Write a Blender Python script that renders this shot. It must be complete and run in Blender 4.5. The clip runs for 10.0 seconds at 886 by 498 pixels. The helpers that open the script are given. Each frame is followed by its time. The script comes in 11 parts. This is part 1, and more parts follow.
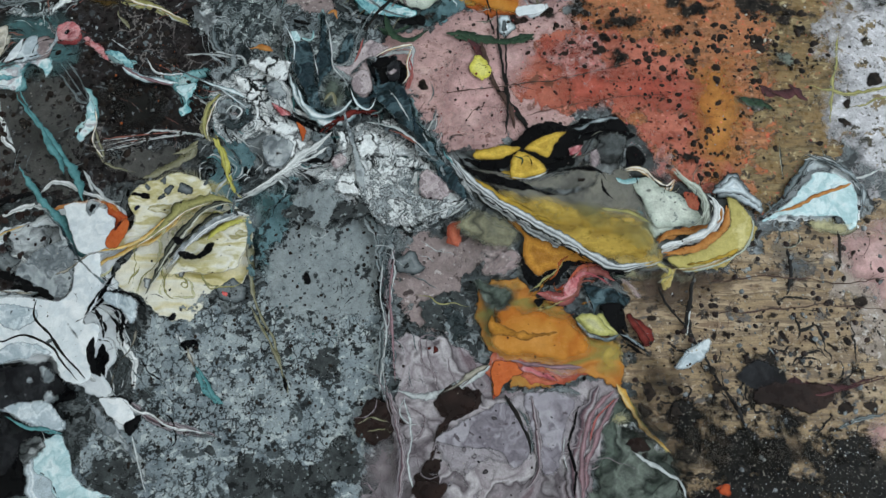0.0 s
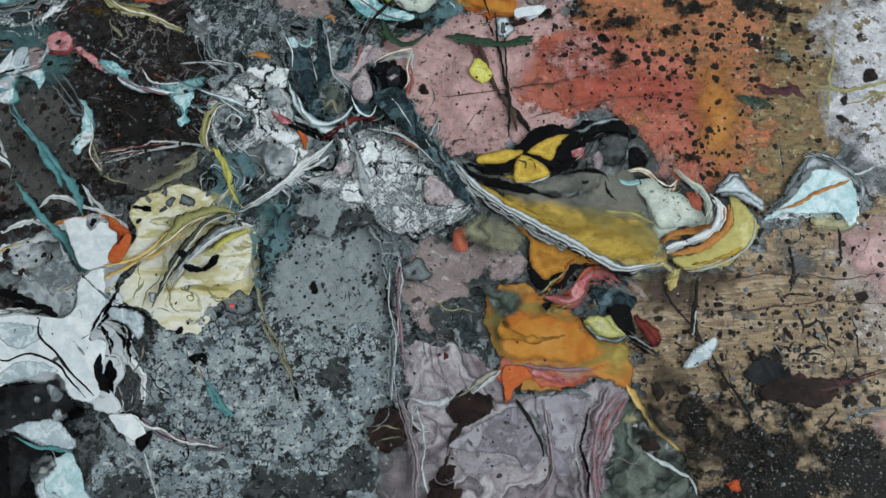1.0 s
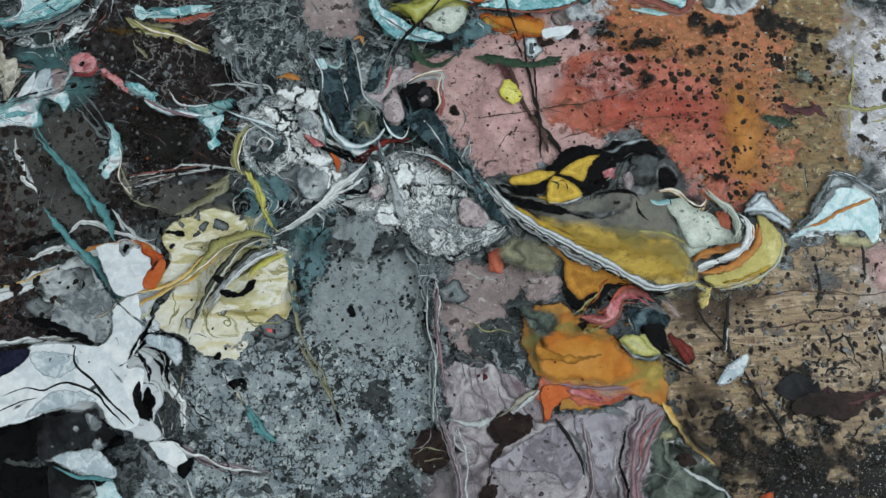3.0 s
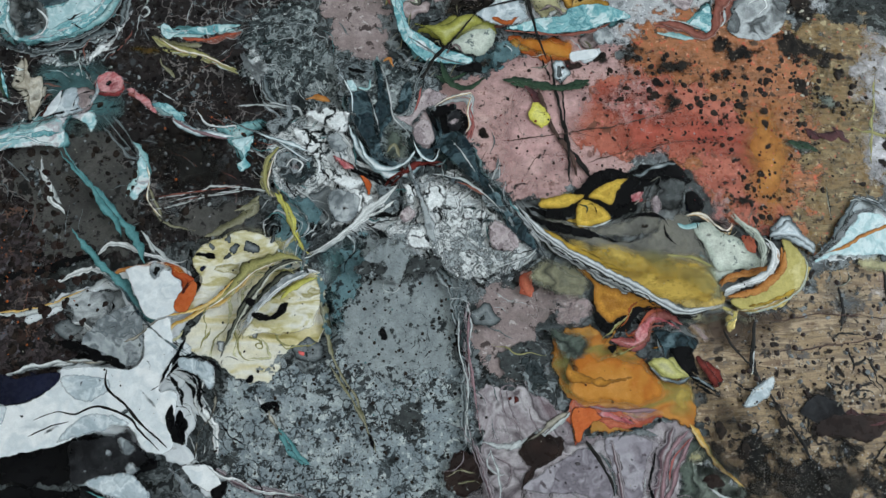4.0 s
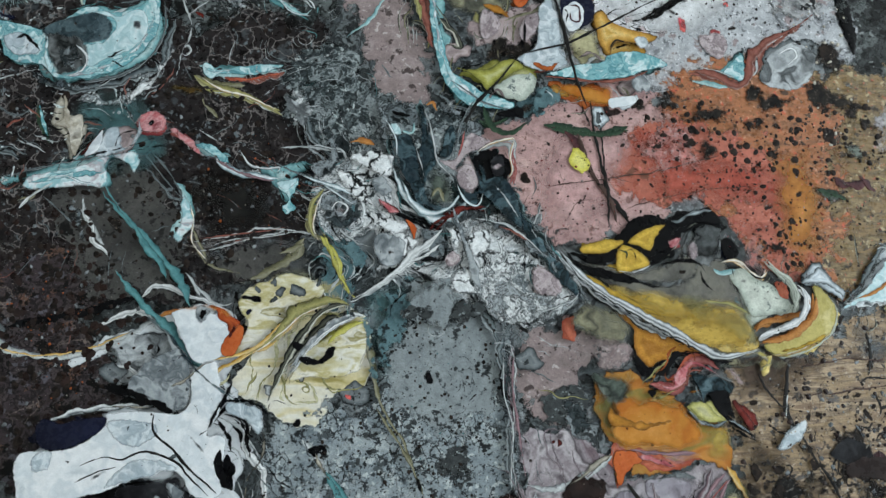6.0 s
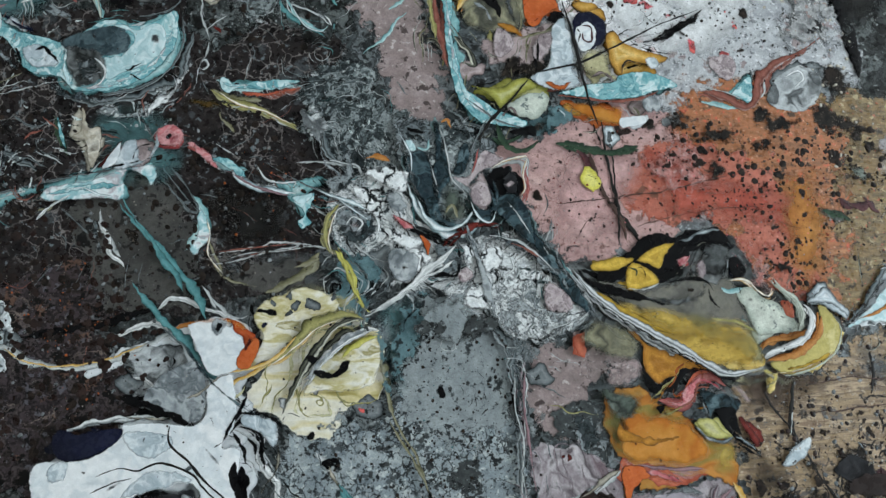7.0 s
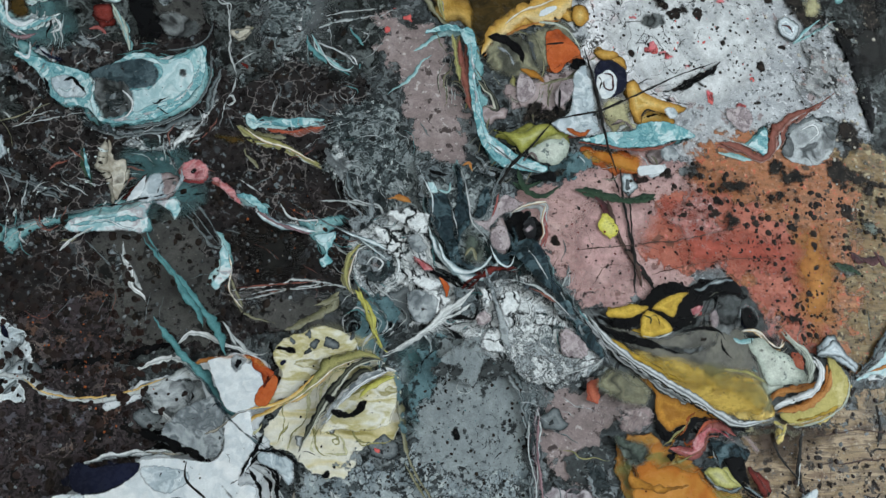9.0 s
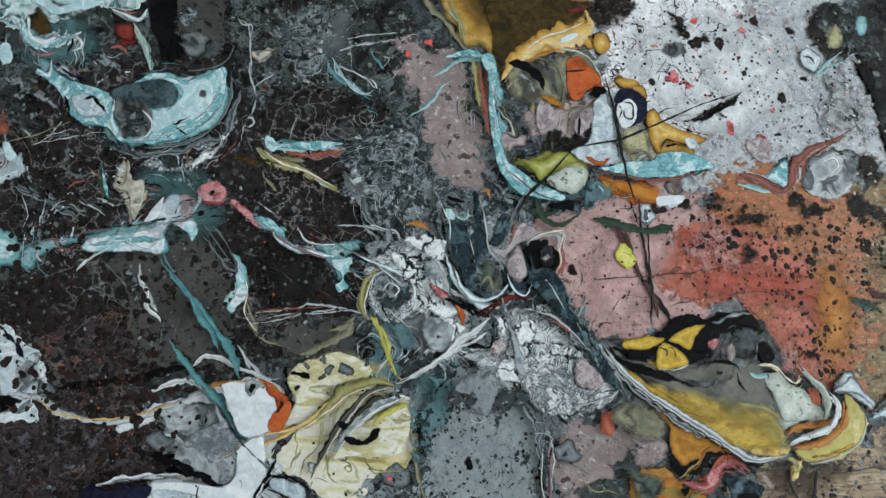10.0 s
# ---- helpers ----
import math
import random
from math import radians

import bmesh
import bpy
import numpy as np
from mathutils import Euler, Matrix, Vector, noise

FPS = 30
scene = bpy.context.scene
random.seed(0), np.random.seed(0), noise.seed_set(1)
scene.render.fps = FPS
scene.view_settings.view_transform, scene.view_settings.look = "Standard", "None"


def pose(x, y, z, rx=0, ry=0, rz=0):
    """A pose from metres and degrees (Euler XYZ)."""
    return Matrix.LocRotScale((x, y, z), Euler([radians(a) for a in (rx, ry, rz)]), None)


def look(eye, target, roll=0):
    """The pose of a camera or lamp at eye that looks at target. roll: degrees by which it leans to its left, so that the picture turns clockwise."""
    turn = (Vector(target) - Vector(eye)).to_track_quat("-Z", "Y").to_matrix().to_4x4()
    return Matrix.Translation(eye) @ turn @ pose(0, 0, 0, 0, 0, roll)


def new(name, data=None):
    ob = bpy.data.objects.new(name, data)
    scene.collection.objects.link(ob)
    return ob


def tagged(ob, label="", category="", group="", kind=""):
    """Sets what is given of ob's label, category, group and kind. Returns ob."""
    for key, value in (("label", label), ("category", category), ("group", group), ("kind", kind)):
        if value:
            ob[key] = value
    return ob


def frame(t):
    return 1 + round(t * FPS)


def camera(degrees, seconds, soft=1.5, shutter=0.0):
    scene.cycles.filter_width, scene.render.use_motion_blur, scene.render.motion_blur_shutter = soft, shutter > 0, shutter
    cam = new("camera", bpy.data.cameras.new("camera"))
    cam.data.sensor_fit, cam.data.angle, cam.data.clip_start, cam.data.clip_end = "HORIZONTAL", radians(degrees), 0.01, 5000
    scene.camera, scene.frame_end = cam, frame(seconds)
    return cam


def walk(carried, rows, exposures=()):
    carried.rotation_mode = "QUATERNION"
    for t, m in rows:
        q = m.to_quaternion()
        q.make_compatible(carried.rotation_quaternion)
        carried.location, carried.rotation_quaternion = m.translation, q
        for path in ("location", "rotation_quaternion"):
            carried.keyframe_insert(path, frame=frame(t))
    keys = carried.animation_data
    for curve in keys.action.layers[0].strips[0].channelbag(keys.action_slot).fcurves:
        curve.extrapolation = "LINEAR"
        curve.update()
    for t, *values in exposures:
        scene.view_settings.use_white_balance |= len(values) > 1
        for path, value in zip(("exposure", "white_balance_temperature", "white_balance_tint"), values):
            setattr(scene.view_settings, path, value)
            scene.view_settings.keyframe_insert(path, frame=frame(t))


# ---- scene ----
from mathutils import geometry, kdtree

cam = camera(60.5, 10.0, soft=1.4)
METRES, EYE, TILT, LEAN, TURN = 0.26, 0.535, -75.605, 3.638, 0.933
ROWS = [
    (0.0, 0.0, 0.0, 0.0, 0.0, 0.0, -0.0),
    (0.5, -0.0331, 0.0028, 0.0395, -0.88, -0.92, 0.87),
    (1.0, -0.0717, -0.0024, 0.0658, -1.6, -1.41, 1.52),
    (1.5, -0.1124, -0.0065, 0.0888, -2.24, -1.83, 1.94),
    (2.0, -0.1493, -0.0109, 0.1082, -2.73, -2.01, 2.17),
    (2.5, -0.1883, -0.0124, 0.1314, -3.26, -2.18, 2.3),
    (4.0, -0.3778, -0.0108, 0.2499, -5.33, -3.0, 1.95),
    (4.5, -0.4325, -0.0112, 0.2949, -6.01, -3.15, 1.76),
    (5.0, -0.4897, -0.0066, 0.3358, -6.74, -3.29, 1.67),
    (5.5, -0.5427, -0.0036, 0.3658, -7.33, -3.36, 1.53),
    (7.0, -0.6546, -0.0256, 0.4278, -8.46, -3.13, 0.53),
    (7.5, -0.6788, -0.0316, 0.449, -8.77, -3.01, 0.18),
    (8.0, -0.7008, -0.0366, 0.4693, -9.01, -2.9, -0.22),
    (8.5, -0.7216, -0.0386, 0.4935, -9.16, -2.73, -0.74),
    (9.0, -0.7385, -0.0338, 0.5286, -9.05, -2.58, -1.42),
    (9.5, -0.7566, -0.0224, 0.5708, -8.93, -2.54, -2.11),
    (10.0, -0.7726, -0.0167, 0.5948, -8.62, -2.33, -2.68),
]
walk(cam, [(t, pose(0, 0, EYE, TILT, LEAN, TURN) @ pose(METRES * x, METRES * y, METRES * z, 90 + pitch, roll, yaw)) for t, x, y, z, yaw, pitch, roll in ROWS])

# ---- daylight: an overcast sky through one wide window ----
scene.view_settings.exposure = 0.0
world = bpy.data.worlds.new("sky")
scene.world = world
world.use_nodes = True
sky = world.node_tree.nodes.new("ShaderNodeTexSky")
sky.sky_type, sky.sun_disc, sky.sun_elevation, sky.sun_rotation = "NISHITA", False, radians(40), radians(90)
world.node_tree.links.new(sky.outputs[0], world.node_tree.nodes["Background"].inputs[0])
world.node_tree.nodes["Background"].inputs[1].default_value = 0.1
sun_data = bpy.data.lights.new("sun", "SUN")
sun_data.energy, sun_data.angle, sun_data.color = 0.5, radians(15), (1.0, 0.98, 0.95)
new("sun", sun_data).matrix_world = look((6, 0.5, 5), (0, 0.3, 0))
win_data = bpy.data.lights.new("window_light", "AREA")
win_data.shape, win_data.size, win_data.size_y = "RECTANGLE", 3.4, 1.5
win_data.energy, win_data.color = 134, (0.835, 0.945, 1.0)
new("window_light", win_data).matrix_world = look((3.22, 0.35, 1.75), (-0.1, 0.2, 0.3))


# ---- materials ----
def lin(h):
    """A hex colour as linear values, a little greyed, as dry acrylic is."""
    c = [(c / 12.92 if c <= 0.04045 else ((c + 0.055) / 1.055) ** 2.4) for c in (int(h[i:i + 2], 16) / 255 for i in (0, 2, 4))]
    grey = 0.3 * c[0] + 0.6 * c[1] + 0.1 * c[2]
    return tuple(0.93 * v + 0.07 * grey for v in c) + (1.0,)


class Nodes:
    """Short calls for a material's nodes."""

    def __init__(self, name):
        self.mat = bpy.data.materials.new(name)
        self.mat.use_nodes = True
        self.tree = self.mat.node_tree
        self.bsdf = self.tree.nodes["Principled BSDF"]
        self.out = self.tree.nodes["Material Output"]

    def put(self, socket, v):
        if isinstance(v, bpy.types.NodeSocket):
            self.tree.links.new(v, socket)
        else:
            socket.default_value = v

    def math(self, op, a, b=0.0, clamp=False):
        n = self.tree.nodes.new("ShaderNodeMath")
        n.operation, n.use_clamp = op, clamp
        self.put(n.inputs[0], a), self.put(n.inputs[1], b)
        return n.outputs[0]

    def span(self, v, lo, hi, a=0.0, b=1.0):
        n = self.tree.nodes.new("ShaderNodeMapRange")
        for i, x in enumerate((v, lo, hi, a, b)):
            self.put(n.inputs[i], x)
        return n.outputs[0]

    def noise(self, at, scale, detail=4.0, rough=0.55, distort=0.0):
        n = self.tree.nodes.new("ShaderNodeTexNoise")
        self.put(n.inputs["Vector"], at)
        for k, v in (("Scale", scale), ("Detail", detail), ("Roughness", rough), ("Distortion", distort)):
            n.inputs[k].default_value = v
        return n

    def mix(self, f, a, b):
        n = self.tree.nodes.new("ShaderNodeMix")
        n.data_type = "RGBA"
        self.put(n.inputs[0], f), self.put(n.inputs[6], a), self.put(n.inputs[7], b)
        return n.outputs[2]

    def shift(self, at, amount, scale, detail=3.0):
        """at, pushed about by noise of that scale, by up to amount metres."""
        n = self.noise(at, scale, detail)
        s, m, a = (self.tree.nodes.new("ShaderNodeVectorMath") for _ in range(3))
        s.operation, m.operation, a.operation = "SUBTRACT", "SCALE", "ADD"
        self.put(s.inputs[0], n.outputs["Color"])
        s.inputs[1].default_value = (0.5, 0.5, 0.5)
        self.put(m.inputs[0], s.outputs[0])
        m.inputs["Scale"].default_value = amount * 2
        self.put(a.inputs[0], at), self.put(a.inputs[1], m.outputs[0])
        return a.outputs[0]

    def stretch(self, at, turn, sx, sy):
        n = self.tree.nodes.new("ShaderNodeMapping")
        self.put(n.inputs["Vector"], at)
        n.inputs["Rotation"].default_value = (0, 0, radians(turn))
        n.inputs["Scale"].default_value = (sx, sy, 1)
        return n.outputs[0]

    def cells(self, at, scale, feature="DISTANCE_TO_EDGE"):
        n = self.tree.nodes.new("ShaderNodeTexVoronoi")
        n.feature = feature
        self.put(n.inputs["Vector"], at)
        n.inputs["Scale"].default_value = scale
        return n.outputs["Distance"]

    def attr(self, name):
        n = self.tree.nodes.new("ShaderNodeAttribute")
        n.attribute_name = name
        return n.outputs["Fac"]

    def ramp(self, v, stops):
        n = self.tree.nodes.new("ShaderNodeValToRGB")
        self.put(n.inputs[0], v)
        e = n.color_ramp.elements
        while len(e) < len(stops):
            e.new(0.5)
        for i, (p, h) in enumerate(stops):
            e[i].position, e[i].color = p, lin(h)
        return n.outputs[0]


def even(colours):
    """Colours, one word of hex each, spread over 0 to 1; 'hex@0.3' sets a place."""
    words = colours.split()
    return [(float(w.split("@")[1]) if "@" in w else i / max(1, len(words) - 1), w.split("@")[0]) for i, w in enumerate(words)]


def paint(name, colours, mode="noise", scale=60.0, warp=0.006, warp_scale=40.0, turn=0.0, sx=1.0, sy=1.0, contrast=0.22, width=6.0, amp=0.5,
          rough=0.38, metal=0.0, bump=0.25, bump_scale=260.0, specks=(), veins=None, feather=0.0, feather_scale=120.0, grain=0.2, detail=7.0, gloss=0.16, lace="", blend=None):
    """Dried acrylic. colours run along: noise (clouds, or marbled bands where detail is low), edge (bands that follow the outline, width in mm) or across (a streak).
    specks: (hex, scale, share) each; veins: (hex, scale, width, share); feather: mm of ragged edge; lace: the colours of the thin
    lines inside that edge, the outer last; blend: how softly the edge runs into what lies under it."""
    k = Nodes(name)
    co = k.tree.nodes.new("ShaderNodeTexCoord").outputs["Object"]
    flat = k.stretch(co, turn, sx, sy)
    if not feather and mode != "noise":
        feather, feather_scale = (1.1, 200.0) if mode == "edge" else (0.5, 260.0)
    if feather:
        ragged = k.noise(k.shift(co, 0.004, 90.0), feather_scale, 6.0, 0.62).outputs[0]
        hole = k.math("ADD", k.math("DIVIDE", k.attr("edge"), feather), k.math("MULTIPLY", k.math("SUBTRACT", ragged, 0.5), 3.2))
    at = k.shift(k.shift(flat, warp, warp_scale, min(3.0, detail)), warp * 0.4, warp_scale * 3.1, min(3.0, detail))
    cloud = k.noise(at, scale, detail, 0.6).outputs[0]
    if mode == "noise":
        v = k.span(cloud, 0.5 - contrast, 0.5 + contrast)
    else:
        base = k.math("DIVIDE", k.math("SUBTRACT", k.attr("edge"), 0.4 * feather), width) if mode == "edge" else k.attr("across")
        v = k.math("ADD", base, k.math("MULTIPLY", k.math("SUBTRACT", cloud, 0.5), amp * 2), True)
    col = k.ramp(v, even(colours))
    for i, (h, s, share) in enumerate(specks):
        f = k.noise(k.shift(co, 0.3 / s, s * 0.6), s, 5.0, 0.62).outputs[0]
        edge = 0.5 + 0.26 * (0.5 - share)
        col = k.mix(k.span(f, edge, edge + 0.035), col, lin(h))
    if veins:
        h, s, w, share = veins
        d = k.cells(k.shift(co, 0.5 / s, s * 1.7, 5.0), s)
        f = k.math("MULTIPLY", k.span(d, w, w * 0.35), k.span(k.noise(co, s * 0.35, 3.0).outputs[0], 0.62 - 0.3 * share, 0.72 - 0.3 * share))
        col = k.mix(f, col, lin(h))
    if lace:
        for h, w in zip(lace.split(), (0.9, 0.62)):
            col = k.mix(k.span(hole, w, w - 0.16), col, lin(h))
    fine = k.noise(co, 900.0, 3.0, 0.7).outputs[0]
    mid = k.noise(co, 170.0, 5.0, 0.6).outputs[0]
    tone = k.math("ADD", k.span(fine, 0.3, 0.7, 1 - grain, 1 + grain), k.span(mid, 0.3, 0.7, -grain, grain))
    m = k.tree.nodes.new("ShaderNodeVectorMath")
    m.operation = "SCALE"
    k.put(m.inputs[0], col), k.put(m.inputs["Scale"], tone)
    k.put(k.bsdf.inputs["Base Color"], m.outputs[0])
    k.put(k.bsdf.inputs["Roughness"], k.span(mid, 0.3, 0.7, rough - 0.1, rough + 0.12))
    k.bsdf.inputs["Metallic"].default_value = metal
    k.bsdf.inputs["Specular IOR Level"].default_value = gloss
    b = k.tree.nodes.new("ShaderNodeBump")
    b.inputs["Strength"].default_value, b.inputs["Distance"].default_value = bump, 0.0012
    k.put(b.inputs["Height"], k.math("ADD", k.noise(co, bump_scale, 4.0, 0.6).outputs[0], k.math("MULTIPLY", v, 0.25)))
    k.put(k.bsdf.inputs["Normal"], b.outputs[0])
    if feather:
        t = k.tree.nodes.new("ShaderNodeBsdfTransparent")
        s = k.tree.nodes.new("ShaderNodeMixShader")
        lo, hi = blend or ((0.15, 0.9) if mode == "across" else (0.28, 0.72) if feather < 5 else (0.36, 0.58))
        k.put(s.inputs[0], k.span(hole, lo, hi)), k.put(s.inputs[1], t.outputs[0]), k.put(s.inputs[2], k.bsdf.outputs[0])
        k.put(k.out.inputs["Surface"], s.outputs[0])
    return k.mat


def plain(name, h, rough=0.6, spread=0.06, scale=20.0):
    return paint(name, h + " " + h, scale=scale, rough=rough, grain=spread, bump=0.12, bump_scale=90.0)


ground_coat = paint("dark_grey_ground_coat", "141516 33383a 1a1c1d 565d60 24282a 787f82 17191a 3d4345 0f1011", scale=30, warp=0.02, warp_scale=50, detail=4.0, contrast=0.25, specks=(("8a9092", 130, 0.08), ("0d0e0e", 90, 0.15)))
black_field = paint("black_brown_crackled", "0c0a0b 1a1617 262020 110e0f", scale=45, rough=0.3, specks=(("3f4245", 45, 0.1), ("332d2d", 140, 0.16), ("5c6468", 170, 0.07)), veins=("77716f", 62, 0.03, 0.55), feather=15, feather_scale=70)
brown_black = paint("blackish_brown", "0c0a0a 29221f 40373a 191415 4c4344 201a1a 594e4d", scale=60, contrast=0.2, specks=(("0a0808", 60, 0.26), ("5c4438", 90, 0.1), ("55535a", 130, 0.14), ("0c0a0a", 180, 0.2)), veins=("7a6d66", 60, 0.03, 0.2), feather=18, feather_scale=70)
dark_grey = paint("dark_grey", "343332 454442 555350", scale=40, specks=(("121111", 70, 0.15), ("232221", 150, 0.2)), feather=12, feather_scale=70)
wet_black = paint("glossy_black", gloss=0.1, colours="040405 09090b 111114", scale=30, rough=0.3, bump=0.08, grain=0.05, feather=1.2, feather_scale=200)
soft_black = paint("matt_black", "0a0909 161413 2b2622 0e0d0d", scale=90, rough=0.45, gloss=0.08, specks=(("4a423a", 200, 0.16), ("6a5f55", 330, 0.06)), feather=9.0, feather_scale=95, blend=(0.3, 0.75))
drop_black = paint("black_spatter", "0d0b0a 1a1614 2e2520 15110f", scale=150, rough=0.45, gloss=0.08, grain=0.35, feather=1.1, feather_scale=240, blend=(-0.1, 0.9))
slate = paint("blue_grey_granular", "59636a 7b868c 8f999d a3abad", scale=55, contrast=0.2, bump=0.6, bump_scale=420, rough=0.5, specks=(("4c5356", 75, 0.22), ("1f2325", 120, 0.2), ("b0b7b8", 190, 0.22), ("33393c", 330, 0.2)), veins=("2b3033", 130, 0.07, 0.55), feather=15, feather_scale=70)
slate_plain = paint("smooth_blue_grey", "6f777b 858d90 949c9e", scale=40, bump=0.35, specks=(("2a2e30", 80, 0.12), ("4d5457", 200, 0.15)), feather=15, feather_scale=70)
grey_shadow = paint("charcoal_stain", "26292a 3a3e3f 4b5051", scale=110, rough=0.5, specks=(("191b1c", 190, 0.3), ("798082", 260, 0.1)), feather=6, feather_scale=150)
pink_dusty = paint("dusty_pink", "93716f ab8785 b9938f c4a5a0", gloss=0.42, rough=0.3, scale=45, turn=-12, sx=0.5, sy=1.6, specks=(("7d5a55", 130, 0.12), ("3c2f2d", 240, 0.07)), feather=12, feather_scale=70)
pink_bright = paint("speckled_pink", "a8625a bd827c cfa09b", gloss=0.42, rough=0.3, scale=150, specks=(("8a463c", 220, 0.3), ("dcbcb8", 330, 0.22)), feather=22, feather_scale=90, blend=(0.15, 1.2))
red_brick = paint("brick_red", "8a4335 a2533f b0614c a84f3d", gloss=0.42, rough=0.3, scale=45, turn=-10, sx=0.35, sy=2.2, specks=(("c47a68", 200, 0.12), ("70402e", 120, 0.16)), feather=30, feather_scale=60)
orange_brown = paint("burnt_orange", "6f4428 925d36 a8663c 7d5030 b0764c", gloss=0.42, rough=0.3, scale=55, turn=80, sx=0.5, sy=2.0, contrast=0.19, specks=(("b8502f", 170, 0.14), ("4a3220", 140, 0.17), ("c08a68", 260, 0.08)), feather=34, feather_scale=60)
ochre = paint("dull_ochre", "4f3f26 6b5430 84693f 5c4c30 8d7850 6d5a3a", gloss=0.42, rough=0.3, scale=60, turn=80, sx=0.5, sy=2.0, contrast=0.19, specks=(("33281a", 130, 0.2), ("a08f6a", 170, 0.1), ("a8553a", 200, 0.06)), feather=26, feather_scale=70)
brown = paint("scratched_brown", "544434 80684f 98805f 695643 aa9375 775f49", gloss=0.42, rough=0.32, scale=46, sx=0.3, sy=2.2, turn=4, contrast=0.17, specks=(("30271f", 140, 0.18), ("a89680", 200, 0.14), ("5a5450", 90, 0.1)), feather=24, feather_scale=80)
brown_pale = paint("pale_rubbed_brown", "7b6d60 94857a a69a90", gloss=0.42, rough=0.32, scale=50, sx=0.3, sy=2.4, specks=(("4a4038", 150, 0.14), ("b5aba4", 240, 0.15)), feather=26, feather_scale=70)
white_rough = paint("rough_greyish_white", "9d9a9d b8b6bb c8c6cc", scale=70, specks=(("7d6c50", 70, 0.2), ("4a4438", 120, 0.14), ("cfcdd2", 260, 0.2), ("74706c", 300, 0.14)), feather=32, feather_scale=45, blend=(0.1, 0.8))
glitter_black = paint("black_with_glitter", "050505 0d0c0c 191715 090808", scale=80, rough=0.35, gloss=0.1, bump=0.5, bump_scale=600, specks=(("322e2a", 110, 0.13), ("a09a90", 520, 0.03)), feather=60, feather_scale=28)
mauve = paint("mauve_grey_marbled", "4a4246 7d7379 958d92 5d5459 a8a0a4 857b80 b3acb0 4f474b 8b8287 6b5a60 948b90 40393c", scale=13, warp=0.035, warp_scale=14, detail=3.0, rough=0.3, bump=0.1, feather=4, feather_scale=90)
mauve_pale = paint("pale_mauve", "847c82 958e94 a19ba0", scale=25, rough=0.28, bump=0.08, specks=(("554e52", 130, 0.05),), detail=2.5, feather=4.0, feather_scale=110, blend=(0.1, 1.0))
silver = paint("silvery_white_crackled", "bdbcc0 d6d5d9 e2e1e4 e9e8ea", scale=50, rough=0.26, gloss=0.5, veins=("3a3838", 42, 0.03, 0.3), specks=(("b4b3b8", 120, 0.16), ("c9b4b4", 60, 0.2), ("2c2a2b", 240, 0.04)), feather=16, feather_scale=60)
silver_grey = paint("speckled_silver_grey", "8d9095 a0a3a8 b2b5b9 c4c6ca", scale=60, rough=0.3, gloss=0.35, specks=(("4a4d50", 170, 0.1), ("74777b", 90, 0.16), ("d4d6d9", 330, 0.14), ("8d7f80", 70, 0.12)), feather=26, feather_scale=70)
pinkish_grey = paint("pinkish_grey", "7a6c6b 8f7f7e a19392", scale=60, specks=(("4a3f3e", 120, 0.16), ("b8adab", 200, 0.1)), feather=18, feather_scale=70)
grey_green = paint("grey_green_marbled", "0e1213 2c3537 687173 1d2526 8a9294 3c4547 12171a 586163 9aa2a3 1a2022 4a5355", scale=30, warp=0.022, warp_scale=45, detail=5.0, contrast=0.22, rough=0.35, specks=(("a5adad", 160, 0.08), ("0c0f10", 120, 0.16)), feather=12, feather_scale=70)
dark_mix = paint("dark_mixed_grey", "080909 1a1c1c 0e0f0f 3a3f3f 121313 5e6464 0b0c0c 262a2a", scale=34, warp=0.02, warp_scale=45, detail=4.0, contrast=0.2, rough=0.3, specks=(("7f8585", 120, 0.06), ("0a0a0a", 70, 0.2)), feather=15, feather_scale=70)
marble = paint("white_black_marbled", "23292c e0e2e3 dfe1e2 1a1e20 dcdee0 d2d6d9 9aa0a4 e2e4e5 0f1213 e0e2e3 c4c7c9 23292c dfe1e2 8d9498", scale=24, warp=0.024, warp_scale=42, detail=4.0, contrast=0.24, rough=0.28, bump=0.15, feather=3, feather_scale=140)
marble_fine = paint("grey_white_fine_marbled", "0f1315 6d7579 cfd3d5 394144 dde0e1 15191b a4abae 0f1315 d0d4d5 2f373a 8d9599 0c0f10", scale=32, warp=0.02, warp_scale=55, detail=4.5, contrast=0.22, rough=0.3, bump=0.2, feather=4, feather_scale=140)
marble_dark = paint("dark_slate_marbled", "0a0d0e 232a2d 6f787c 14191b 8d9599 0f1314 3a4346 080a0b 59636a 12171a", scale=26, warp=0.022, warp_scale=45, detail=4.0, contrast=0.22, rough=0.3, feather=4, feather_scale=120)
teal_dark = paint("dark_teal", "0a1011 1a2728 2d3f40 122021 3c5052", scale=26, warp=0.02, warp_scale=30, detail=3.0, rough=0.28, bump=0.1, feather=2.5, feather_scale=120, blend=(0.15, 0.9))
teal_pale = paint("pale_teal_marbled", "1b2426 b8cdd0 86aeb2 2c3a3c a9c4c6 d2dddd 6f9ca0 1f2b2d c5d2d3 3c6a6c", scale=26, warp=0.03, warp_scale=30, detail=2.0, contrast=0.24, rough=0.28, bump=0.1, feather=3, feather_scale=160, lace="d8e0e0 10181a")
teal_band = paint("turquoise", "3f6a6d 76a6aa 8fb6b9 aecacb 7faaad", mode="across", scale=60, amp=0.5, rough=0.28, bump=0.1)
teal_line = paint("deep_teal", "264a4b 4d8387 5c9296 35686a", mode="across", scale=90, amp=0.4, rough=0.3)
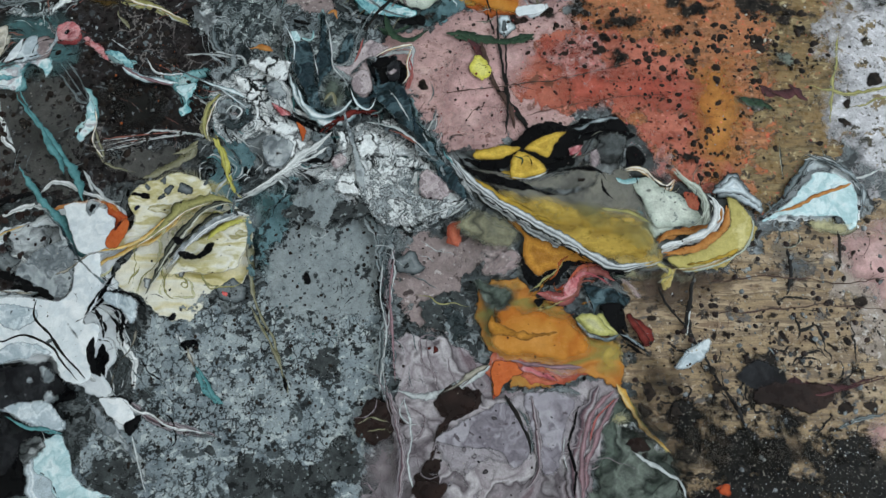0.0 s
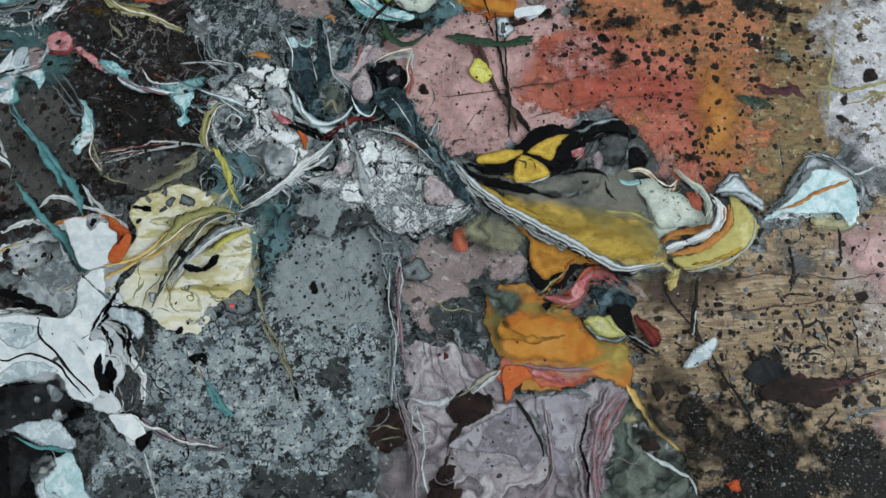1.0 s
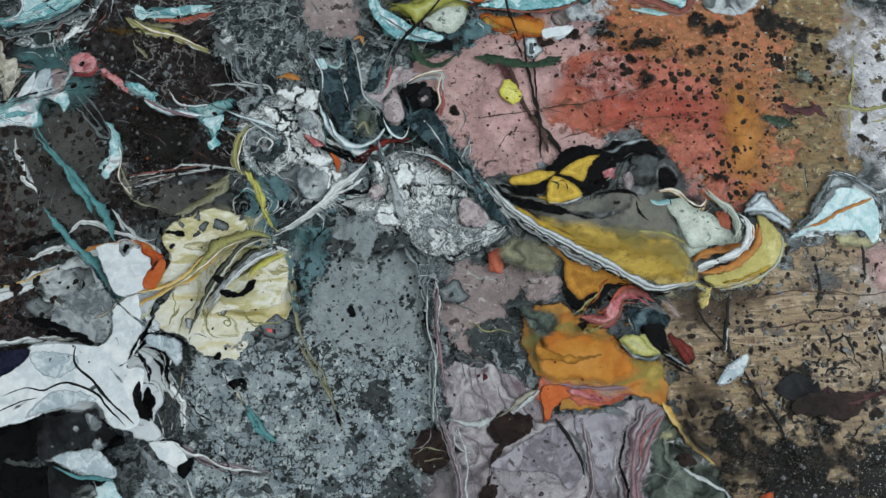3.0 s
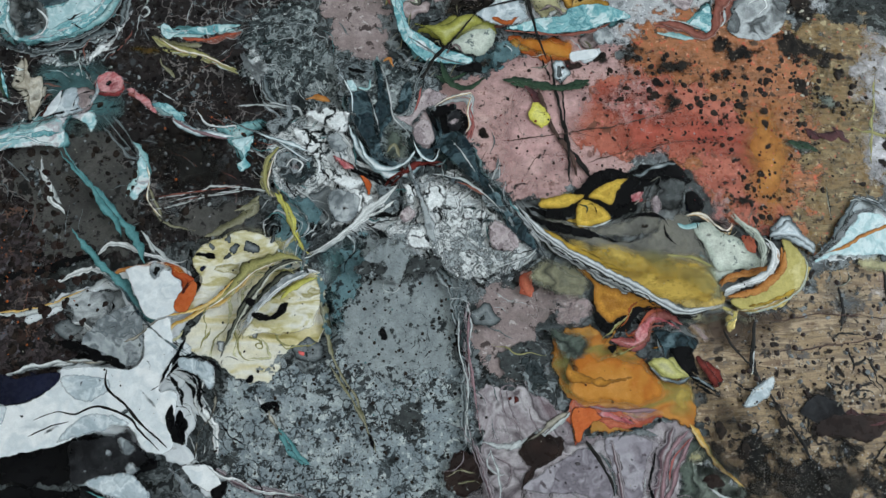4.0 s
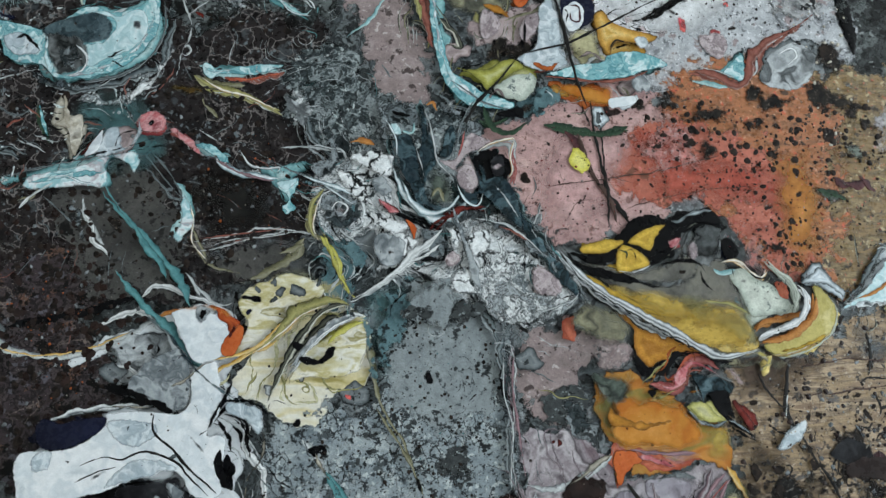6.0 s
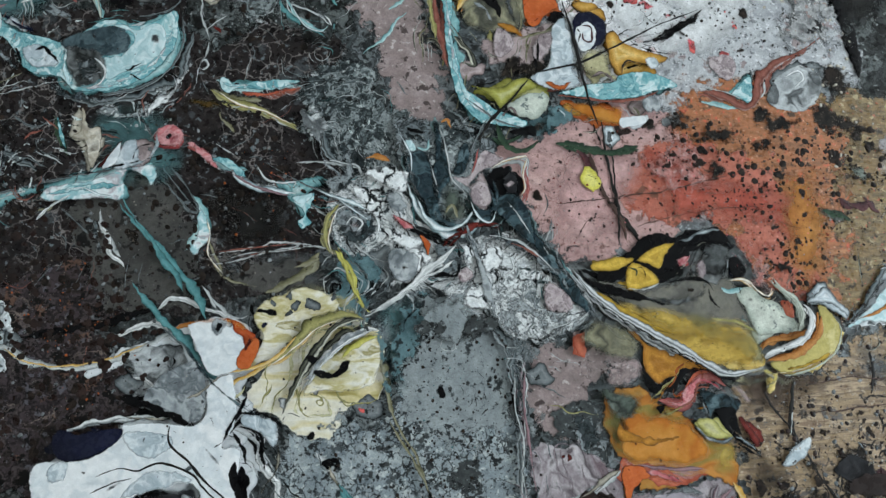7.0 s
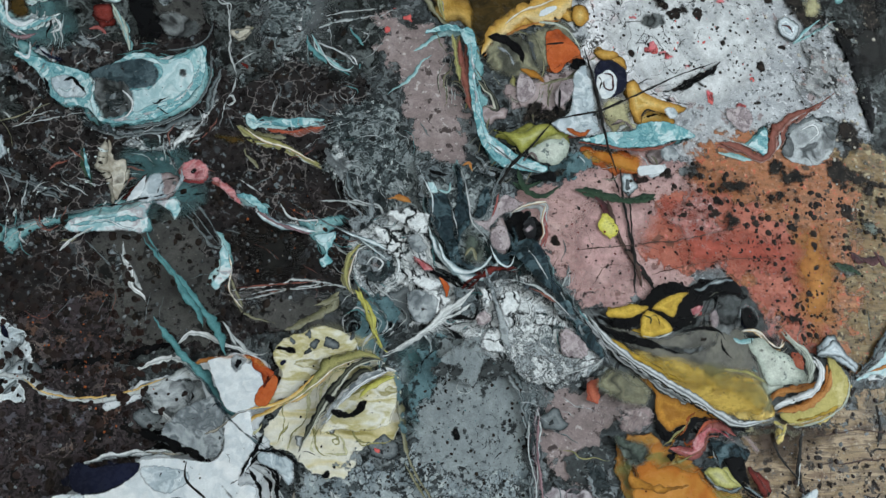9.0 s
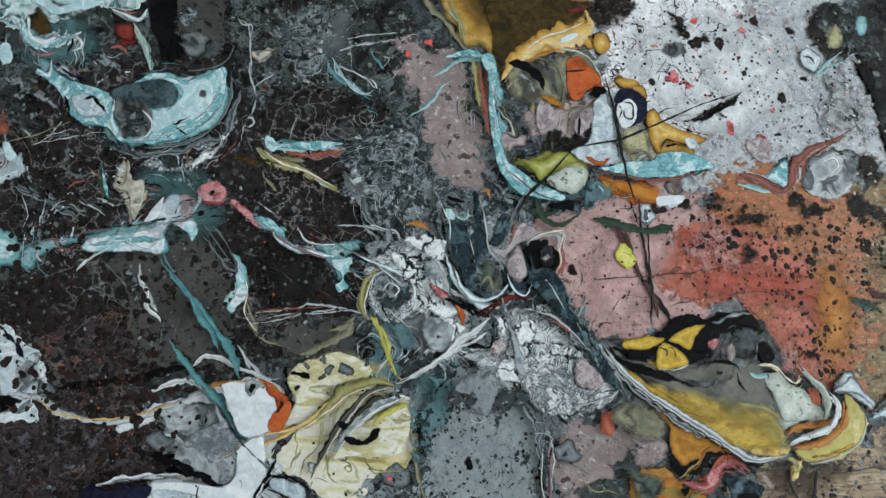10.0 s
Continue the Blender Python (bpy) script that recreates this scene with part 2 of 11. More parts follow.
teal_rim = paint("turquoise_rimmed", "22393b 5a8c90 84b0b3 6a9ca0 a3c4c6 c5d6d7 8fb4b7 b8cfd0 7aa6a9", mode="edge", width=14, scale=40, amp=0.5, rough=0.28, bump=0.1, detail=3.0, feather=2.0, feather_scale=150)
white = paint("glossy_white", "aab1b6 ced3d7 d9dcdf d2d6da", mode="edge", width=4, scale=30, amp=0.3, rough=0.24, bump=0.06, grain=0.05)
white_line = paint("white_banded", "2b2e2f d6d8d9 dfe0e0 9da2a4 d9dbdb 1b1d1e", mode="across", scale=60, amp=0.22, rough=0.26, bump=0.08)
white_thread = paint("greyish_white_thread", "5f6567 a3a8a9 c2c6c7 8a9092", mode="across", scale=90, amp=0.6, rough=0.3)
grey_pool = paint("mid_grey_pool", "25282a 6b7073 8f9497 4a4e50 7b8083 33373a a0a5a7 5d6265", scale=17, warp=0.035, warp_scale=18, contrast=0.24, rough=0.26, bump=0.06, detail=2.5, feather=3.0, feather_scale=110, blend=(0.1, 0.9))
grey_thread = paint("slate_grey_thread", "14181a 485256 727b7e 23292b 8d9598 1a1f21", mode="across", scale=70, amp=0.5, rough=0.32)
cream = paint("cream_yellow_marbled", "b0a66c cbc092 d8cfb0 ddd6bf e0dccf d6c99a a89a58 8d8449 d2c49a dccfae", scale=18, warp=0.025, warp_scale=18, turn=-40, sx=0.45, sy=1.6, contrast=0.26, rough=0.26, bump=0.08, grain=0.08, detail=3.0, feather=2.5, feather_scale=160, lace="d8d6c6 34331f")
cream_pale = paint("pale_cream", "bdb98f d0ccaf d3cfb6 cdc69f", mode="edge", width=10, scale=40, amp=0.4, rough=0.28, specks=(("9a8d6c", 90, 0.06),))
olive_band = paint("olive_yellow", "4c4a2a 85814c a29d62 77734a b0ab80", mode="across", scale=40, amp=0.5, rough=0.28)
lemon_band = paint("lemon_yellow", "77742c b5b04c c2bd62 95914a", mode="across", scale=60, amp=0.45, rough=0.28)
dark_band = paint("black_marbled_band", "0d0e0e 1d1f1d 5e5f52 15171a c9c9b8 101213", mode="across", scale=60, amp=0.3, rough=0.25)
orange_red = paint("vermilion_orange", "6e2a10 b1481c c25a26 a8431a", mode="edge", width=4, scale=60, amp=0.35, rough=0.25, bump=0.06)
orange = paint("orange_ochre_marbled", "6f6a30 9d7a2e b67c2a c48a3c a8641f bd7a2c 8a7a3a b8752c c9924a 94581c", scale=11, warp=0.04, warp_scale=12, sx=0.8, sy=1.5, contrast=0.24, rough=0.25, bump=0.08, grain=0.06, detail=2.5, feather=3.0, feather_scale=130, lace="8a5a24 2a2014")
orange_deep = paint("deep_orange_ochre", "7a4f18 b0761f bb8226 a06a1e", mode="edge", width=7, scale=50, amp=0.3, rough=0.25, bump=0.08)
salmon = paint("salmon_red", "94442f b05a42 b8664a a8523c c07a5c", mode="edge", width=7, scale=30, amp=0.6, rough=0.26, bump=0.06, detail=3.0)
rose_band = paint("rose_red", "5e2a2c 8d4442 a86560 94504c 4e2a2a", mode="across", scale=40, amp=0.35, rough=0.26)
dark_red = paint("dark_red", "3d120f 702822 82342c", mode="edge", width=4, scale=60, amp=0.35, rough=0.26)
yellow = paint("golden_yellow", "6b5312 b3922c c9a534 d0ad3e bf9a30", mode="edge", width=5, scale=60, amp=0.35, rough=0.25, bump=0.08)
gold = paint("metallic_gold", "8f7a3a a58a40 bfa04c cbb268 a8924a", scale=26, warp=0.02, warp_scale=25, rough=0.3, metal=0.6, bump=0.8, bump_scale=130, grain=0.12, gloss=0.4, feather=3.0, feather_scale=110, blend=(0.1, 1.0))
gold_rim = paint("metallic_pale_gold", "8f8050 b5a05c c4ad60 a8924e", mode="edge", width=6, scale=60, amp=0.4, rough=0.3, metal=0.5, bump=0.9, bump_scale=160)
olive_grey = paint("olive_grey", "2a2a22 5f5f52 7d7a64 44443a 8d8a70 55554a 33332c 77745c", scale=17, warp=0.035, warp_scale=16, contrast=0.24, rough=0.26, bump=0.08, detail=2.5, feather=5.0, feather_scale=80, blend=(0.0, 1.1))
slate_pool = paint("dark_slate_pool", "0e0f0f 3a3e3e 585c5d 1a1c1c 6d7172 2b2e2e 4f5354 141515 7d8182 33373a", scale=17, warp=0.035, warp_scale=16, contrast=0.24, rough=0.26, bump=0.08, detail=2.5, feather=3.0, feather_scale=110, blend=(0.1, 0.9))
mint = paint("pale_mint_spotted", "8f968a aab3a8 b9c1b6 c4cabf", mode="edge", width=6, scale=50, amp=0.35, rough=0.26, specks=(("6f7a78", 150, 0.1),))
cream_line = paint("cream_swirl", "a8843c e0dcd2 dad6cc b5905a c9a868", mode="across", scale=40, amp=0.2, rough=0.26, bump=0.08)
wing_lip = paint("white_lip_band", "14150f 8d9294 d5d8d9 a9aeb1 5f6468 d0d3d4 2c2e2c 121210", mode="across", scale=40, amp=0.14, rough=0.25, bump=0.06)
mustard = paint("dark_mustard", "1d160a c09a4c a8802e 7a5a22 5f461a 3d2e12 2c2210 4a3a18", mode="edge", width=42, scale=26, amp=0.16, detail=3.0, rough=0.26, bump=0.08)
amber = paint("amber_yellow", "8a6420 c0923a d0ab5c d9c08a b98a38", mode="across", scale=40, amp=0.35, rough=0.26, bump=0.1)
rust = paint("rust_orange", "7c3c14 a8541f b4622c 9a4a1c", mode="edge", width=6, scale=50, amp=0.35, rough=0.26)
russet_band = paint("russet_brown", "4a2a22 7d463b 8d564a 6b3a30 a08078", mode="across", scale=60, amp=0.35, rough=0.3)
olive_pool = paint("olive_yellow_pool", "5f5f28 8d8c3a a3a24a b5b47a", mode="edge", width=6, scale=50, amp=0.4, rough=0.26)
ice = paint("ice_blue_white", "8fa2ac b3bfc7 5a666c c9d1d6 dadfe2 3a4448 c5ced3 a9b6be dde1e4 7d8c94 d5dade", scale=17, warp=0.03, warp_scale=22, contrast=0.24, rough=0.25, bump=0.08, detail=2.5, feather=2.5, feather_scale=140, lace="dfe3e5 23292c")
navy = paint("navy_blue_black", "0d0f1e 14172a 1a1e36", scale=30, rough=0.25, bump=0.08, feather=1.5, feather_scale=160)
bottle_green = paint("bottle_green", "1a2b20 2b4030 3a4f3c", mode="across", scale=60, amp=0.4, rough=0.28)
lemon = paint("lemon_spot", "b5ac3c cfc650 d6cf70", mode="edge", width=4, scale=70, amp=0.4, rough=0.3)
red_spot = paint("coral_red_spot", "c0524e d4605c cf6a66", mode="edge", width=3, scale=90, amp=0.4, rough=0.3)
rose_spot = paint("dull_rose", "7d3436 a44a4c b25a58", mode="edge", width=4, scale=90, amp=0.3, rough=0.28)
blush = paint("blush_grey", "8a7a7a a08e8e b3a3a3", scale=40, rough=0.3, specks=(("5e4f4f", 140, 0.1),), feather=4.0, feather_scale=110, blend=(0.1, 1.0))
plum = paint("plum_brown", "2e1a1e 4a2a2e 5c383a", mode="across", scale=60, amp=0.4, rough=0.28)
chocolate = paint("dark_chocolate", "17100f 251a18 33241f", scale=60, rough=0.28, bump=0.12, feather=1.5, feather_scale=160)
bottle_grey = paint("green_grey_marbled", "141816 3a423d 566058 232925 6c746c 1c211e 4a524c", scale=18, warp=0.03, warp_scale=18, contrast=0.24, rough=0.28, feather=5.0, feather_scale=90, blend=(0.1, 0.9), detail=3.0)
stripes = paint("mauve_black_striped", "2a2628 8d8489 5e555a a39b9f 6a5057 38333a 8d8489 4a4347", mode="across", scale=40, amp=0.3, rough=0.28)
crack = paint("black_crack", "0c0b0b 161413 1f1c1a", scale=150, rough=0.5)
scratch = paint("brown_scratch", "3c2c26 55403a", scale=200, rough=0.5)
ice_bands = paint("ice_white_banded", "2a3033 8d979c c9d1d6 b3bfc7 dadfe2 a9b6be", mode="edge", width=6, scale=40, amp=0.25, rough=0.25, bump=0.08, detail=2.5)
bone = paint("bone_white", "3c3a34 9d978a c3bcae b5ae9e", mode="edge", width=4, scale=60, amp=0.3, rough=0.26)
blush_rim = paint("blush_grey_rimmed", "3a3335 8a7a7a a59393 b3a3a3 9a8a8a", mode="edge", width=5, scale=60, amp=0.3, rough=0.28, detail=3.0)
grey_rim = paint("grey_rimmed", "1c2022 565d60 6f7578 7c8285 6a7073", mode="edge", width=5, scale=60, amp=0.35, rough=0.28, specks=(("24282a", 120, 0.12),))
ring_white = paint("white_ring", "1b1e1f c9cdce dfe1e2 8f9698 25292b", mode="across", scale=80, amp=0.25, rough=0.26)
olive_thread = paint("olive_thread", "3a3928 6f6c50 8d8a74 555340", mode="across", scale=70, amp=0.6, rough=0.3)
teal_slate = paint("teal_grey_stain", "2f4347 48646a 5d7a80 3c5358", scale=60, rough=0.4, specks=(("1d2628", 110, 0.2),), feather=8, feather_scale=120)
gl_black = paint("thin_black_wash", "0d0d0d 191817 242220", scale=50, rough=0.35, bump=0.15, feather=13.0, feather_scale=45, blend=(-0.1, 1.5), detail=5.0)
gl_grey = paint("thin_grey_wash", "4c5052 5f6365 717577", scale=50, rough=0.35, bump=0.15, feather=13.0, feather_scale=45, blend=(-0.1, 1.5), detail=5.0)
gl_glare = paint("white_glare_wash", "b9bcbf cfd1d3 dcdddf", scale=50, rough=0.35, bump=0.15, feather=13.0, feather_scale=45, blend=(-0.1, 1.5), detail=5.0)
gl_red = paint("thin_red_wash", "9a3f33 aa5040 b4604e", scale=50, rough=0.35, bump=0.15, feather=13.0, feather_scale=45, blend=(-0.1, 1.5), detail=5.0)
gl_pink = paint("thin_pink_wash", "b58a88 c09896 c9a6a2", scale=50, rough=0.35, bump=0.15, feather=13.0, feather_scale=45, blend=(-0.1, 1.5), detail=5.0)
gl_olive = paint("thin_olive_wash", "5f5d34 757244 86824f", scale=50, rough=0.35, bump=0.15, feather=13.0, feather_scale=45, blend=(-0.1, 1.5), detail=5.0)
gl_brown = paint("thin_brown_wash", "3f332a 53443a 64544a", scale=50, rough=0.35, bump=0.15, feather=13.0, feather_scale=45, blend=(-0.1, 1.5), detail=5.0)
gl_orange = paint("thin_orange_wash", "a2622a b0722e b87e3c", scale=50, rough=0.35, bump=0.15, feather=13.0, feather_scale=45, blend=(-0.1, 1.5), detail=5.0)
gl_teal = paint("thin_teal_wash", "2f4a4c 46686b 5c8083", scale=50, rough=0.35, bump=0.15, feather=13.0, feather_scale=45, blend=(-0.1, 1.5), detail=5.0)
gl_yellow = paint("thin_yellow_wash", "a08b3a b59c46 c2aa58", scale=50, rough=0.35, bump=0.15, feather=13.0, feather_scale=45, blend=(-0.1, 1.5), detail=5.0)
gl_mauve = paint("thin_mauve_wash", "6a6064 7b7175 8d8388", scale=50, rough=0.35, bump=0.15, feather=13.0, feather_scale=45, blend=(-0.1, 1.5), detail=5.0)
amber_pool = paint("amber_yellow_pool", "3a2a10 a87a2a c0923a cfa654 d8b870 c69c44", mode="edge", width=9, scale=40, amp=0.4, rough=0.26, bump=0.1, detail=3.0)
olive_pale = paint("pale_olive", "8d8866 a39d78 b5ae86 9a9470", scale=30, warp=0.02, warp_scale=25, rough=0.28, detail=2.5, feather=5.0, feather_scale=90, blend=(0.0, 1.1))
mint_line = paint("mint_grey_band", "2c2f2a a5aca0 c0c6ba 8a9186 b5bcb0 3a3d36", mode="across", scale=40, amp=0.25, rough=0.26)
rust_line = paint("rust_brown_band", "7d4a1c a86a2c b57c3c 94602a", mode="across", scale=50, amp=0.4, rough=0.28)
white_swirl = paint("clean_white_band", "6a6f71 c5c8c9 dfe0e0 b5b9ba d8dada 8a8f90", mode="across", scale=40, amp=0.4, rough=0.25, bump=0.06)
lemon_pale = paint("pale_lemon", "6f7040 a8a45c bab675 b0ac80", mode="edge", width=5, scale=50, amp=0.4, rough=0.26)
milk = paint("white_with_black_crackle", "b5babd d6d9db e3e5e6 cfd3d5 e0e2e3 9aa0a4", scale=40, warp=0.02, warp_scale=40, detail=4.0, rough=0.28, veins=("101415", 48, 0.07, 0.6), specks=(("2c3336", 110, 0.12), ("5f676b", 200, 0.12)), feather=4.0, feather_scale=90)
grey_marble = paint("grey_pool_marbled", "2c3033 6b7073 8f9497 b5babd 4a4e50 7b8083 a0a5a7 5d6265", scale=20, warp=0.03, warp_scale=22, contrast=0.24, rough=0.26, detail=3.0, feather=2.0, feather_scale=120)
plum_pink = paint("dull_plum_pink", "4a3a40 7d5f66 94787e 6a4c52 8d8086", mode="across", scale=40, amp=0.4, rough=0.28)
petal = paint("dark_teal_petal", "6d8587 1c2a2b 0f1819 16211f 223233 2d4243 1a2627", mode="edge", width=9, scale=40, amp=0.22, rough=0.26, bump=0.1, detail=3.0, feather=1.5, feather_scale=120)
halo = paint("pale_blue_halo", "2c4046 7d949b c9d3d7 e0e5e7 9fb3b9 4a6268", mode="across", scale=30, amp=0.25, rough=0.26)
# smoother coats of the upper pours
clean_white = paint("smooth_white", "b9c2c8 dce0e3 e6e8ea cfd6db dfe3e6 c4ccd2 e2e5e7 d4dade", scale=26, warp=0.016, warp_scale=28, contrast=0.26, rough=0.24, bump=0.06, grain=0.05, gloss=0.3, detail=3.0, feather=1.0, feather_scale=180, blend=(0.1, 0.8))
bowl_white = paint("bluish_white", "98bec5 b8d4d9 aaccd2 cfe0e3 a0c2c8 bed7db d6e3e6 93b6bd b4d0d5", scale=36, warp=0.016, warp_scale=36, contrast=0.25, rough=0.24, bump=0.08, grain=0.06, gloss=0.25, detail=3.0, feather=1.2, feather_scale=150, blend=(0.0, 0.9))
ice_smooth = paint("pale_blue_grey", "98a7b0 b2bfc6 c9d3d8 9eacb5 adb9c1 d4dbdf a0aeb6 bec8ce 8796a0 b4c0c7", scale=36, warp=0.016, warp_scale=36, contrast=0.25, rough=0.26, bump=0.08, grain=0.08, detail=3.0, feather=1.8, feather_scale=120, blend=(0.0, 1.0))
aqua = paint("bright_turquoise", "4a8a94 7ab2ba 5a97a0 6aa6ae 9ac4c8 c9dcde 5f9aa2 84b6bc 4a8690 8fbec3 b8d4d7 5a959d 3a6a72", scale=39, warp=0.016, warp_scale=38, contrast=0.24, rough=0.26, bump=0.1, grain=0.1, detail=3.0, feather=1.2, feather_scale=150, lace="3f7d84 1b2b2e")
aqua_pale = paint("pale_turquoise", "7fb0b8 a5cbd0 c5dadd 84b4bc 9cc4ca dde6e8 b0a8ae 8fbac0 aacdd2 78a8b0", scale=39, warp=0.016, warp_scale=38, contrast=0.25, rough=0.26, bump=0.08, grain=0.08, detail=3.0, feather=1.4, feather_scale=140, blend=(0.0, 1.0))
ink_blue = paint("ink_blue_grey", "1c272c 34444a 4c5e64 26343a 3d4e55 5f7076 2b3a40", scale=39, warp=0.016, warp_scale=36, rough=0.26, bump=0.06, grain=0.08, detail=3.0, feather=1.6, feather_scale=120, blend=(0.0, 1.0))
petal_soft = paint("deep_slate_teal", "0e1517 1f2d33 42575e 16222a 2a3b42 0f181b 34484f 5d7279 1a272c 25363c", scale=33, warp=0.016, warp_scale=36, contrast=0.24, rough=0.24, bump=0.06, grain=0.08, detail=3.0, feather=1.3, feather_scale=140, blend=(0.0, 1.0))
flesh = paint("pinkish_lilac_grey", "6e6266 94868a a99b9e b8abad 7f7276 a39598 c0b5b6 8a7c80", scale=48, warp=0.016, warp_scale=48, rough=0.3, bump=0.1, specks=(("6d5e60", 150, 0.08),), detail=4.0, feather=1.6, feather_scale=120, blend=(0.0, 1.0))
coral_soft = paint("coral_pink", "6e343a a04c54 b8686c c99294 8a3e46 b0585f 94484e", scale=48, warp=0.016, warp_scale=43, rough=0.26, bump=0.08, detail=3.0, feather=1.3, feather_scale=130, blend=(0.0, 1.0))
hot_coral = paint("hot_coral_red", "c8505a dc6670 d08084", scale=60, rough=0.3, detail=3.0, feather=1.8, feather_scale=120, blend=(-0.1, 1.1))
bone_pale = paint("pale_bone", "8a8272 b3aa9a cdc6b8 9d9484 d6d0c4 5f584c bfb6a4", scale=30, rough=0.28, bump=0.1, detail=3.0, feather=1.2, feather_scale=150, lace="8d8474 2a2620")
grey_smooth = paint("smooth_mid_grey", "4c5256 747b80 8f969a a4aaad 5e656a 868d91 b5babd 5a6166 7a8186", scale=33, warp=0.016, warp_scale=33, contrast=0.24, rough=0.26, bump=0.06, grain=0.08, detail=3.0, feather=1.8, feather_scale=120, blend=(0.0, 1.0))
umber = paint("dark_umber", "1c160c 33280f 4a3814 281f0e 5c4518", scale=46, warp=0.016, warp_scale=38, rough=0.24, bump=0.06, grain=0.08, detail=3.0, feather=2.5, feather_scale=80, blend=(0.0, 1.1))
vermilion_soft = paint("burnt_vermilion", "8f3d12 b5521c c4622a a84a18", scale=48, rough=0.25, bump=0.06, grain=0.08, detail=3.0, feather=1.2, feather_scale=150, lace="7a3a18 2a1a10")
orange_hot = paint("warm_orange", "a0661a b87016 c47c22 b06414 bc7c26 c8883a a86a1a", scale=22, warp=0.02, warp_scale=20, contrast=0.3, rough=0.24, bump=0.06, grain=0.06, detail=2.0, feather=4.0, feather_scale=70, blend=(-0.1, 1.2))
granite = paint("crumbled_grey", "3c3e40 77797b a3a4a5 5a5c5e 8d8f90", scale=70, contrast=0.2, bump=0.5, bump_scale=300, specks=(("17181a", 110, 0.24), ("c4c5c6", 180, 0.14), ("8d7672", 130, 0.14)), feather=22, feather_scale=60)
lilac = paint("smooth_lilac_grey", "5a535c 827b84 958f98 a49fa7 6d666f 8f8992 4a434a 857f88 9a959e", scale=28, warp=0.016, warp_scale=28, contrast=0.25, rough=0.26, bump=0.06, grain=0.08, specks=(("5a5258", 120, 0.03),), detail=3.0, feather=1.6, feather_scale=110, blend=(0.0, 1.0))
wing_gold = paint("dark_gold", "8a6d20 b08e2c c4a23c 9c7c26 cbb058", scale=36, warp=0.016, warp_scale=33, turn=-30, sx=0.5, sy=1.6, rough=0.3, metal=0.25, bump=0.3, bump_scale=160, grain=0.1, gloss=0.4, detail=3.0, feather=5.0, feather_scale=70, blend=(-0.1, 1.1))
wing_grey = paint("warm_pewter_grey", "45443f 5c5b56 6d6b64 7a776c 504f4a", scale=33, warp=0.016, warp_scale=31, rough=0.26, bump=0.06, grain=0.08, detail=3.0, feather=4.0, feather_scale=70, blend=(-0.1, 1.1))
pearl_gold = paint("pale_lemon_gold", "a89a50 c2b468 b5a860 cfc488", scale=48, warp=0.016, warp_scale=48, rough=0.28, bump=0.2, bump_scale=160, grain=0.1, detail=3.0, feather=2.0, feather_scale=100, blend=(0.0, 1.0))
smoke_black = paint("smoky_black", "0b0b0d 1a1a1d 2f3033 121214", scale=41, warp=0.016, warp_scale=33, rough=0.24, bump=0.05, gloss=0.12, grain=0.06, detail=3.0, feather=1.6, feather_scale=110, blend=(0.0, 1.0))
cream_white = paint("creamy_white", "a89f6c c9c2a0 dcd8c8 e2dfd4 cfc8a4 b8ac74 ddd6bc e0dcd0 958c58 d2cbb0", scale=33, warp=0.016, warp_scale=33, turn=-40, sx=0.6, sy=1.4, contrast=0.25, rough=0.26, bump=0.08, grain=0.08, detail=3.0, feather=1.6, feather_scale=130, blend=(0.0, 1.0))
glitter_soft = paint("rubbed_black", "0a0908 171412 2c2620 100e0d", scale=60, rough=0.4, gloss=0.12, bump=0.5, bump_scale=500, specks=(("3a322a", 90, 0.2), ("8d857a", 420, 0.04)), feather=42, feather_scale=24, blend=(0.35, 1.1))
vermilion_dull = paint("dull_rust", "5a2e1c 7d4230 94563f 6a3826", scale=70, rough=0.4, feather=4.0, feather_scale=90, blend=(0.0, 1.2))
gold_wash = paint("thin_gold_wash", "a8882e c4a540 b5963a d0b45c", scale=50, rough=0.3, bump=0.3, bump_scale=160, gloss=0.35, feather=9.0, feather_scale=60, blend=(-0.1, 1.4), detail=4.0)


# ---- the room ----
def slab(name, lo, hi, mat, label, category=""):
    bm = bmesh.new()
    bmesh.ops.create_cube(bm, size=1.0)
    for v in bm.verts:
        v.co = Vector([lo[i] + (v.co[i] + 0.5) * (hi[i] - lo[i]) for i in range(3)])
    bmesh.ops.bevel(bm, geom=bm.edges[:], offset=0.002, segments=1, affect="EDGES")
    me = bpy.data.meshes.new(name)
    bm.to_mesh(me)
    bm.free()
    me.materials.append(mat)
    return tagged(new(name, me), label, category, kind="structure")


wall_paint, floor_grey, ceiling_paint = plain("wall_paint", "e2e1de", 0.8), plain("floor_concrete", "8a8884", 0.7, 0.2, 6.0), plain("ceiling_paint", "eeeeec", 0.85)
slab("floor", (-2.5, -2.2, -0.1), (3.4, 2.6, 0.0), floor_grey, "grey concrete studio floor under the painting", "floor")
slab("ceiling", (-2.5, -2.2, 2.7), (3.4, 2.6, 2.8), ceiling_paint, "plain white painted ceiling", "ceiling")
slab("wall_west", (-2.6, -2.2, 0.0), (-2.5, 2.6, 2.7), wall_paint, "plain white painted wall", "wall")
slab("wall_north", (-2.6, 2.6, 0.0), (3.55, 2.7, 2.7), wall_paint, "plain white painted wall", "wall")
slab("wall_south", (-2.6, -2.3, 0.0), (3.55, -2.2, 2.7), wall_paint, "plain white painted wall", "wall")
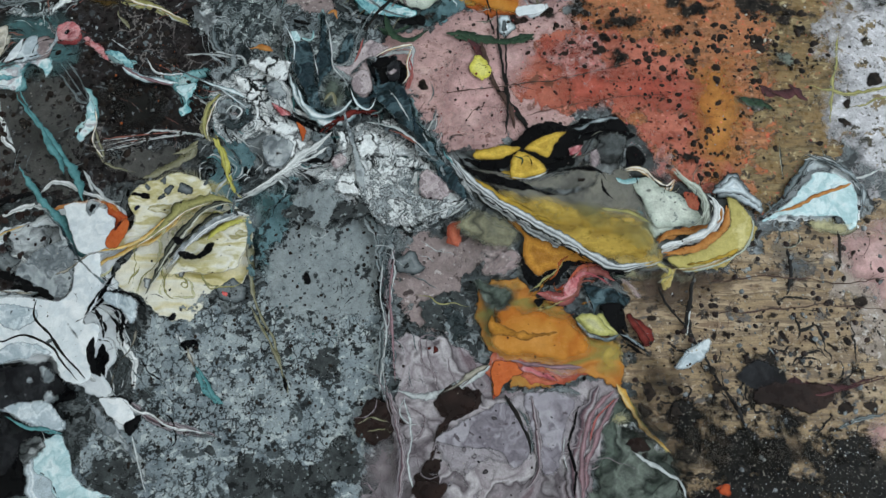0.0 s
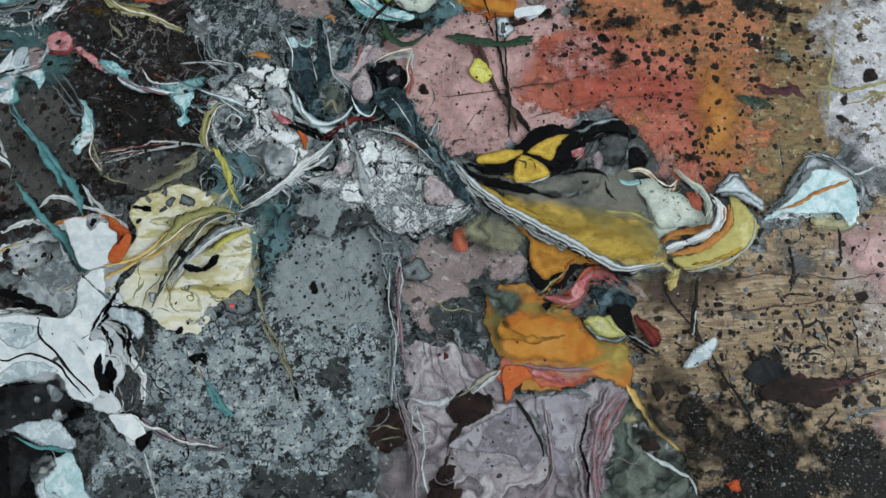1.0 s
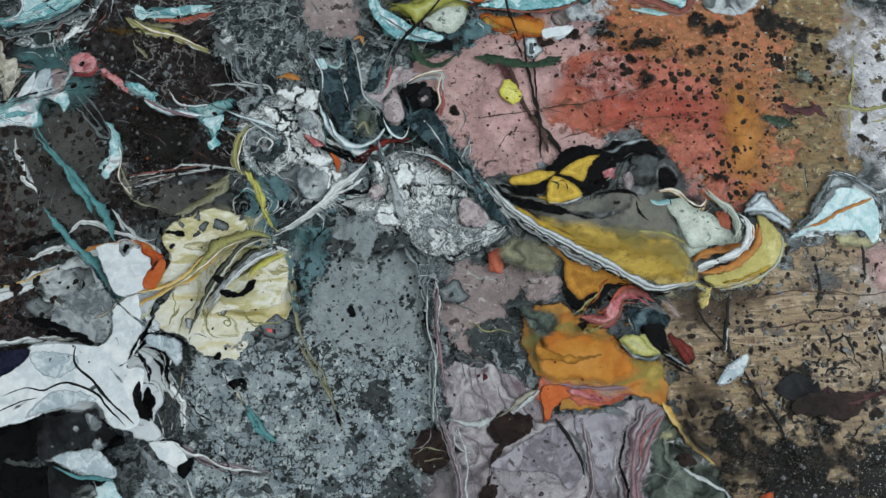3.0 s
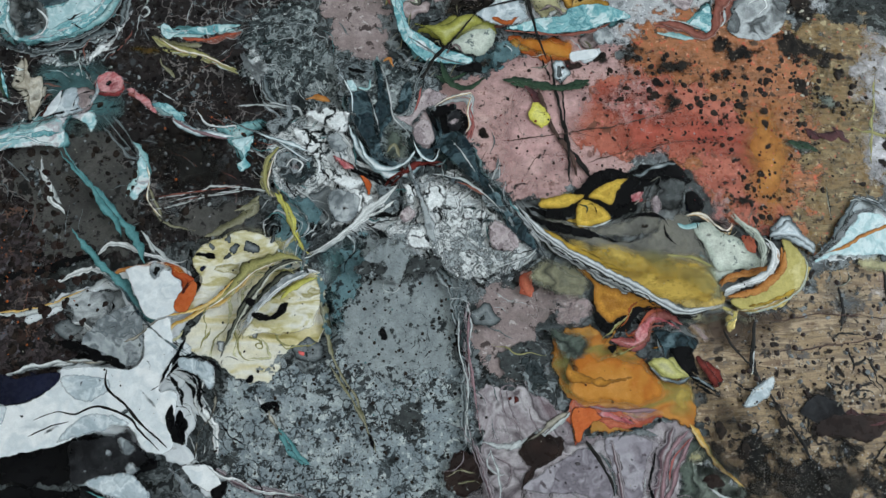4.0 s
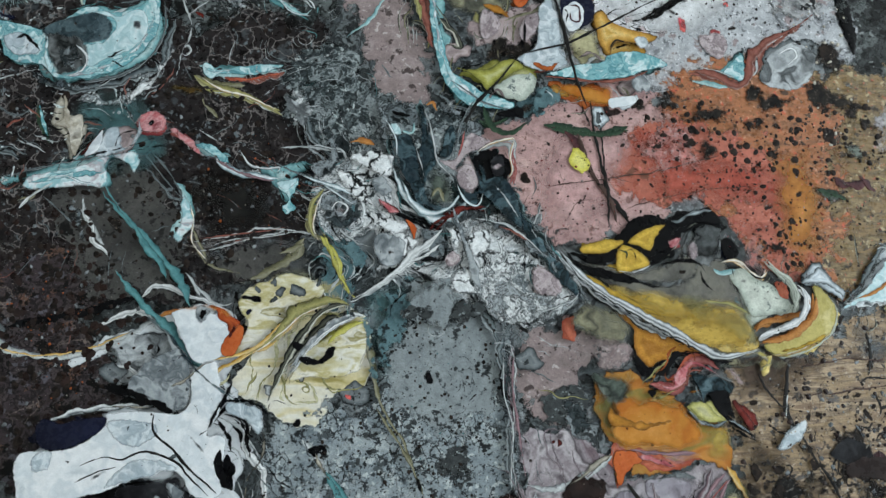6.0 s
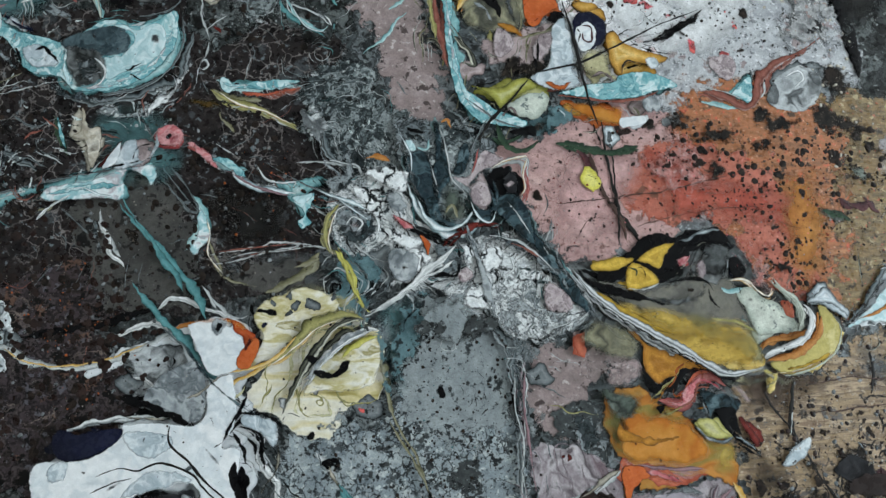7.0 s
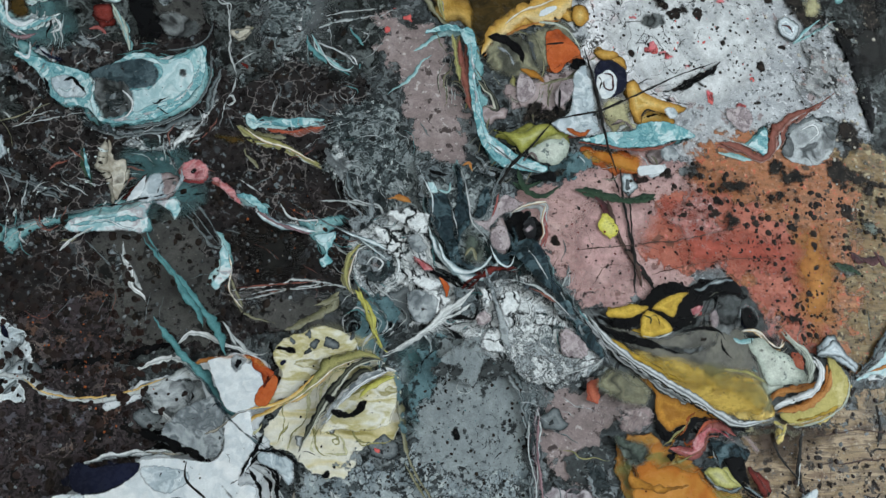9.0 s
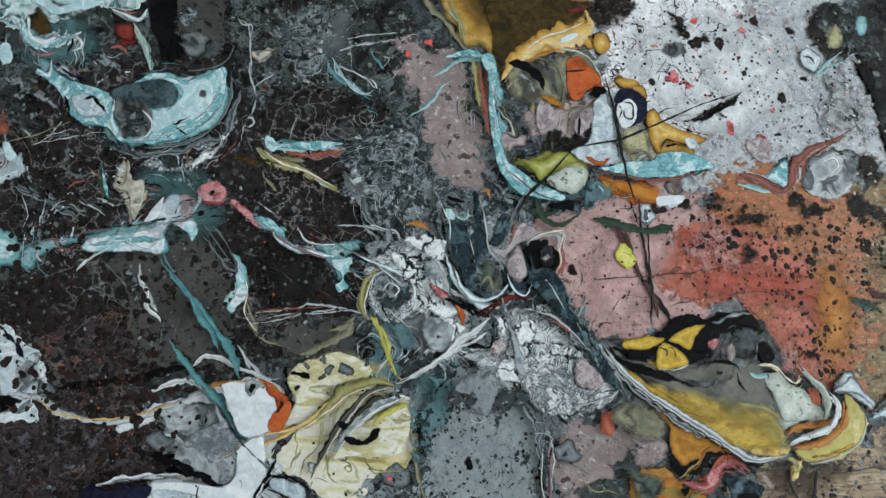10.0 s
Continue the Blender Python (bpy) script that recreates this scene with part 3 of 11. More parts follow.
# the east wall, left open for the window
slab("wall_east_below", (3.4, -2.2, 0.0), (3.55, 2.6, 0.95), wall_paint, "white wall below the window", "wall")
slab("wall_east_above", (3.4, -2.2, 2.55), (3.55, 2.6, 2.7), wall_paint, "white wall above the window", "wall")
slab("wall_east_pier", (3.4, -2.2, 0.95), (3.55, -1.5, 2.55), wall_paint, "white wall beside the window", "wall")
slab("wall_east_pier", (3.4, 2.2, 0.95), (3.55, 2.6, 2.55), wall_paint, "white wall beside the window", "wall")

# ---- the painting: places on it are in millimetres ----
WEST, EAST, SOUTH, NORTH, FACE = -620, 420, -140, 640, 30.0
painting = tagged(new("painting"), "abstract poured acrylic painting with marbled pools and black splatter, lying flat", "painting")
CELL = 2.0
NX, NY = int((EAST - WEST) / CELL), int((NORTH - SOUTH) / CELL)
GX, GY = np.meshgrid(WEST + (np.arange(NX) + 0.5) * CELL, SOUTH + (np.arange(NY) + 0.5) * CELL)
LEVEL = np.full((NY, NX), FACE)  # how high the paint stands so far


def part(name, verts, faces, mat, label="", attributes=(), kind=""):
    """One mesh under the painting; verts in millimetres."""
    me = bpy.data.meshes.new(name)
    me.from_pydata((np.asarray(verts, float) / 1000).tolist(), [], faces)
    for key, values in attributes:
        me.attributes.new(key, "FLOAT", "POINT").data.foreach_set("value", np.asarray(values, np.float32))
    me.materials.append(mat)
    me.shade_smooth()
    ob = new(name, me)
    ob.parent = painting
    return tagged(ob, label or (mat.name.replace("_", " ") + " paint" if attributes else ""), kind=kind)


def ripple(x, y, seed):
    """Fractal noise of about -1 to 1."""
    return sum(noise.noise(Vector((x / w, y / w, seed))) * g for w, g in ((30.0, 0.8), (14.0, 0.9), (6.0, 0.65), (2.8, 0.42), (1.3, 0.25)))


def eddy(x, y, wide, seed):
    """The direction in which wet paint was stirred: the curl of noise that many mm wide."""
    d = 0.15
    f = [noise.noise(Vector(((x + i) / wide, (y + j) / wide, seed))) for i, j in ((d, 0), (-d, 0), (0, d), (0, -d))]
    return Vector((f[2] - f[3], f[1] - f[0])) * wide / (2 * d)


def stirred(line, gain=1.0):
    """The line, drawn along by the eddies of the wet paint."""
    out = line.copy()
    for i, (x, y) in enumerate(line[:, :2].tolist()):
        v = eddy(x, y, 24.0, 3.3) * 1.3 + eddy(x, y, 9.0, 8.1) * 0.6 + eddy(x, y, 4.0, 5.7) * 0.25
        v *= gain
        out[i, 0], out[i, 1] = x + v.x, y + v.y
    return out


def spline(points, closed, step):
    """Catmull-Rom through the points, at about that step."""
    p = np.array(points, float)
    n = len(p)
    out = []
    for i in range(n if closed else n - 1):
        a, b, c, d = (p[(i + j) % n] if closed else p[min(max(i + j, 0), n - 1)] for j in (-1, 0, 1, 2))
        m = max(2, int(np.linalg.norm((c - b)[:2]) / step))
        t = (np.arange(m) / m)[:, None]
        out.append(0.5 * (2 * b + (c - a) * t + (2 * a - 5 * b + 4 * c - d) * t * t + (3 * b - a - 3 * c + d) * t ** 3))
    if not closed:
        out.append(p[-1:])
    return np.concatenate(out)


def covered(poly):
    """The cells of the painting that lie inside the outline, row by row."""
    mask = np.zeros(GX.shape, bool)
    p = poly[::max(1, len(poly) // 240)]
    q = np.roll(p, -1, 0)
    j0, j1 = max(0, int((p[:, 1].min() - SOUTH) / CELL)), min(NY - 1, int((p[:, 1].max() - SOUTH) / CELL))
    for j in range(j0, j1 + 1):
        y = GY[j, 0]
        cut = (p[:, 1] < y) != (q[:, 1] < y)
        xs = np.sort(p[cut, 0] + (y - p[cut, 1]) * (q[cut, 0] - p[cut, 0]) / (q[cut, 1] - p[cut, 1]))
        for x0, x1 in zip(xs[::2], xs[1::2]):
            mask[j, max(0, int((x0 - WEST) / CELL)):max(0, int((x1 - WEST) / CELL) + 1)] = True
    return mask


def edge_distance(pts, poly):
    """Distance from each point to the outline, in mm."""
    dense = np.concatenate([poly, (poly + np.roll(poly, -1, 0)) / 2])
    tree = kdtree.KDTree(len(dense))
    for i, (x, y) in enumerate(dense.tolist()):
        tree.insert((x, y, 0.0), i)
    tree.balance()
    return np.array([tree.find((x, y, 0.0))[2] for x, y in pts.tolist()])


def settle(mask, h):
    """The height at which paint of thickness h comes to lie where mask is set."""
    z = (LEVEL[mask].max() if mask.any() else FACE) + 0.03
    LEVEL[mask] = z + h
    return z


COUNT = [0]


def pool(mat, points, n=0.8, h=0.12, name="paint_pool", label="", step=None, stir=1.35):
    """A poured pool of paint: a closed, uneven outline, a rounded lip, a level top. n: unevenness in mm; h: thickness."""
    COUNT[0] += 1
    p = np.array(points, float)
    reach = np.linalg.norm(np.roll(p, -1, 0) - p, axis=1).sum()
    step = step or min(max(reach / 420, 0.5), 1.6)
    line = stirred(spline(points, True, step), stir)
    t = np.roll(line, -1, 0) - np.roll(line, 1, 0)
    side = np.stack([t[:, 1], -t[:, 0]], 1) / np.maximum(np.linalg.norm(t, axis=1), 1e-6)[:, None]
    line = line + side * np.array([ripple(x, y, COUNT[0] * 3.7) for x, y in line])[:, None] * n
    lo, hi = line.min(0), line.max(0)
    g = min(max((hi - lo).max() / 60, 1.0), 4.0)
    ax, ay = np.meshgrid(np.arange(lo[0], hi[0], g), np.arange(lo[1], hi[1], g))
    inner = np.stack([ax.ravel(), ay.ravel()], 1)
    rings = np.concatenate([line - side * 0.35, line - side * 0.9])
    inner = np.concatenate([rings, inner])
    inner = inner[edge_distance(inner, line) > 0.3]
    flat = [Vector(v) for v in np.concatenate([line, inner])]
    vs, _, fs, *_ = geometry.delaunay_2d_cdt(flat, [], [list(range(len(line)))], 1, 1e-4)
    used = sorted({i for f in fs for i in f})
    place = {v: i for i, v in enumerate(used)}
    fs = [tuple(place[i] for i in f) for f in fs]
    xy = np.array([(vs[i].x, vs[i].y) for i in used])
    e = edge_distance(xy, line)
    z = settle(covered(line), h)
    up = np.clip(e / 0.9, 0, 1)
    tops = z + h * np.sqrt(1 - (1 - up) ** 2) - 0.12 * (e < 0.02)
    return part(name, np.column_stack([xy, tops]), fs, mat, label, (("edge", e), ("across", np.clip(e / 10, 0, 1))))


def streak(mat, points, n=0.4, h=0.05, name="paint_streak", label="", wobble=1.0, stir=0.5):
    """A dragged or dripped line of paint through (x, y, width), rounded across."""
    COUNT[0] += 1
    seed = COUNT[0] * 5.1
    line = stirred(spline(points, False, 0.7), stir)
    t = np.gradient(line[:, :2], axis=0)
    side = np.stack([t[:, 1], -t[:, 0]], 1) / np.maximum(np.linalg.norm(t, axis=1), 1e-6)[:, None]
    us = np.array((-1, -0.85, -0.45, 0, 0.45, 0.85, 1))
    mid = line[:, :2] + side * np.array([ripple(x, y, seed) for x, y in line[:, :2]])[:, None] * n * wobble
    run = np.linspace(0, 1, len(line))
    taper = np.clip(np.minimum(run, 1 - run) / 0.16, 0, 1) ** 0.7 * 0.85 + 0.15
    swell = [np.array([noise.noise(Vector((x / 11, y / 11, seed + k))) + 0.6 * noise.noise(Vector((x / 4, y / 4, seed + k))) for x, y in mid]) for k in (31, 47)]
    left = np.maximum(line[:, 2] / 2 * taper * (0.92 + 0.75 * swell[0]) + np.array([ripple(x, y, seed + 9) for x, y in mid]) * n * 0.8, 0.15)
    right = np.maximum(line[:, 2] / 2 * taper * (0.92 + 0.75 * swell[1]) + np.array([ripple(x, y, seed + 19) for x, y in mid]) * n * 0.8, 0.15)
    near = np.zeros(GX.shape, bool)
    ci, cj = ((mid[:, 0] - WEST) / CELL).astype(int), ((mid[:, 1] - SOUTH) / CELL).astype(int)
    r = max(0, int(line[:, 2].max() / 2 / CELL))
    for i, j in set(zip(ci.tolist(), cj.tolist())):
        near[max(0, j - r):j + r + 1, max(0, i - r):i + r + 1] = True
    z = settle(near, h)
    verts, edge, across = [], [], []
    for u in us:
        w = np.where(u < 0, left, right)
        q = mid + side * (u * w)[:, None]
        verts.append(np.column_stack([q, np.full(len(q), z + h * math.sqrt(max(0.0, 1 - u * u)) - (0.12 if abs(u) == 1 else 0.0))]))
        edge.append((1 - abs(u)) * w)
        across.append(np.full(len(q), u * 0.5 + 0.5))
    m, c = len(mid), len(us)
    verts = np.stack(verts, 1).reshape(-1, 3)
    faces = [(i * c + j, i * c + j + 1, (i + 1) * c + j + 1, (i + 1) * c + j) for i in range(m - 1) for j in range(c - 1)]
    return part(name, verts, faces, mat, label, (("edge", np.stack(edge, 1).ravel()), ("across", np.stack(across, 1).ravel())))


def blot(mat, x, y, r, squash=0.8, turn=0.0, n=0.25, h=0.1, name="paint_drop", label=""):
    """A fallen drop: an uneven round of paint, r mm in radius."""
    a = np.linspace(0, 2 * np.pi, 10, endpoint=False)
    c, s = math.cos(turn), math.sin(turn)
    px, py = r * np.cos(a), r * squash * np.sin(a)
    return pool(mat, list(zip(x + c * px - s * py, y + s * px + c * py)), (n + 0.25) * r ** 0.75, h, name, label, step=0.5)


# the stretched canvas
def bar(lo, hi, mat, name):
    x0, y0, z0 = lo
    x1, y1, z1 = hi
    v = [(x, y, z) for z in (z0, z1) for y in (y0, y1) for x in (x0, x1)]
    return part(name, v, [(0, 2, 3, 1), (4, 5, 7, 6), (0, 1, 5, 4), (2, 6, 7, 3), (0, 4, 6, 2), (1, 3, 7, 5)], mat)


pine = paint("pine_wood", "b08a5c c9a678", scale=30, sx=0.2, sy=3.0, rough=0.6)
for lo, hi in (((WEST + 2, SOUTH + 2, 0), (EAST - 2, SOUTH + 45, 26)), ((WEST + 2, NORTH - 45, 0), (EAST - 2, NORTH - 2, 26)),
               ((WEST + 2, SOUTH + 46, 0), (WEST + 45, NORTH - 46, 26)), ((EAST - 45, SOUTH + 46, 0), (EAST - 2, NORTH - 46, 26))):
    bar(lo, hi, pine, "stretcher_bar")
bar((WEST, SOUTH, 26.5), (EAST, NORTH, FACE), ground_coat, "canvas")


# large fields of ground paint
pool(black_field, [(-617, 531.5), (-335.5, 558.5), (-169.5, 574.5), (-179, 440), (-190, 372), (-178.5, 281.5), (-193.5, 229), (-240, 173.5), (-322.5, 159.5), (-417, 149), (-548, 138)], n=4, h=0.04, name="paint_field")
pool(brown_black, [(-563, 223), (-439.5, 203.5), (-387, 221.5), (-343, 174.5), (-356.5, 150.5), (-326.5, 120.5), (-350, 53.5), (-532, 44.5)], n=4, h=0.04, name="paint_field")
pool(dark_grey, [(-378, 247), (-351, 256.5), (-314.5, 208), (-296, 172), (-331, 171), (-354, 206.5)], n=3, h=0.04, name="paint_field")
pool(dark_grey, [(-367.5, 469.5), (-328.5, 477.5), (-319.5, 420), (-348, 399), (-367.5, 426)], n=3, h=0.04, name="paint_field")
pool(dark_mix, [(-617, 531.5), (-423.5, 550), (-356, 441), (-373, 397), (-447.5, 392), (-456.5, 333), (-580, 321.5)], n=4, h=0.04, name="paint_field")
pool(dark_mix, [(-331, 507.5), (-195.5, 519.5), (-174, 420.5), (-190, 372), (-252, 382), (-311.5, 369)], n=4, h=0.04, name="paint_field")
pool(pinkish_grey, [(-201.5, 438), (-133.5, 428.5), (-123.5, 376), (-109.5, 316.5), (-144.5, 301), (-171, 326.5), (-182, 381.5)], n=3, h=0.04, name="paint_field")
pool(silver_grey, [(-39, 543.5), (175, 585), (309.5, 597.5), (278.5, 351), (197.5, 332.5), (139.5, 329.5), (58, 306.5), (-1.5, 317.5), (-37, 381.5)], n=4, h=0.04, name="paint_field")
pool(silver, [(-31, 450.5), (-10.5, 503.5), (64.5, 536.5), (108, 513.5), (99.5, 450), (81, 388.5), (51, 358), (13, 336.5), (-27.5, 372.5)], n=4, h=0.04, name="paint_field")
pool(dark_mix, [(201.5, 587.5), (342.5, 600.5), (291, 294), (236.5, 245.5), (188.5, 289.5), (216.5, 372.5), (187.5, 436)], n=6, h=0.04, name="paint_field")
pool(pink_dusty, [(-97.5, 290.5), (-47, 308), (33, 339.5), (73, 291.5), (67, 229), (35, 208), (-29, 193.5), (-53.5, 226.5), (-75.5, 258)], n=3, h=0.04, name="paint_field")
pool(ochre, [(128.5, 337), (251, 343), (275, 278.5), (242, 193.5), (200, 145.5), (144, 145.5), (130.5, 228.5)], n=4, h=0.04, name="paint_field")
pool(orange_brown, [(54, 344), (194.5, 345), (212, 271), (201.5, 202), (173.5, 137.5), (126, 153.5), (74.5, 212)], n=4, h=0.04, name="paint_field")
pool(red_brick, [(-1, 279.5), (78, 310), (134, 290.5), (171.5, 258.5), (170.5, 194), (159.5, 153.5), (123, 165.5), (90.5, 211.5), (43, 212), (3, 230)], n=4, h=0.04, name="paint_field")
pool(brown, [(82.5, 118), (143, 129.5), (186, 153.5), (239, 165), (318, 157), (285, -65), (106, -69.5), (75.5, 24.5)], n=4, h=0.04, name="paint_field")
pool(brown_pale, [(221.5, 137.5), (317.5, 153), (293.5, -6.5), (245, 34), (221, 69.5)], n=4, h=0.04, name="paint_field")
pool(white_rough, [(225.5, 288.5), (258, 333.5), (355, 349.5), (327, 168.5), (261, 165), (234.5, 193.5), (224, 235.5)], n=5, h=0.04, name="paint_field")
pool(glitter_black, [(92.5, 10.5), (118.5, 32), (165, 36.5), (198.5, 54.5), (232, 40.5), (303.5, 14), (291, -68), (95.5, -73)], n=6, h=0.04, name="paint_field")
pool(slate, [(-178, 171), (-125.5, 188), (-76.5, 175), (-59.5, 137.5), (-65.5, 82.5), (-67.5, 22.5), (-76.5, -27), (-82, -74.5), (-293.5, -80), (-288, -17), (-247.5, 27.5), (-248.5, 69.5), (-211, 93.5), (-168.5, 105.5)], n=3, h=0.04, name="paint_field")
pool(slate_plain, [(-169.5, 171), (-125.5, 188), (-76.5, 175), (-67.5, 137.5), (-73, 82.5), (-118.5, 66.5), (-151, 82), (-165, 113.5)], n=3, h=0.04, name="paint_field")
pool(pinkish_grey, [(-67.5, 142), (-16.5, 150), (22, 129.5), (22, 110), (-8.5, 106), (-16, 67.5), (-49.5, 63.5), (-70, 98)], n=3, h=0.04, name="paint_field")
pool(mauve, [(-68.5, 63.5), (-38.5, 71), (-4.5, 52.5), (10, 34.5), (79.5, 39), (66.5, -17.5), (58, -71), (-99.5, -75), (-66.5, -6)], n=2, h=0.06, name="paint_field")
pool(bottle_grey, [(81, 35.5), (106.5, 7.5), (120.5, -23.5), (123, -69.5), (51, -71), (67, -4)], n=2, h=0.06, name="paint_field")

# thin washes that shade one field into the next
pool(gl_red, [(36.5, 292.5), (92.5, 268.5), (151.5, 250), (152, 202.5), (122.5, 228.5), (51.5, 233.5)], n=3, h=0.03, name="paint_wash")
pool(gl_pink, [(-46.5, 266.5), (-5, 293), (36, 278.5), (19.5, 238.5), (-5, 208.5), (-33, 217.5)], n=3, h=0.03, name="paint_wash")
pool(gl_orange, [(140.5, 263), (172.5, 267), (175.5, 211), (157.5, 173.5), (136.5, 202.5)], n=3, h=0.03, name="paint_wash")
pool(gl_brown, [(118.5, 153.5), (161.5, 129.5), (152, 98.5), (99.5, 83.5), (90, 110)], n=3, h=0.03, name="paint_wash")
pool(gl_pink, [(225, 137.5), (273, 145), (265.5, 84.5), (239, 99)], n=3, h=0.03, name="paint_wash")
pool(gl_black, [(91, 53.5), (120, 50), (122, 25), (93.5, 24.5)], n=4, h=0.03, name="paint_wash")
pool(gl_grey, [(192, 137.5), (213, 129.5), (206.5, 99), (189, 106.5)], n=4, h=0.03, name="paint_wash")
pool(gl_black, [(177, 487), (245, 503), (244, 399), (205, 406.5)], n=4, h=0.03, name="paint_wash")
pool(gl_grey, [(-291.5, 451), (-229.5, 460.5), (-227.5, 412), (-278.5, 389.5)], n=4, h=0.03, name="paint_wash")
pool(gl_black, [(-295, 263), (-244.5, 256.5), (-242.5, 219), (-283, 213)], n=4, h=0.03, name="paint_wash")
pool(gl_teal, [(-486.5, 436), (-428.5, 440.5), (-423.5, 398.5), (-472, 390.5)], n=4, h=0.03, name="paint_wash")
pool(gl_teal, [(-173.5, 167), (-141, 171), (-146, 125.5), (-160.5, 105.5)], n=3, h=0.03, name="paint_wash")
pool(gl_mauve, [(-92, -6.5), (-63.5, 15.5), (-55, -26.5), (-83.5, -41)], n=3, h=0.03, name="paint_wash")
pool(dark_grey, [(-391.5, 263), (-326, 271), (-297, 220), (-311.5, 172), (-376.5, 176.5)], n=5, h=0.03, name="paint_wash")
pool(gl_teal, [(-383.5, 320.5), (-333, 319.5), (-313.5, 275.5), (-364.5, 262.5)], n=3, h=0.03, name="paint_wash")
pool(gl_grey, [(-287, 211), (-223.5, 215), (-212.5, 188.5), (-262.5, 184.5)], n=3, h=0.03, name="paint_wash")
pool(gl_grey, [(-225, 317), (-168.5, 325.5), (-165, 273), (-208.5, 278.5)], n=3, h=0.03, name="paint_wash")

# white washes that paint the glare into the silvery corner
pool(gl_glare, [(-2.5, 452.5), (66.5, 481), (130, 467.5), (141, 417.5), (104, 370.5), (37.5, 374), (3.5, 403.5)], n=3, h=0.03, name="paint_wash")
pool(gl_glare, [(60.5, 457.5), (109.5, 461), (132.5, 432), (100.5, 395), (58.5, 412)], n=3, h=0.03, name="paint_wash")

# the upper pours
pool(mustard, [(-153.5, 512.5), (-54, 521), (-33, 471), (-31, 445.5), (-50, 437), (-78, 432.5), (-99, 411), (-110.5, 413), (-124.5, 429), (-147.5, 442)], n=1.5)
pool(amber_pool, [(-108, 410.5), (-94.5, 428.5), (-73.5, 441.5), (-50, 448.5), (-35.5, 455.5), (-30, 440.5), (-50, 436.5), (-73.5, 428.5), (-92, 414)], n=0.8)
# the amber's highlight, painted as a small pool of white
pool(white, [(-58.5, 438.5), (-52.5, 446), (-43, 450), (-46, 442.5)], n=0.4)
pool(amber_pool, [(-30, 450), (-21.5, 451.5), (-18, 439), (-26.5, 435)], n=0.6)
streak(dark_red, [(-53, 472, 3.4), (-45, 469, 4.3), (-33, 470, 2.6)])
pool(olive_grey, [(-99.5, 399), (-89.5, 420.5), (-70, 425.5), (-59.5, 406.5), (-54.5, 384), (-73.5, 394.5), (-92, 391.5)], n=0.8)
streak(slate_pool, [(-92, 417.5, 4.3), (-78, 424.5, 6), (-64, 416, 5.2), (-59.5, 399, 2.6)])
streak(white_thread, [(-62, 429.5, 1.3), (-60.5, 414, 2.1), (-56, 394.5, 1.7)], n=0.3)
streak(rust, [(-82.5, 395.5, 1.7), (-68, 393, 5.2), (-53.5, 384, 3)], n=0.4)
streak(slate_pool, [(-55.5, 435, 3.4), (-38.5, 435, 7.7), (-27.5, 428.5, 3.4)], n=0.4)
pool(rust, [(-53.5, 427), (-41, 428), (-28, 412), (-23.5, 405.5), (-38.5, 397.5), (-50.5, 390), (-54, 409.5)], n=0.7)
streak(wet_black, [(-52.5, 415.5, 1.3), (-36, 417, 1.7)], n=0.3)
pool(blush, [(-79, 383.5), (-69, 391.5), (-60, 380), (-67, 363), (-77.5, 367)], n=0.8)
streak(olive_band, [(-82.5, 388, 3), (-79, 376.5, 6), (-76, 362.5, 3.4)], n=0.4)
pool(amber_pool, [(-15, 413), (-1, 413), (13, 401.5), (10, 395), (-3.5, 403)], n=0.7)
pool(amber_pool, [(11, 384.5), (21.5, 383.5), (36.5, 369), (50, 352), (34.5, 349), (18, 352), (11.5, 366)], n=0.8)
streak(wet_black, [(24, 355.5, 1.7), (31.5, 358.5, 2.6), (37, 359, 1.7)], n=0.3)
pool(white, [(-16.5, 392.5), (-3, 399), (9, 386.5), (3, 372), (-13, 372)], n=0.6)
streak(plum, [(-12, 380.5, 2.1), (-10.5, 389, 2.6), (-3, 391, 3), (1.5, 383.5, 3), (-3.5, 376.5, 3), (-8, 380, 2.1), (-6, 384, 1.7)], n=0.4)
streak(navy, [(-17, 399, 2.1), (-3, 403, 6.9), (11, 393, 6.4), (8.5, 377, 3)], n=0.4)
pool(ice, [(-32, 385.5), (-24.5, 394), (-15.5, 373), (-11, 353.5), (-14.5, 339), (-42, 340), (-34.5, 366)], n=0.8)
pool(olive_pale, [(-7.5, 366), (8.5, 366), (14, 347), (-4.5, 341.5)], n=0.8)
pool(olive_pool, [(-94, 336.5), (-73.5, 346), (-55.5, 349), (-38.5, 338.5), (-41.5, 326.5), (-69.5, 326.5), (-82.5, 328.5)], n=0.8)
pool(white, [(-55.5, 333), (-42, 335.5), (-40.5, 326.5), (-56, 323)], n=0.6)
pool(teal_rim, [(-42, 331), (-14.5, 339), (8.5, 343), (27.5, 351.5), (50.5, 344.5), (65.5, 339.5), (31, 329), (-5.5, 331)], n=0.8)
streak(russet_band, [(-40, 336, 2.6), (-28.5, 339, 3.9), (-17, 343.5, 2.1)], n=0.4)
pool(rust, [(-29.5, 329), (-5.5, 326.5), (10.5, 325.5), (19.5, 318.5), (16.5, 308), (3, 306.5), (-14.5, 312)], n=0.7)
pool(amber_pool, [(-28.5, 326), (-15, 325), (-10.5, 314.5), (-20.5, 317)], n=0.5)
pool(white, [(17, 313.5), (38, 317.5), (37.5, 307.5), (25, 308)], n=0.5)
pool(chocolate, [(12, 308), (29.5, 307), (20, 300)], n=0.6)
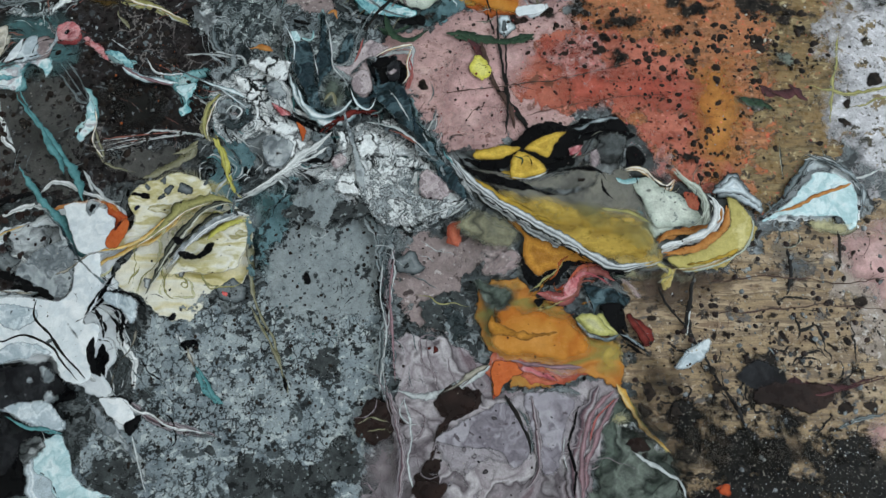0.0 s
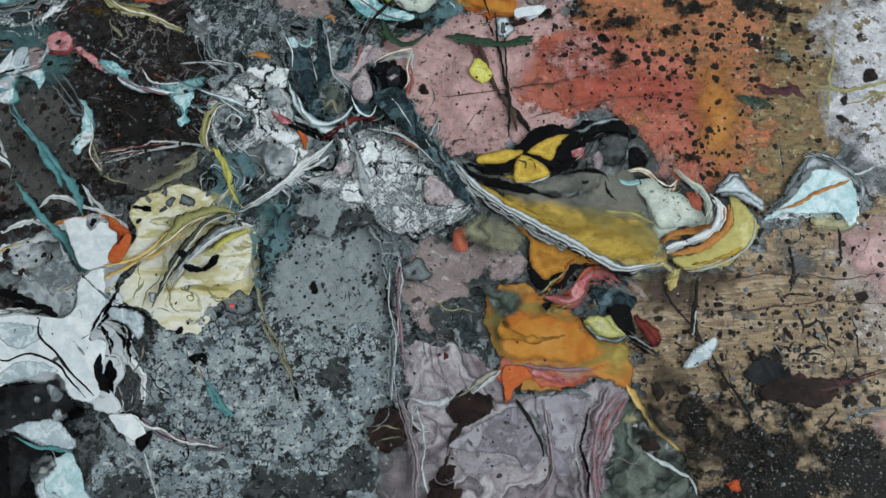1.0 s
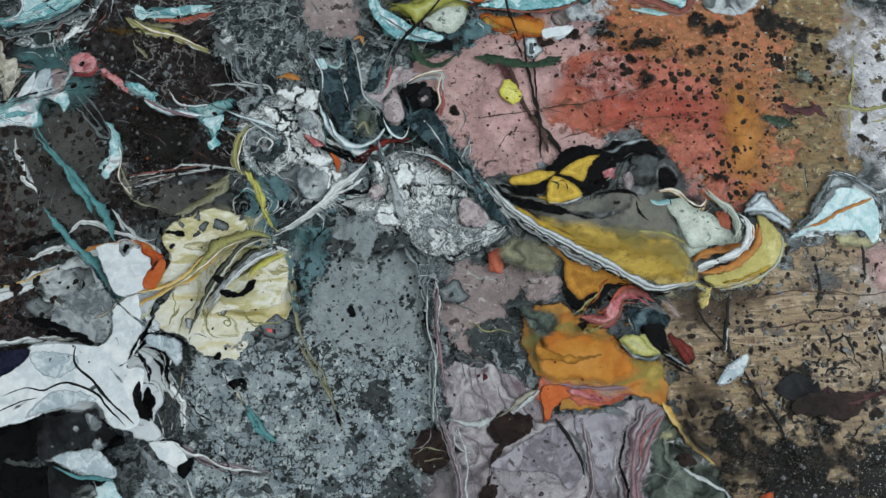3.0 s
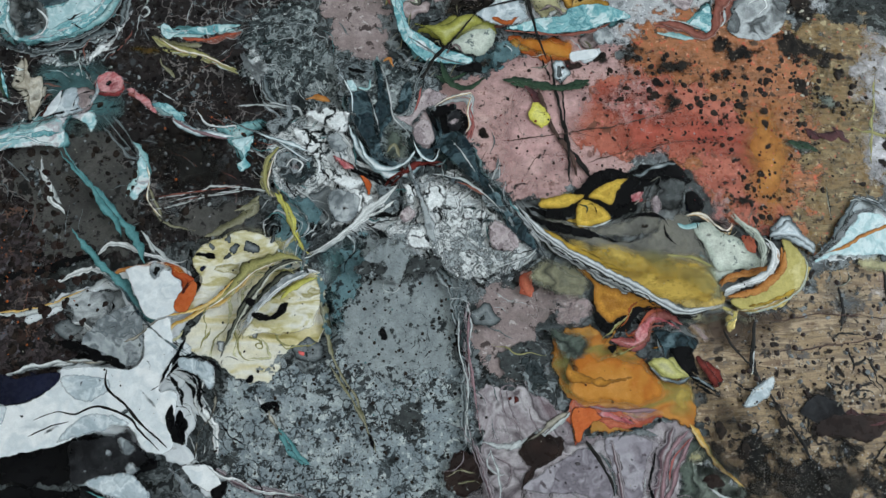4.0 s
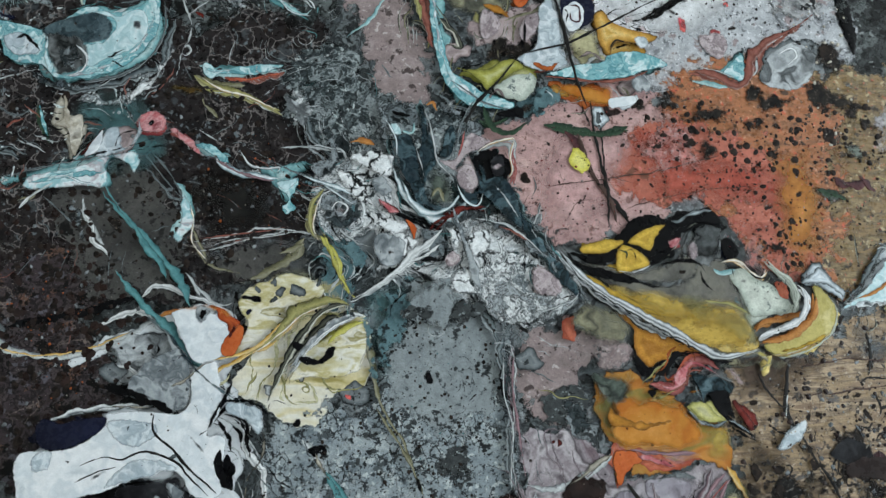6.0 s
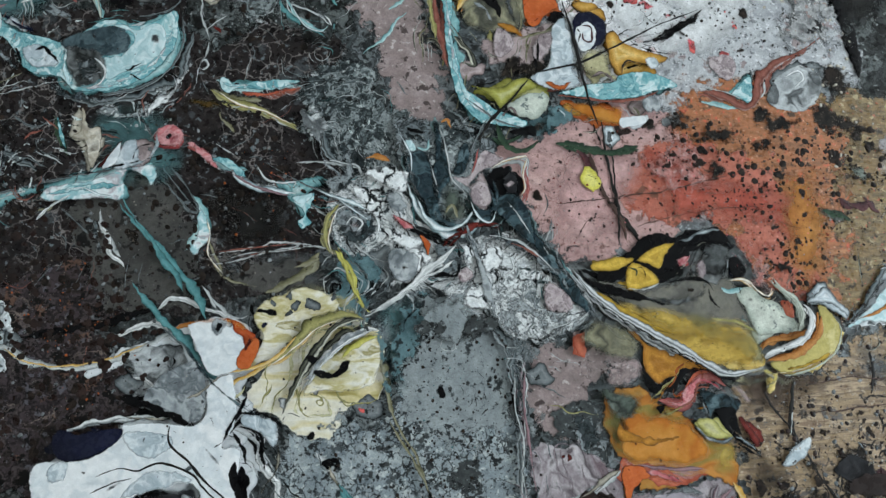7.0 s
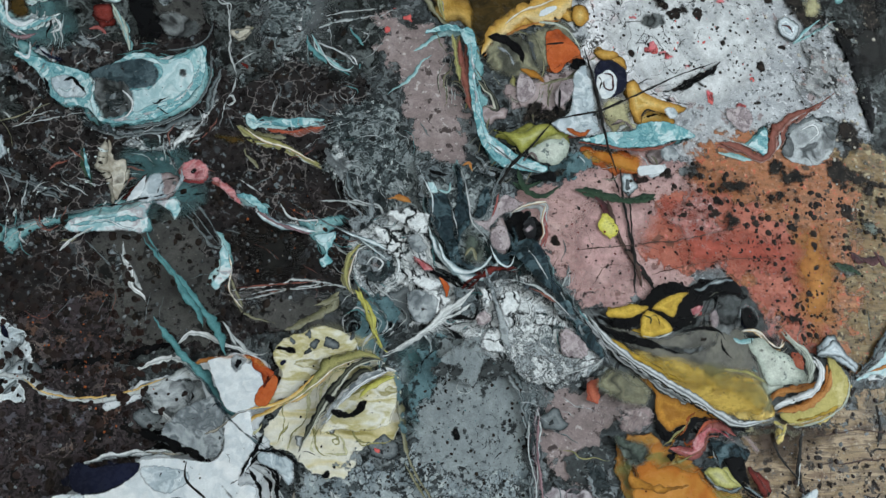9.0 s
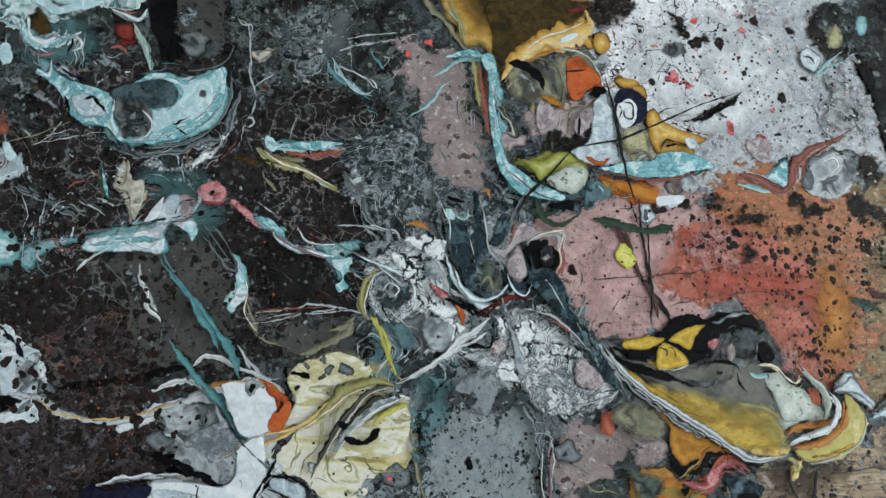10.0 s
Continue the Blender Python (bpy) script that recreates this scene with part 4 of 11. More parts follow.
pool(teal_rim, [(-119.5, 420.5), (-108.5, 411.5), (-104, 386.5), (-102.5, 353.5), (-97, 334.5), (-82, 322.5), (-62.5, 312), (-85, 309.5), (-100.5, 314), (-110.5, 334.5), (-111.5, 362.5), (-114.5, 391)], n=0.8)
streak(teal_band, [(-160, 404.5, 5.2), (-138, 422, 6.9), (-116, 419, 7.7)])
streak(russet_band, [(83, 335, 6), (115.5, 328, 9.5), (134.5, 337.5, 8.6), (149.5, 357.5, 6), (182, 375, 2.6)])
pool(ice, [(180, 148.5), (202.5, 169.5), (216, 193.5), (241, 185.5), (250.5, 169), (242, 144.5), (225, 139), (211.5, 149)], n=1)

# the turquoise pool
pool(teal_rim, [(-464, 398.5), (-449, 397.5), (-425.5, 380), (-402, 373), (-381, 382), (-383, 390), (-359.5, 394.5), (-345, 390), (-324, 400.5), (-319, 382), (-321, 361), (-338.5, 343.5), (-367, 334.5), (-396.5, 333), (-408, 341), (-419.5, 350.5), (-435.5, 355.5), (-434.5, 370), (-448, 378.5)], n=1)
pool(ice, [(-356.5, 390), (-333.5, 390.5), (-327.5, 371.5), (-339, 355), (-360, 346.5), (-372.5, 341.5), (-377, 359), (-361.5, 363)], n=0.8)
pool(slate_pool, [(-381, 384.5), (-364, 387.5), (-353.5, 377.5), (-359, 363), (-375, 364), (-384.5, 377)], n=0.6)
pool(marble_dark, [(-402, 373), (-383.5, 377), (-374.5, 360.5), (-383.5, 343.5), (-397, 344.5)], n=0.8)
pool(chocolate, [(-393, 357), (-385.5, 360.5), (-379.5, 354.5), (-385, 348.5), (-391, 350)], n=0.5)
streak(ring_white, [(-377, 360, 2.1), (-372, 351.5, 3.4), (-378, 341, 3.9), (-386, 339.5, 2.6)], n=0.4)
streak(teal_band, [(-325.5, 397.5, 6), (-321.5, 369, 10), (-338, 348, 10), (-366.5, 338, 8.6), (-396, 335.5, 6)], n=0.4)
streak(wet_black, [(-361, 351, 2.1), (-352.5, 355.5, 3.9), (-345, 358.5, 2.6)], n=0.5)
streak(wet_black, [(-357.5, 344, 1.7), (-347, 345.5, 2.6)], n=0.5)
streak(wet_black, [(-359, 336.5, 2.1), (-344.5, 338.5, 3)], n=0.5)
pool(grey_rim, [(-340, 380), (-335, 380), (-334.5, 373), (-339.5, 372.5)], n=0.3)
streak(navy, [(-451.5, 397.5, 2.1), (-436.5, 387.5, 5.2), (-426.5, 383.5, 2.6)], n=0.5)
pool(ice_bands, [(-455, 386), (-444.5, 396), (-430, 384), (-433.5, 372.5), (-446, 378.5)], n=0.8)
streak(marble, [(-436, 366.5, 4.3), (-423.5, 362, 9.5), (-406.5, 356, 8.6), (-399.5, 350.5, 3.4)], n=0.6)
streak(wet_black, [(-428.5, 373, 2.6), (-416, 370.5, 5.2), (-405, 363, 3.4)], n=0.6)
streak(wet_black, [(-437, 364.5, 2.1), (-433, 356.5, 2.6)], n=0.5)

# the gold wing
pool(slate_pool, [(-35, 203.5), (-16.5, 174.5), (11, 149.5), (49, 129.5), (82.5, 114), (116, 116), (138, 110), (161, 120), (177, 137.5), (178.5, 151.5), (160.5, 165.5), (127.5, 178), (109.5, 203), (95.5, 222.5), (67, 222.5), (35, 215.5), (11, 200.5), (-9, 199)], n=1)
pool(olive_grey, [(32.5, 170), (73.5, 183), (85.5, 168), (100, 148.5), (72.5, 146.5), (40, 153)], n=0.8)
pool(gold, [(-20, 185.5), (-1, 172), (22.5, 162), (49.5, 152), (80, 147), (99.5, 145.5), (112.5, 129.5), (109, 119.5), (82.5, 118), (56.5, 127), (22.5, 147.5), (-5, 168)], n=0.8)
pool(gl_yellow, [(45.5, 147), (80, 144.5), (90.5, 129.5), (60.5, 129.5)], n=1, h=0.03)
pool(olive_pale, [(84.5, 168), (99, 151.5), (112, 137.5), (112, 123.5), (98, 129.5), (85.5, 146.5)], n=0.8)
pool(wet_black, [(28, 214), (51, 218), (81, 226.5), (94.5, 216), (98, 209), (86, 205), (63.5, 207), (53.5, 186.5), (34, 185), (36.5, 203)], n=0.8)
pool(grey_pool, [(66.5, 202.5), (92, 207.5), (94, 186.5), (74.5, 185), (61.5, 191.5)], n=0.8)
pool(gl_grey, [(38.5, 182.5), (73.5, 184.5), (81, 168), (46, 166)], n=1, h=0.03)
pool(rose_spot, [(51.5, 199.5), (58.5, 204.5), (62.5, 198.5), (55, 196)], n=0.4)
pool(blush, [(65.5, 198.5), (72.5, 201), (74.5, 190), (66, 187.5)], n=0.5)
pool(soft_black, [(57.5, 195), (64.5, 197), (63.5, 188), (57.5, 188.5)], n=0.5)
pool(yellow, [(-16, 199), (-1, 203), (16, 204.5), (5, 195.5), (-11, 193)], n=0.6)
pool(yellow, [(22, 197), (35, 208), (51.5, 214), (41, 203), (37, 194.5)], n=0.5)
streak(wet_black, [(-23, 195, 3.1), (-3, 188, 7.8), (13, 176, 7), (36.5, 167.5, 2.3)], n=0.4)
streak(wet_black, [(2.5, 194.5, 2.7), (17, 202, 3.9), (29, 209, 3.5)], n=0.4)
pool(yellow, [(3, 187), (13.5, 190.5), (16.5, 198), (25.5, 199), (33, 192), (37, 184), (23, 182), (13, 175.5), (8, 182)], n=0.5)
for x, y, r in ((20.5, 193, 1.9), (23.5, 190, 1.2),):
    blot(drop_black, x, y, r, random.uniform(0.65, 1.0), random.uniform(0, 3), n=0.5)
streak(wet_black, [(23, 186, 1.2), (27.5, 182, 1.6), (34, 185, 1.2)], n=0.3)
streak(white_thread, [(13, 176, 1.2), (24.5, 179.5, 1.6), (37, 184.5, 1.6)], n=0.3)
streak(ice_bands, [(53, 212, 1.9), (65, 217, 3.9), (77, 223.5, 4.7), (89, 225, 2.3), (93.5, 216.5, 2.3), (99, 210.5, 1.6)], n=0.4)
streak(ice_bands, [(63.5, 215.5, 1.9), (60.5, 209.5, 3.1)], n=0.3)
streak(slate_pool, [(-9, 174.5, 3.1), (15, 168, 6.2), (36, 164, 3.1)], n=0.4)
for x, y, r in ((62, 179, 2.3), (36.5, 174, 1.6), (80, 192.5, 2.7),):
    blot(wet_black, x, y, r, random.uniform(0.65, 1.0), random.uniform(0, 3), n=0.3)
pool(navy, [(91.5, 198), (98.5, 202), (106, 192), (101.5, 184), (94, 186.5)], n=0.5)
streak(ice_bands, [(89.5, 186.5, 1.6), (91, 197, 1.9), (97, 203, 1.6)], n=0.3)
pool(ice, [(79, 177.5), (87, 182), (94, 174), (90.5, 166.5), (82.5, 167.5)], n=0.6)
streak(wet_black, [(74.5, 186.5, 1.6), (79, 179, 2.3), (78.5, 170, 2.3), (86.5, 161.5, 1.6)], n=0.3)
streak(teal_line, [(82.5, 177.5, 3.1), (90.5, 175, 3.9), (98, 177, 1.9)], n=0.3)
pool(mint, [(97.5, 177), (111.5, 172), (125, 167.5), (131.5, 156), (143, 153.5), (141, 144.5), (125, 140.5), (110, 140), (103, 152.5)], n=0.7)
streak(dark_band, [(91, 173, 2.3), (99.5, 159.5, 5.4), (105, 147, 1.9)], n=0.4)
streak(cream_line, [(86, 183, 1.6), (101, 184.5, 3.5), (112, 176.5, 3.5), (120, 171.5, 3.1), (124.5, 178.5, 1.6)], n=0.3)
streak(wet_black, [(101.5, 180.5, 1.6), (111.5, 173, 2.7), (120, 168, 2.3), (129, 171.5, 1.6)], n=0.3)
pool(salmon, [(128, 167.5), (136, 168), (140, 160), (132, 156)], n=0.4)
streak(wet_black, [(127.5, 169, 1.2), (128, 159.5, 1.6), (134, 154, 1.2)], n=0.2)
streak(mint, [(121.5, 187, 1.6), (132.5, 176, 3.9), (142, 165.5, 5.1), (144.5, 151, 5.4), (138.5, 142, 3.1)], n=0.3)
streak(mint_line, [(121.5, 186, 1.6), (133.5, 176, 3.5), (143, 164.5, 4.3), (144.5, 150, 4.3), (138.5, 141.5, 2.3)], n=0.3)
pool(gold_rim, [(117, 118), (139.5, 127.5), (158, 141.5), (162, 160.5), (173, 151.5), (176.5, 140.5), (169.5, 129), (153.5, 117), (134.5, 114)], n=0.8)
streak(rust_line, [(110.5, 136, 3.9), (129, 140, 5.8), (143.5, 146, 3.1)], n=0.3)
streak(white_swirl, [(112.5, 127, 7), (132, 134.5, 6.6), (147, 144, 7.8), (154.5, 155, 7.8), (147, 164, 4.7)], n=0.3)
streak(rust_line, [(113, 123.5, 2.3), (135.5, 129.5, 4.3), (156, 144.5, 4.7), (158.5, 159.5, 3.1)], n=0.3)
streak(cream_line, [(120, 115, 1.9), (142.5, 118, 2.7), (163.5, 129.5, 3.1), (171, 143.5, 2.7), (165.5, 156.5, 1.6)], n=0.3)
streak(wing_lip, [(-36, 202.5, 3.5), (-24.5, 186.5, 7), (-8.5, 168.5, 8.6), (11, 152, 8.9), (37.5, 136, 8.9), (64, 121.5, 9.3), (82.5, 114.5, 8.6), (101.5, 118, 5.8), (113.5, 120, 2.3)], n=0.2)
pool(olive_grey, [(81.5, 111.5), (105, 115.5), (123.5, 113), (139, 111), (127.5, 106.5), (93.5, 105.5)], n=0.7)
pool(gold_rim, [(109.5, 113), (120, 114), (116.5, 104.5), (111, 100.5)], n=0.4)
pool(ice_bands, [(148, 170.5), (158, 177.5), (167.5, 181), (172.5, 169.5), (182.5, 159.5), (181.5, 151.5), (168, 160.5), (155, 164.5)], n=0.8)
pool(soft_black, [(147, 173), (152, 173.5), (151.5, 167.5), (147, 167)], n=0.4)
for x, y, r in ((176.5, 137.5, 3.5), (173, 132.5, 2.3),):
    blot(drop_black, x, y, r, random.uniform(0.65, 1.0), random.uniform(0, 3), n=0.5)

# the orange pool
pool(orange, [(-13, 90.5), (-8.5, 105), (7.5, 110), (20.5, 109), (28, 98.5), (51.5, 87), (66, 72), (83, 66), (86, 53.5), (84, 39), (87, 27.5), (77.5, 34.5), (61.5, 41.5), (43, 38), (25, 34), (12, 34), (6.5, 41), (-1, 30), (-4.5, 36.5), (-1.5, 52.5), (-8.5, 67)], n=1)
pool(gl_olive, [(-13, 98), (3, 110), (19, 106), (10.5, 83), (-5.5, 65.5)], n=1, h=0.03)
pool(gl_brown, [(0, 86.5), (12.5, 83), (12.5, 71.5), (3, 73.5)], n=1, h=0.03)
pool(gl_red, [(3, 71.5), (25.5, 71.5), (42, 66), (21.5, 62)], n=1, h=0.03)
pool(gl_orange, [(29.5, 88.5), (51.5, 83), (69.5, 68), (47.5, 60.5), (29, 71.5)], n=1, h=0.03)
pool(gl_yellow, [(66, 66.5), (83.5, 64.5), (83.5, 42.5), (65.5, 46)], n=1, h=0.03)
pool(salmon, [(-2.5, 56.5), (10.5, 55), (39.5, 48), (62.5, 44), (43, 38.5), (25, 38.5), (10.5, 44), (3.5, 34.5), (-1.5, 29)], n=0.7)
streak(salmon, [(12, 47.5, 3.1), (28.5, 44, 5.4), (43.5, 41.5, 3.1)], n=0.4)
pool(gl_pink, [(-1, 57), (32.5, 55), (61.5, 48), (47, 44), (10.5, 51)], n=1, h=0.03)
pool(orange_deep, [(8, 149.5), (26, 140), (49, 129.5), (73, 116.5), (48.5, 117), (38, 113), (29.5, 108.5), (23.5, 117), (20, 133.5)], n=0.7)
pool(wet_black, [(18.5, 126.5), (24.5, 116), (31.5, 110), (43, 118), (60, 120), (79, 118), (90.5, 109.5), (72, 110), (53, 115.5), (43, 105.5), (29.5, 100.5), (21, 109)], n=0.6)
streak(rose_band, [(27.5, 98.5, 3.1), (45, 95.5, 10), (53.5, 104, 12), (60, 113, 9.3), (72, 113, 7.8), (82, 105.5, 4.7)], n=0.3)
streak(salmon, [(44.5, 101.5, 1.9), (52.5, 109, 2.7), (60, 116, 2.7), (71.5, 117, 2.3)], n=0.3)
pool(teal_slate, [(58, 104), (71, 106), (88, 101), (90.5, 90), (75, 90), (67, 94), (65, 82.5), (57, 88.5), (61.5, 96)], n=0.5)
pool(slate_pool, [(59.5, 104), (74.5, 105.5), (88.5, 100), (90, 91.5), (75, 91.5), (67.5, 96), (65, 86)], n=0.5)
streak(ice_bands, [(59.5, 105, 1.6), (62.5, 94, 1.9), (65.5, 83, 1.6), (48, 86, 1.6)], n=0.2)
pool(wet_black, [(70.5, 92.5), (85.5, 97), (91, 91), (87, 83.5), (89, 73), (79.5, 75), (72.5, 84.5)], n=0.5)
pool(lemon_pale, [(54.5, 83), (66.5, 85.5), (74, 82.5), (81.5, 73.5), (83, 67.5), (69, 69.5)], n=0.5)
streak(ice_bands, [(52.5, 82.5, 1.6), (63, 72, 3.5), (74, 66.5, 3.5), (84.5, 71.5, 1.9)], n=0.2)
pool(dark_red, [(89.5, 88.5), (94.5, 83.5), (105.5, 67.5), (101, 60.5), (92, 73.5)], n=0.4)
streak(wet_black, [(79, 75, 3.1), (90, 68.5, 4.3), (101.5, 58, 2.3)], n=0.3)
streak(ice_bands, [(85.5, 73, 1.2), (95, 64, 2.3), (99.5, 60.5, 1.6)], n=0.2)
for x, y, r in ((30.5, 91.5, 3.9), (35, 64.5, 1.9), (48.5, 60.5, 1.2), (10.5, 88, 0.78), (71.5, 78, 0.78), (52, 41, 1.6), (58.5, 40, 1.9),):
    blot(wet_black, x, y, r, random.uniform(0.65, 1.0), random.uniform(0, 3), n=0.2)
for x, y, r in ((20, 75.5, 1.6), (34, 65.5, 0.78),):
    blot(white, x, y, r, random.uniform(0.65, 1.0), random.uniform(0, 3), n=0.2)
pool(blush, [(86, 107.5), (92.5, 106), (99, 96.5), (92, 95.5)], n=0.6)
streak(olive_band, [(82.5, 35.5, 4.7), (90.5, 22, 3.5), (101, 5.5, 2.3), (111, -4.5, 1.2)], n=0.4)
pool(grey_rim, [(-10.5, 118.5), (3, 123.5), (17.5, 119.5), (12.5, 110.5), (-3, 110)], n=0.6)
pool(gl_pink, [(-8.5, 121.5), (14.5, 127.5), (20, 117.5), (3, 110)], n=1, h=0.03)

# the white and cream pools
pool(white, [(-369, 134), (-313.5, 157), (-272.5, 163), (-257.5, 150.5), (-259, 129.5), (-268, 113), (-272, 81), (-258, 65.5), (-260, 37), (-282, 50), (-306.5, 81), (-304, 93), (-287.5, 105), (-287.5, 121.5), (-320.5, 146.5), (-367.5, 125.5)], n=1)
pool(white, [(-401.5, 40), (-394.5, 68.5), (-373, 86), (-343.5, 92.5), (-314, 98.5), (-287.5, 101.5), (-260.5, 89), (-249, 66), (-264, 51.5), (-252.5, 22), (-297, 38.5), (-327, 47.5), (-370.5, 38.5)], n=1)
pool(cream, [(-256.5, 169.5), (-220.5, 185), (-190.5, 173.5), (-172.5, 154.5), (-165.5, 129.5), (-168.5, 108.5), (-191.5, 97.5), (-209.5, 77.5), (-228, 81.5), (-249.5, 95), (-267.5, 109), (-251.5, 129.5), (-256, 150.5)], n=1)
pool(grey_pool, [(-346, 134), (-320.5, 146.5), (-298.5, 138), (-290.5, 117.5), (-301, 99), (-322, 103), (-339.5, 109)], n=1)
pool(wet_black, [(-402, 43), (-313, 46), (-287.5, 34), (-281, 22.5), (-309, 18.5), (-397.5, 20)], n=1.5)
pool(wet_black, [(-396, 12.5), (-315.5, 11), (-288.5, 0.5), (-298.5, -35), (-384, -47.5)], n=1.5)

# the turquoise pool and its neighbours
pool(teal_rim, [(-461, 251.5), (-450, 257), (-427.5, 263.5), (-392.5, 270.5), (-359.5, 282.5), (-335, 279.5), (-352, 268), (-356.5, 251), (-399, 257.5), (-432, 250.5), (-445.5, 235), (-456.5, 239.5)], n=1.5)
pool(rose_spot, [(-335, 302.5), (-323, 307.5), (-314, 299), (-319.5, 290), (-332, 290.5)], n=0.5)
streak(teal_band, [(-291.5, 345, 6.9), (-271, 338.5, 11), (-249.5, 342, 7.7), (-227, 339, 4.3)])

# the white swirl and the grey mass
pool(grey_green, [(-228.5, 351), (-181.5, 370), (-158, 332), (-127, 306.5), (-113.5, 275.5), (-152, 269.5), (-186, 263.5), (-212.5, 280), (-228.5, 305.5)], n=3)
pool(marble, [(-207, 250), (-178, 270.5), (-147.5, 252.5), (-142.5, 222.5), (-112.5, 215), (-74, 227), (-52.5, 204.5), (-20.5, 182), (-14.5, 161.5), (-57.5, 150.5), (-99.5, 157.5), (-129, 181), (-167, 188), (-188.5, 212.5)], n=2)

# fringes and threads of the upper left
pool(blush_rim, [(-368.5, 276), (-362.5, 292), (-343, 298.5), (-333.5, 295), (-339, 280.5)], n=0.8)
streak(dark_red, [(-372.5, 276, 3.9), (-364.5, 290, 3), (-358.5, 297.5, 1.7)])
pool(bone, [(-392, 324.5), (-383, 315), (-379, 302), (-372.5, 300), (-375, 280), (-380, 273.5), (-389.5, 292), (-395, 301.5)], n=0.8)
for x, y, r in ((-384, 296.5, 3.4), (-388, 310.5, 1.7), (-323, 298, 3), (-337.5, 376.5, 2.6), (-369, 370.5, 1.3), (-347.5, 375, 1.3), (-331, 393, 1.3),):
    blot(wet_black, x, y, r, random.uniform(0.65, 1.0), random.uniform(0, 3))
streak(grey_thread, [(-476, 246.5, 3.4), (-431, 260.5, 2.6), (-392.5, 269.5, 2.1), (-353, 277.5, 2.1), (-333, 287, 1.7)])
streak(bottle_green, [(-407.5, 315.5, 3.4), (-402, 299, 5.6), (-396, 285, 2.6)])
streak(teal_pale, [(-498.5, 435, 17), (-467.5, 418.5, 15), (-446.5, 415.5, 13), (-430.5, 423.5, 6)])
pool(teal_pale, [(-524.5, 471), (-437, 478.5), (-388.5, 463), (-395, 443), (-432.5, 440), (-452, 427), (-477, 427.5), (-518, 429)], n=2)
pool(dark_mix, [(-482, 436.5), (-458.5, 447.5), (-440.5, 435), (-455, 419.5), (-475.5, 418)], n=2)
streak(ring_white, [(-441.5, 411, 3.4), (-435, 417, 4.3), (-432.5, 409.5, 3.4), (-439, 406.5, 2.6)])
streak(white_thread, [(-411.5, 442, 4.3), (-398, 435.5, 3.4), (-385, 441.5, 5.2)])
pool(dark_red, [(-407.5, 425.5), (-393.5, 431), (-388, 417.5), (-400, 412)], n=0.8)
streak(teal_band, [(-394, 429.5, 6.9), (-384, 413, 6), (-376, 394.5, 3.4)])
pool(wet_black, [(-389, 477.5), (-360, 485), (-364, 436), (-349, 413), (-365, 402.5), (-380, 425)], n=2)
streak(ring_white, [(-304, 357.5, 1.7), (-301, 361, 2.1), (-297.5, 357.5, 2.1), (-300.5, 353, 2.1), (-303.5, 355.5, 1.7)])
pool(teal_rim, [(-486.5, 267), (-458.5, 260), (-447.5, 252), (-459.5, 239), (-482, 236)], n=1)
pool(ice_bands, [(-495.5, 328.5), (-467, 323.5), (-459.5, 311), (-469.5, 297.5), (-491, 296.5)], n=1)
streak(grey_thread, [(-469.5, 299.5, 6), (-451, 294, 6.9), (-434, 284.5, 6), (-417, 274.5, 4.3)])
streak(marble_dark, [(-445.5, 252, 9.5), (-442.5, 273.5, 8.6), (-439, 290.5, 6.9), (-448, 298.5, 3.4)], n=1)
streak(grey_thread, [(-404, 334, 6), (-374.5, 326.5, 6.9), (-342, 334, 7.7), (-318, 348, 6), (-310.5, 383, 5.2)], n=1)
streak(marble_fine, [(-356.5, 314.5, 6.9), (-343, 321.5, 11), (-329.5, 332.5, 10), (-321.5, 341, 5.2)], n=1.5)
streak(marble_fine, [(-382, 319.5, 8.6), (-365.5, 318.5, 10), (-356.5, 312, 5.2)], n=1.5)
streak(olive_thread, [(-294, 337, 3.4), (-278.5, 330, 6.9), (-257.5, 328.5, 4.3)], n=0.6)
streak(olive_band, [(-287, 327, 2.6), (-270, 322, 5.2), (-248, 314.5, 4.3), (-230.5, 306.5, 2.6)], n=0.6)
streak(white_thread, [(-282.5, 325, 1.3), (-261.5, 321.5, 2.1), (-243.5, 311.5, 2.6), (-228.5, 303.5, 1.3)], n=0.5)
streak(olive_thread, [(-288.5, 320, 1.7), (-281.5, 307.5, 3.4), (-277, 301, 1.3)], n=0.6)
streak(russet_band, [(-273, 335.5, 3.4), (-257.5, 332, 4.3), (-240.5, 335, 5.2), (-228, 339, 3.4)])
streak(marble_fine, [(-313.5, 290.5, 3.4), (-296, 282.5, 7.7), (-279, 273.5, 8.6), (-259.5, 262.5, 10), (-241, 261, 7.7), (-228.5, 263.5, 3.4)], n=1)
streak(rose_band, [(-311.5, 293.5, 3.4), (-303, 288.5, 7.7), (-292, 279.5, 4.3)])
streak(teal_band, [(-294, 282.5, 3.4), (-279, 276.5, 6), (-266.5, 274, 3.4)])
streak(teal_band, [(-306.5, 254, 2.6), (-296.5, 244, 9.5), (-298.5, 231, 11), (-305.5, 219.5, 6.9), (-309, 214, 3.4)], n=0.8)
streak(olive_thread, [(-295, 225, 2.1), (-288.5, 209, 2.6), (-277.5, 193, 3), (-257, 187.5, 2.6), (-241, 190, 2.1)])
streak(white_thread, [(-298.5, 208.5, 1.3), (-267, 216, 1.7), (-234.5, 219, 2.1), (-209.5, 213.5, 2.1)], n=0.8)
streak(white_thread, [(-290, 202.5, 1.3), (-258.5, 210, 1.3), (-226, 217.5, 1.7)], n=0.8)
pool(dark_grey, [(-290, 202.5), (-250, 210), (-217, 207), (-208.5, 195), (-224, 178), (-256, 177.5), (-281, 188.5)], n=2)
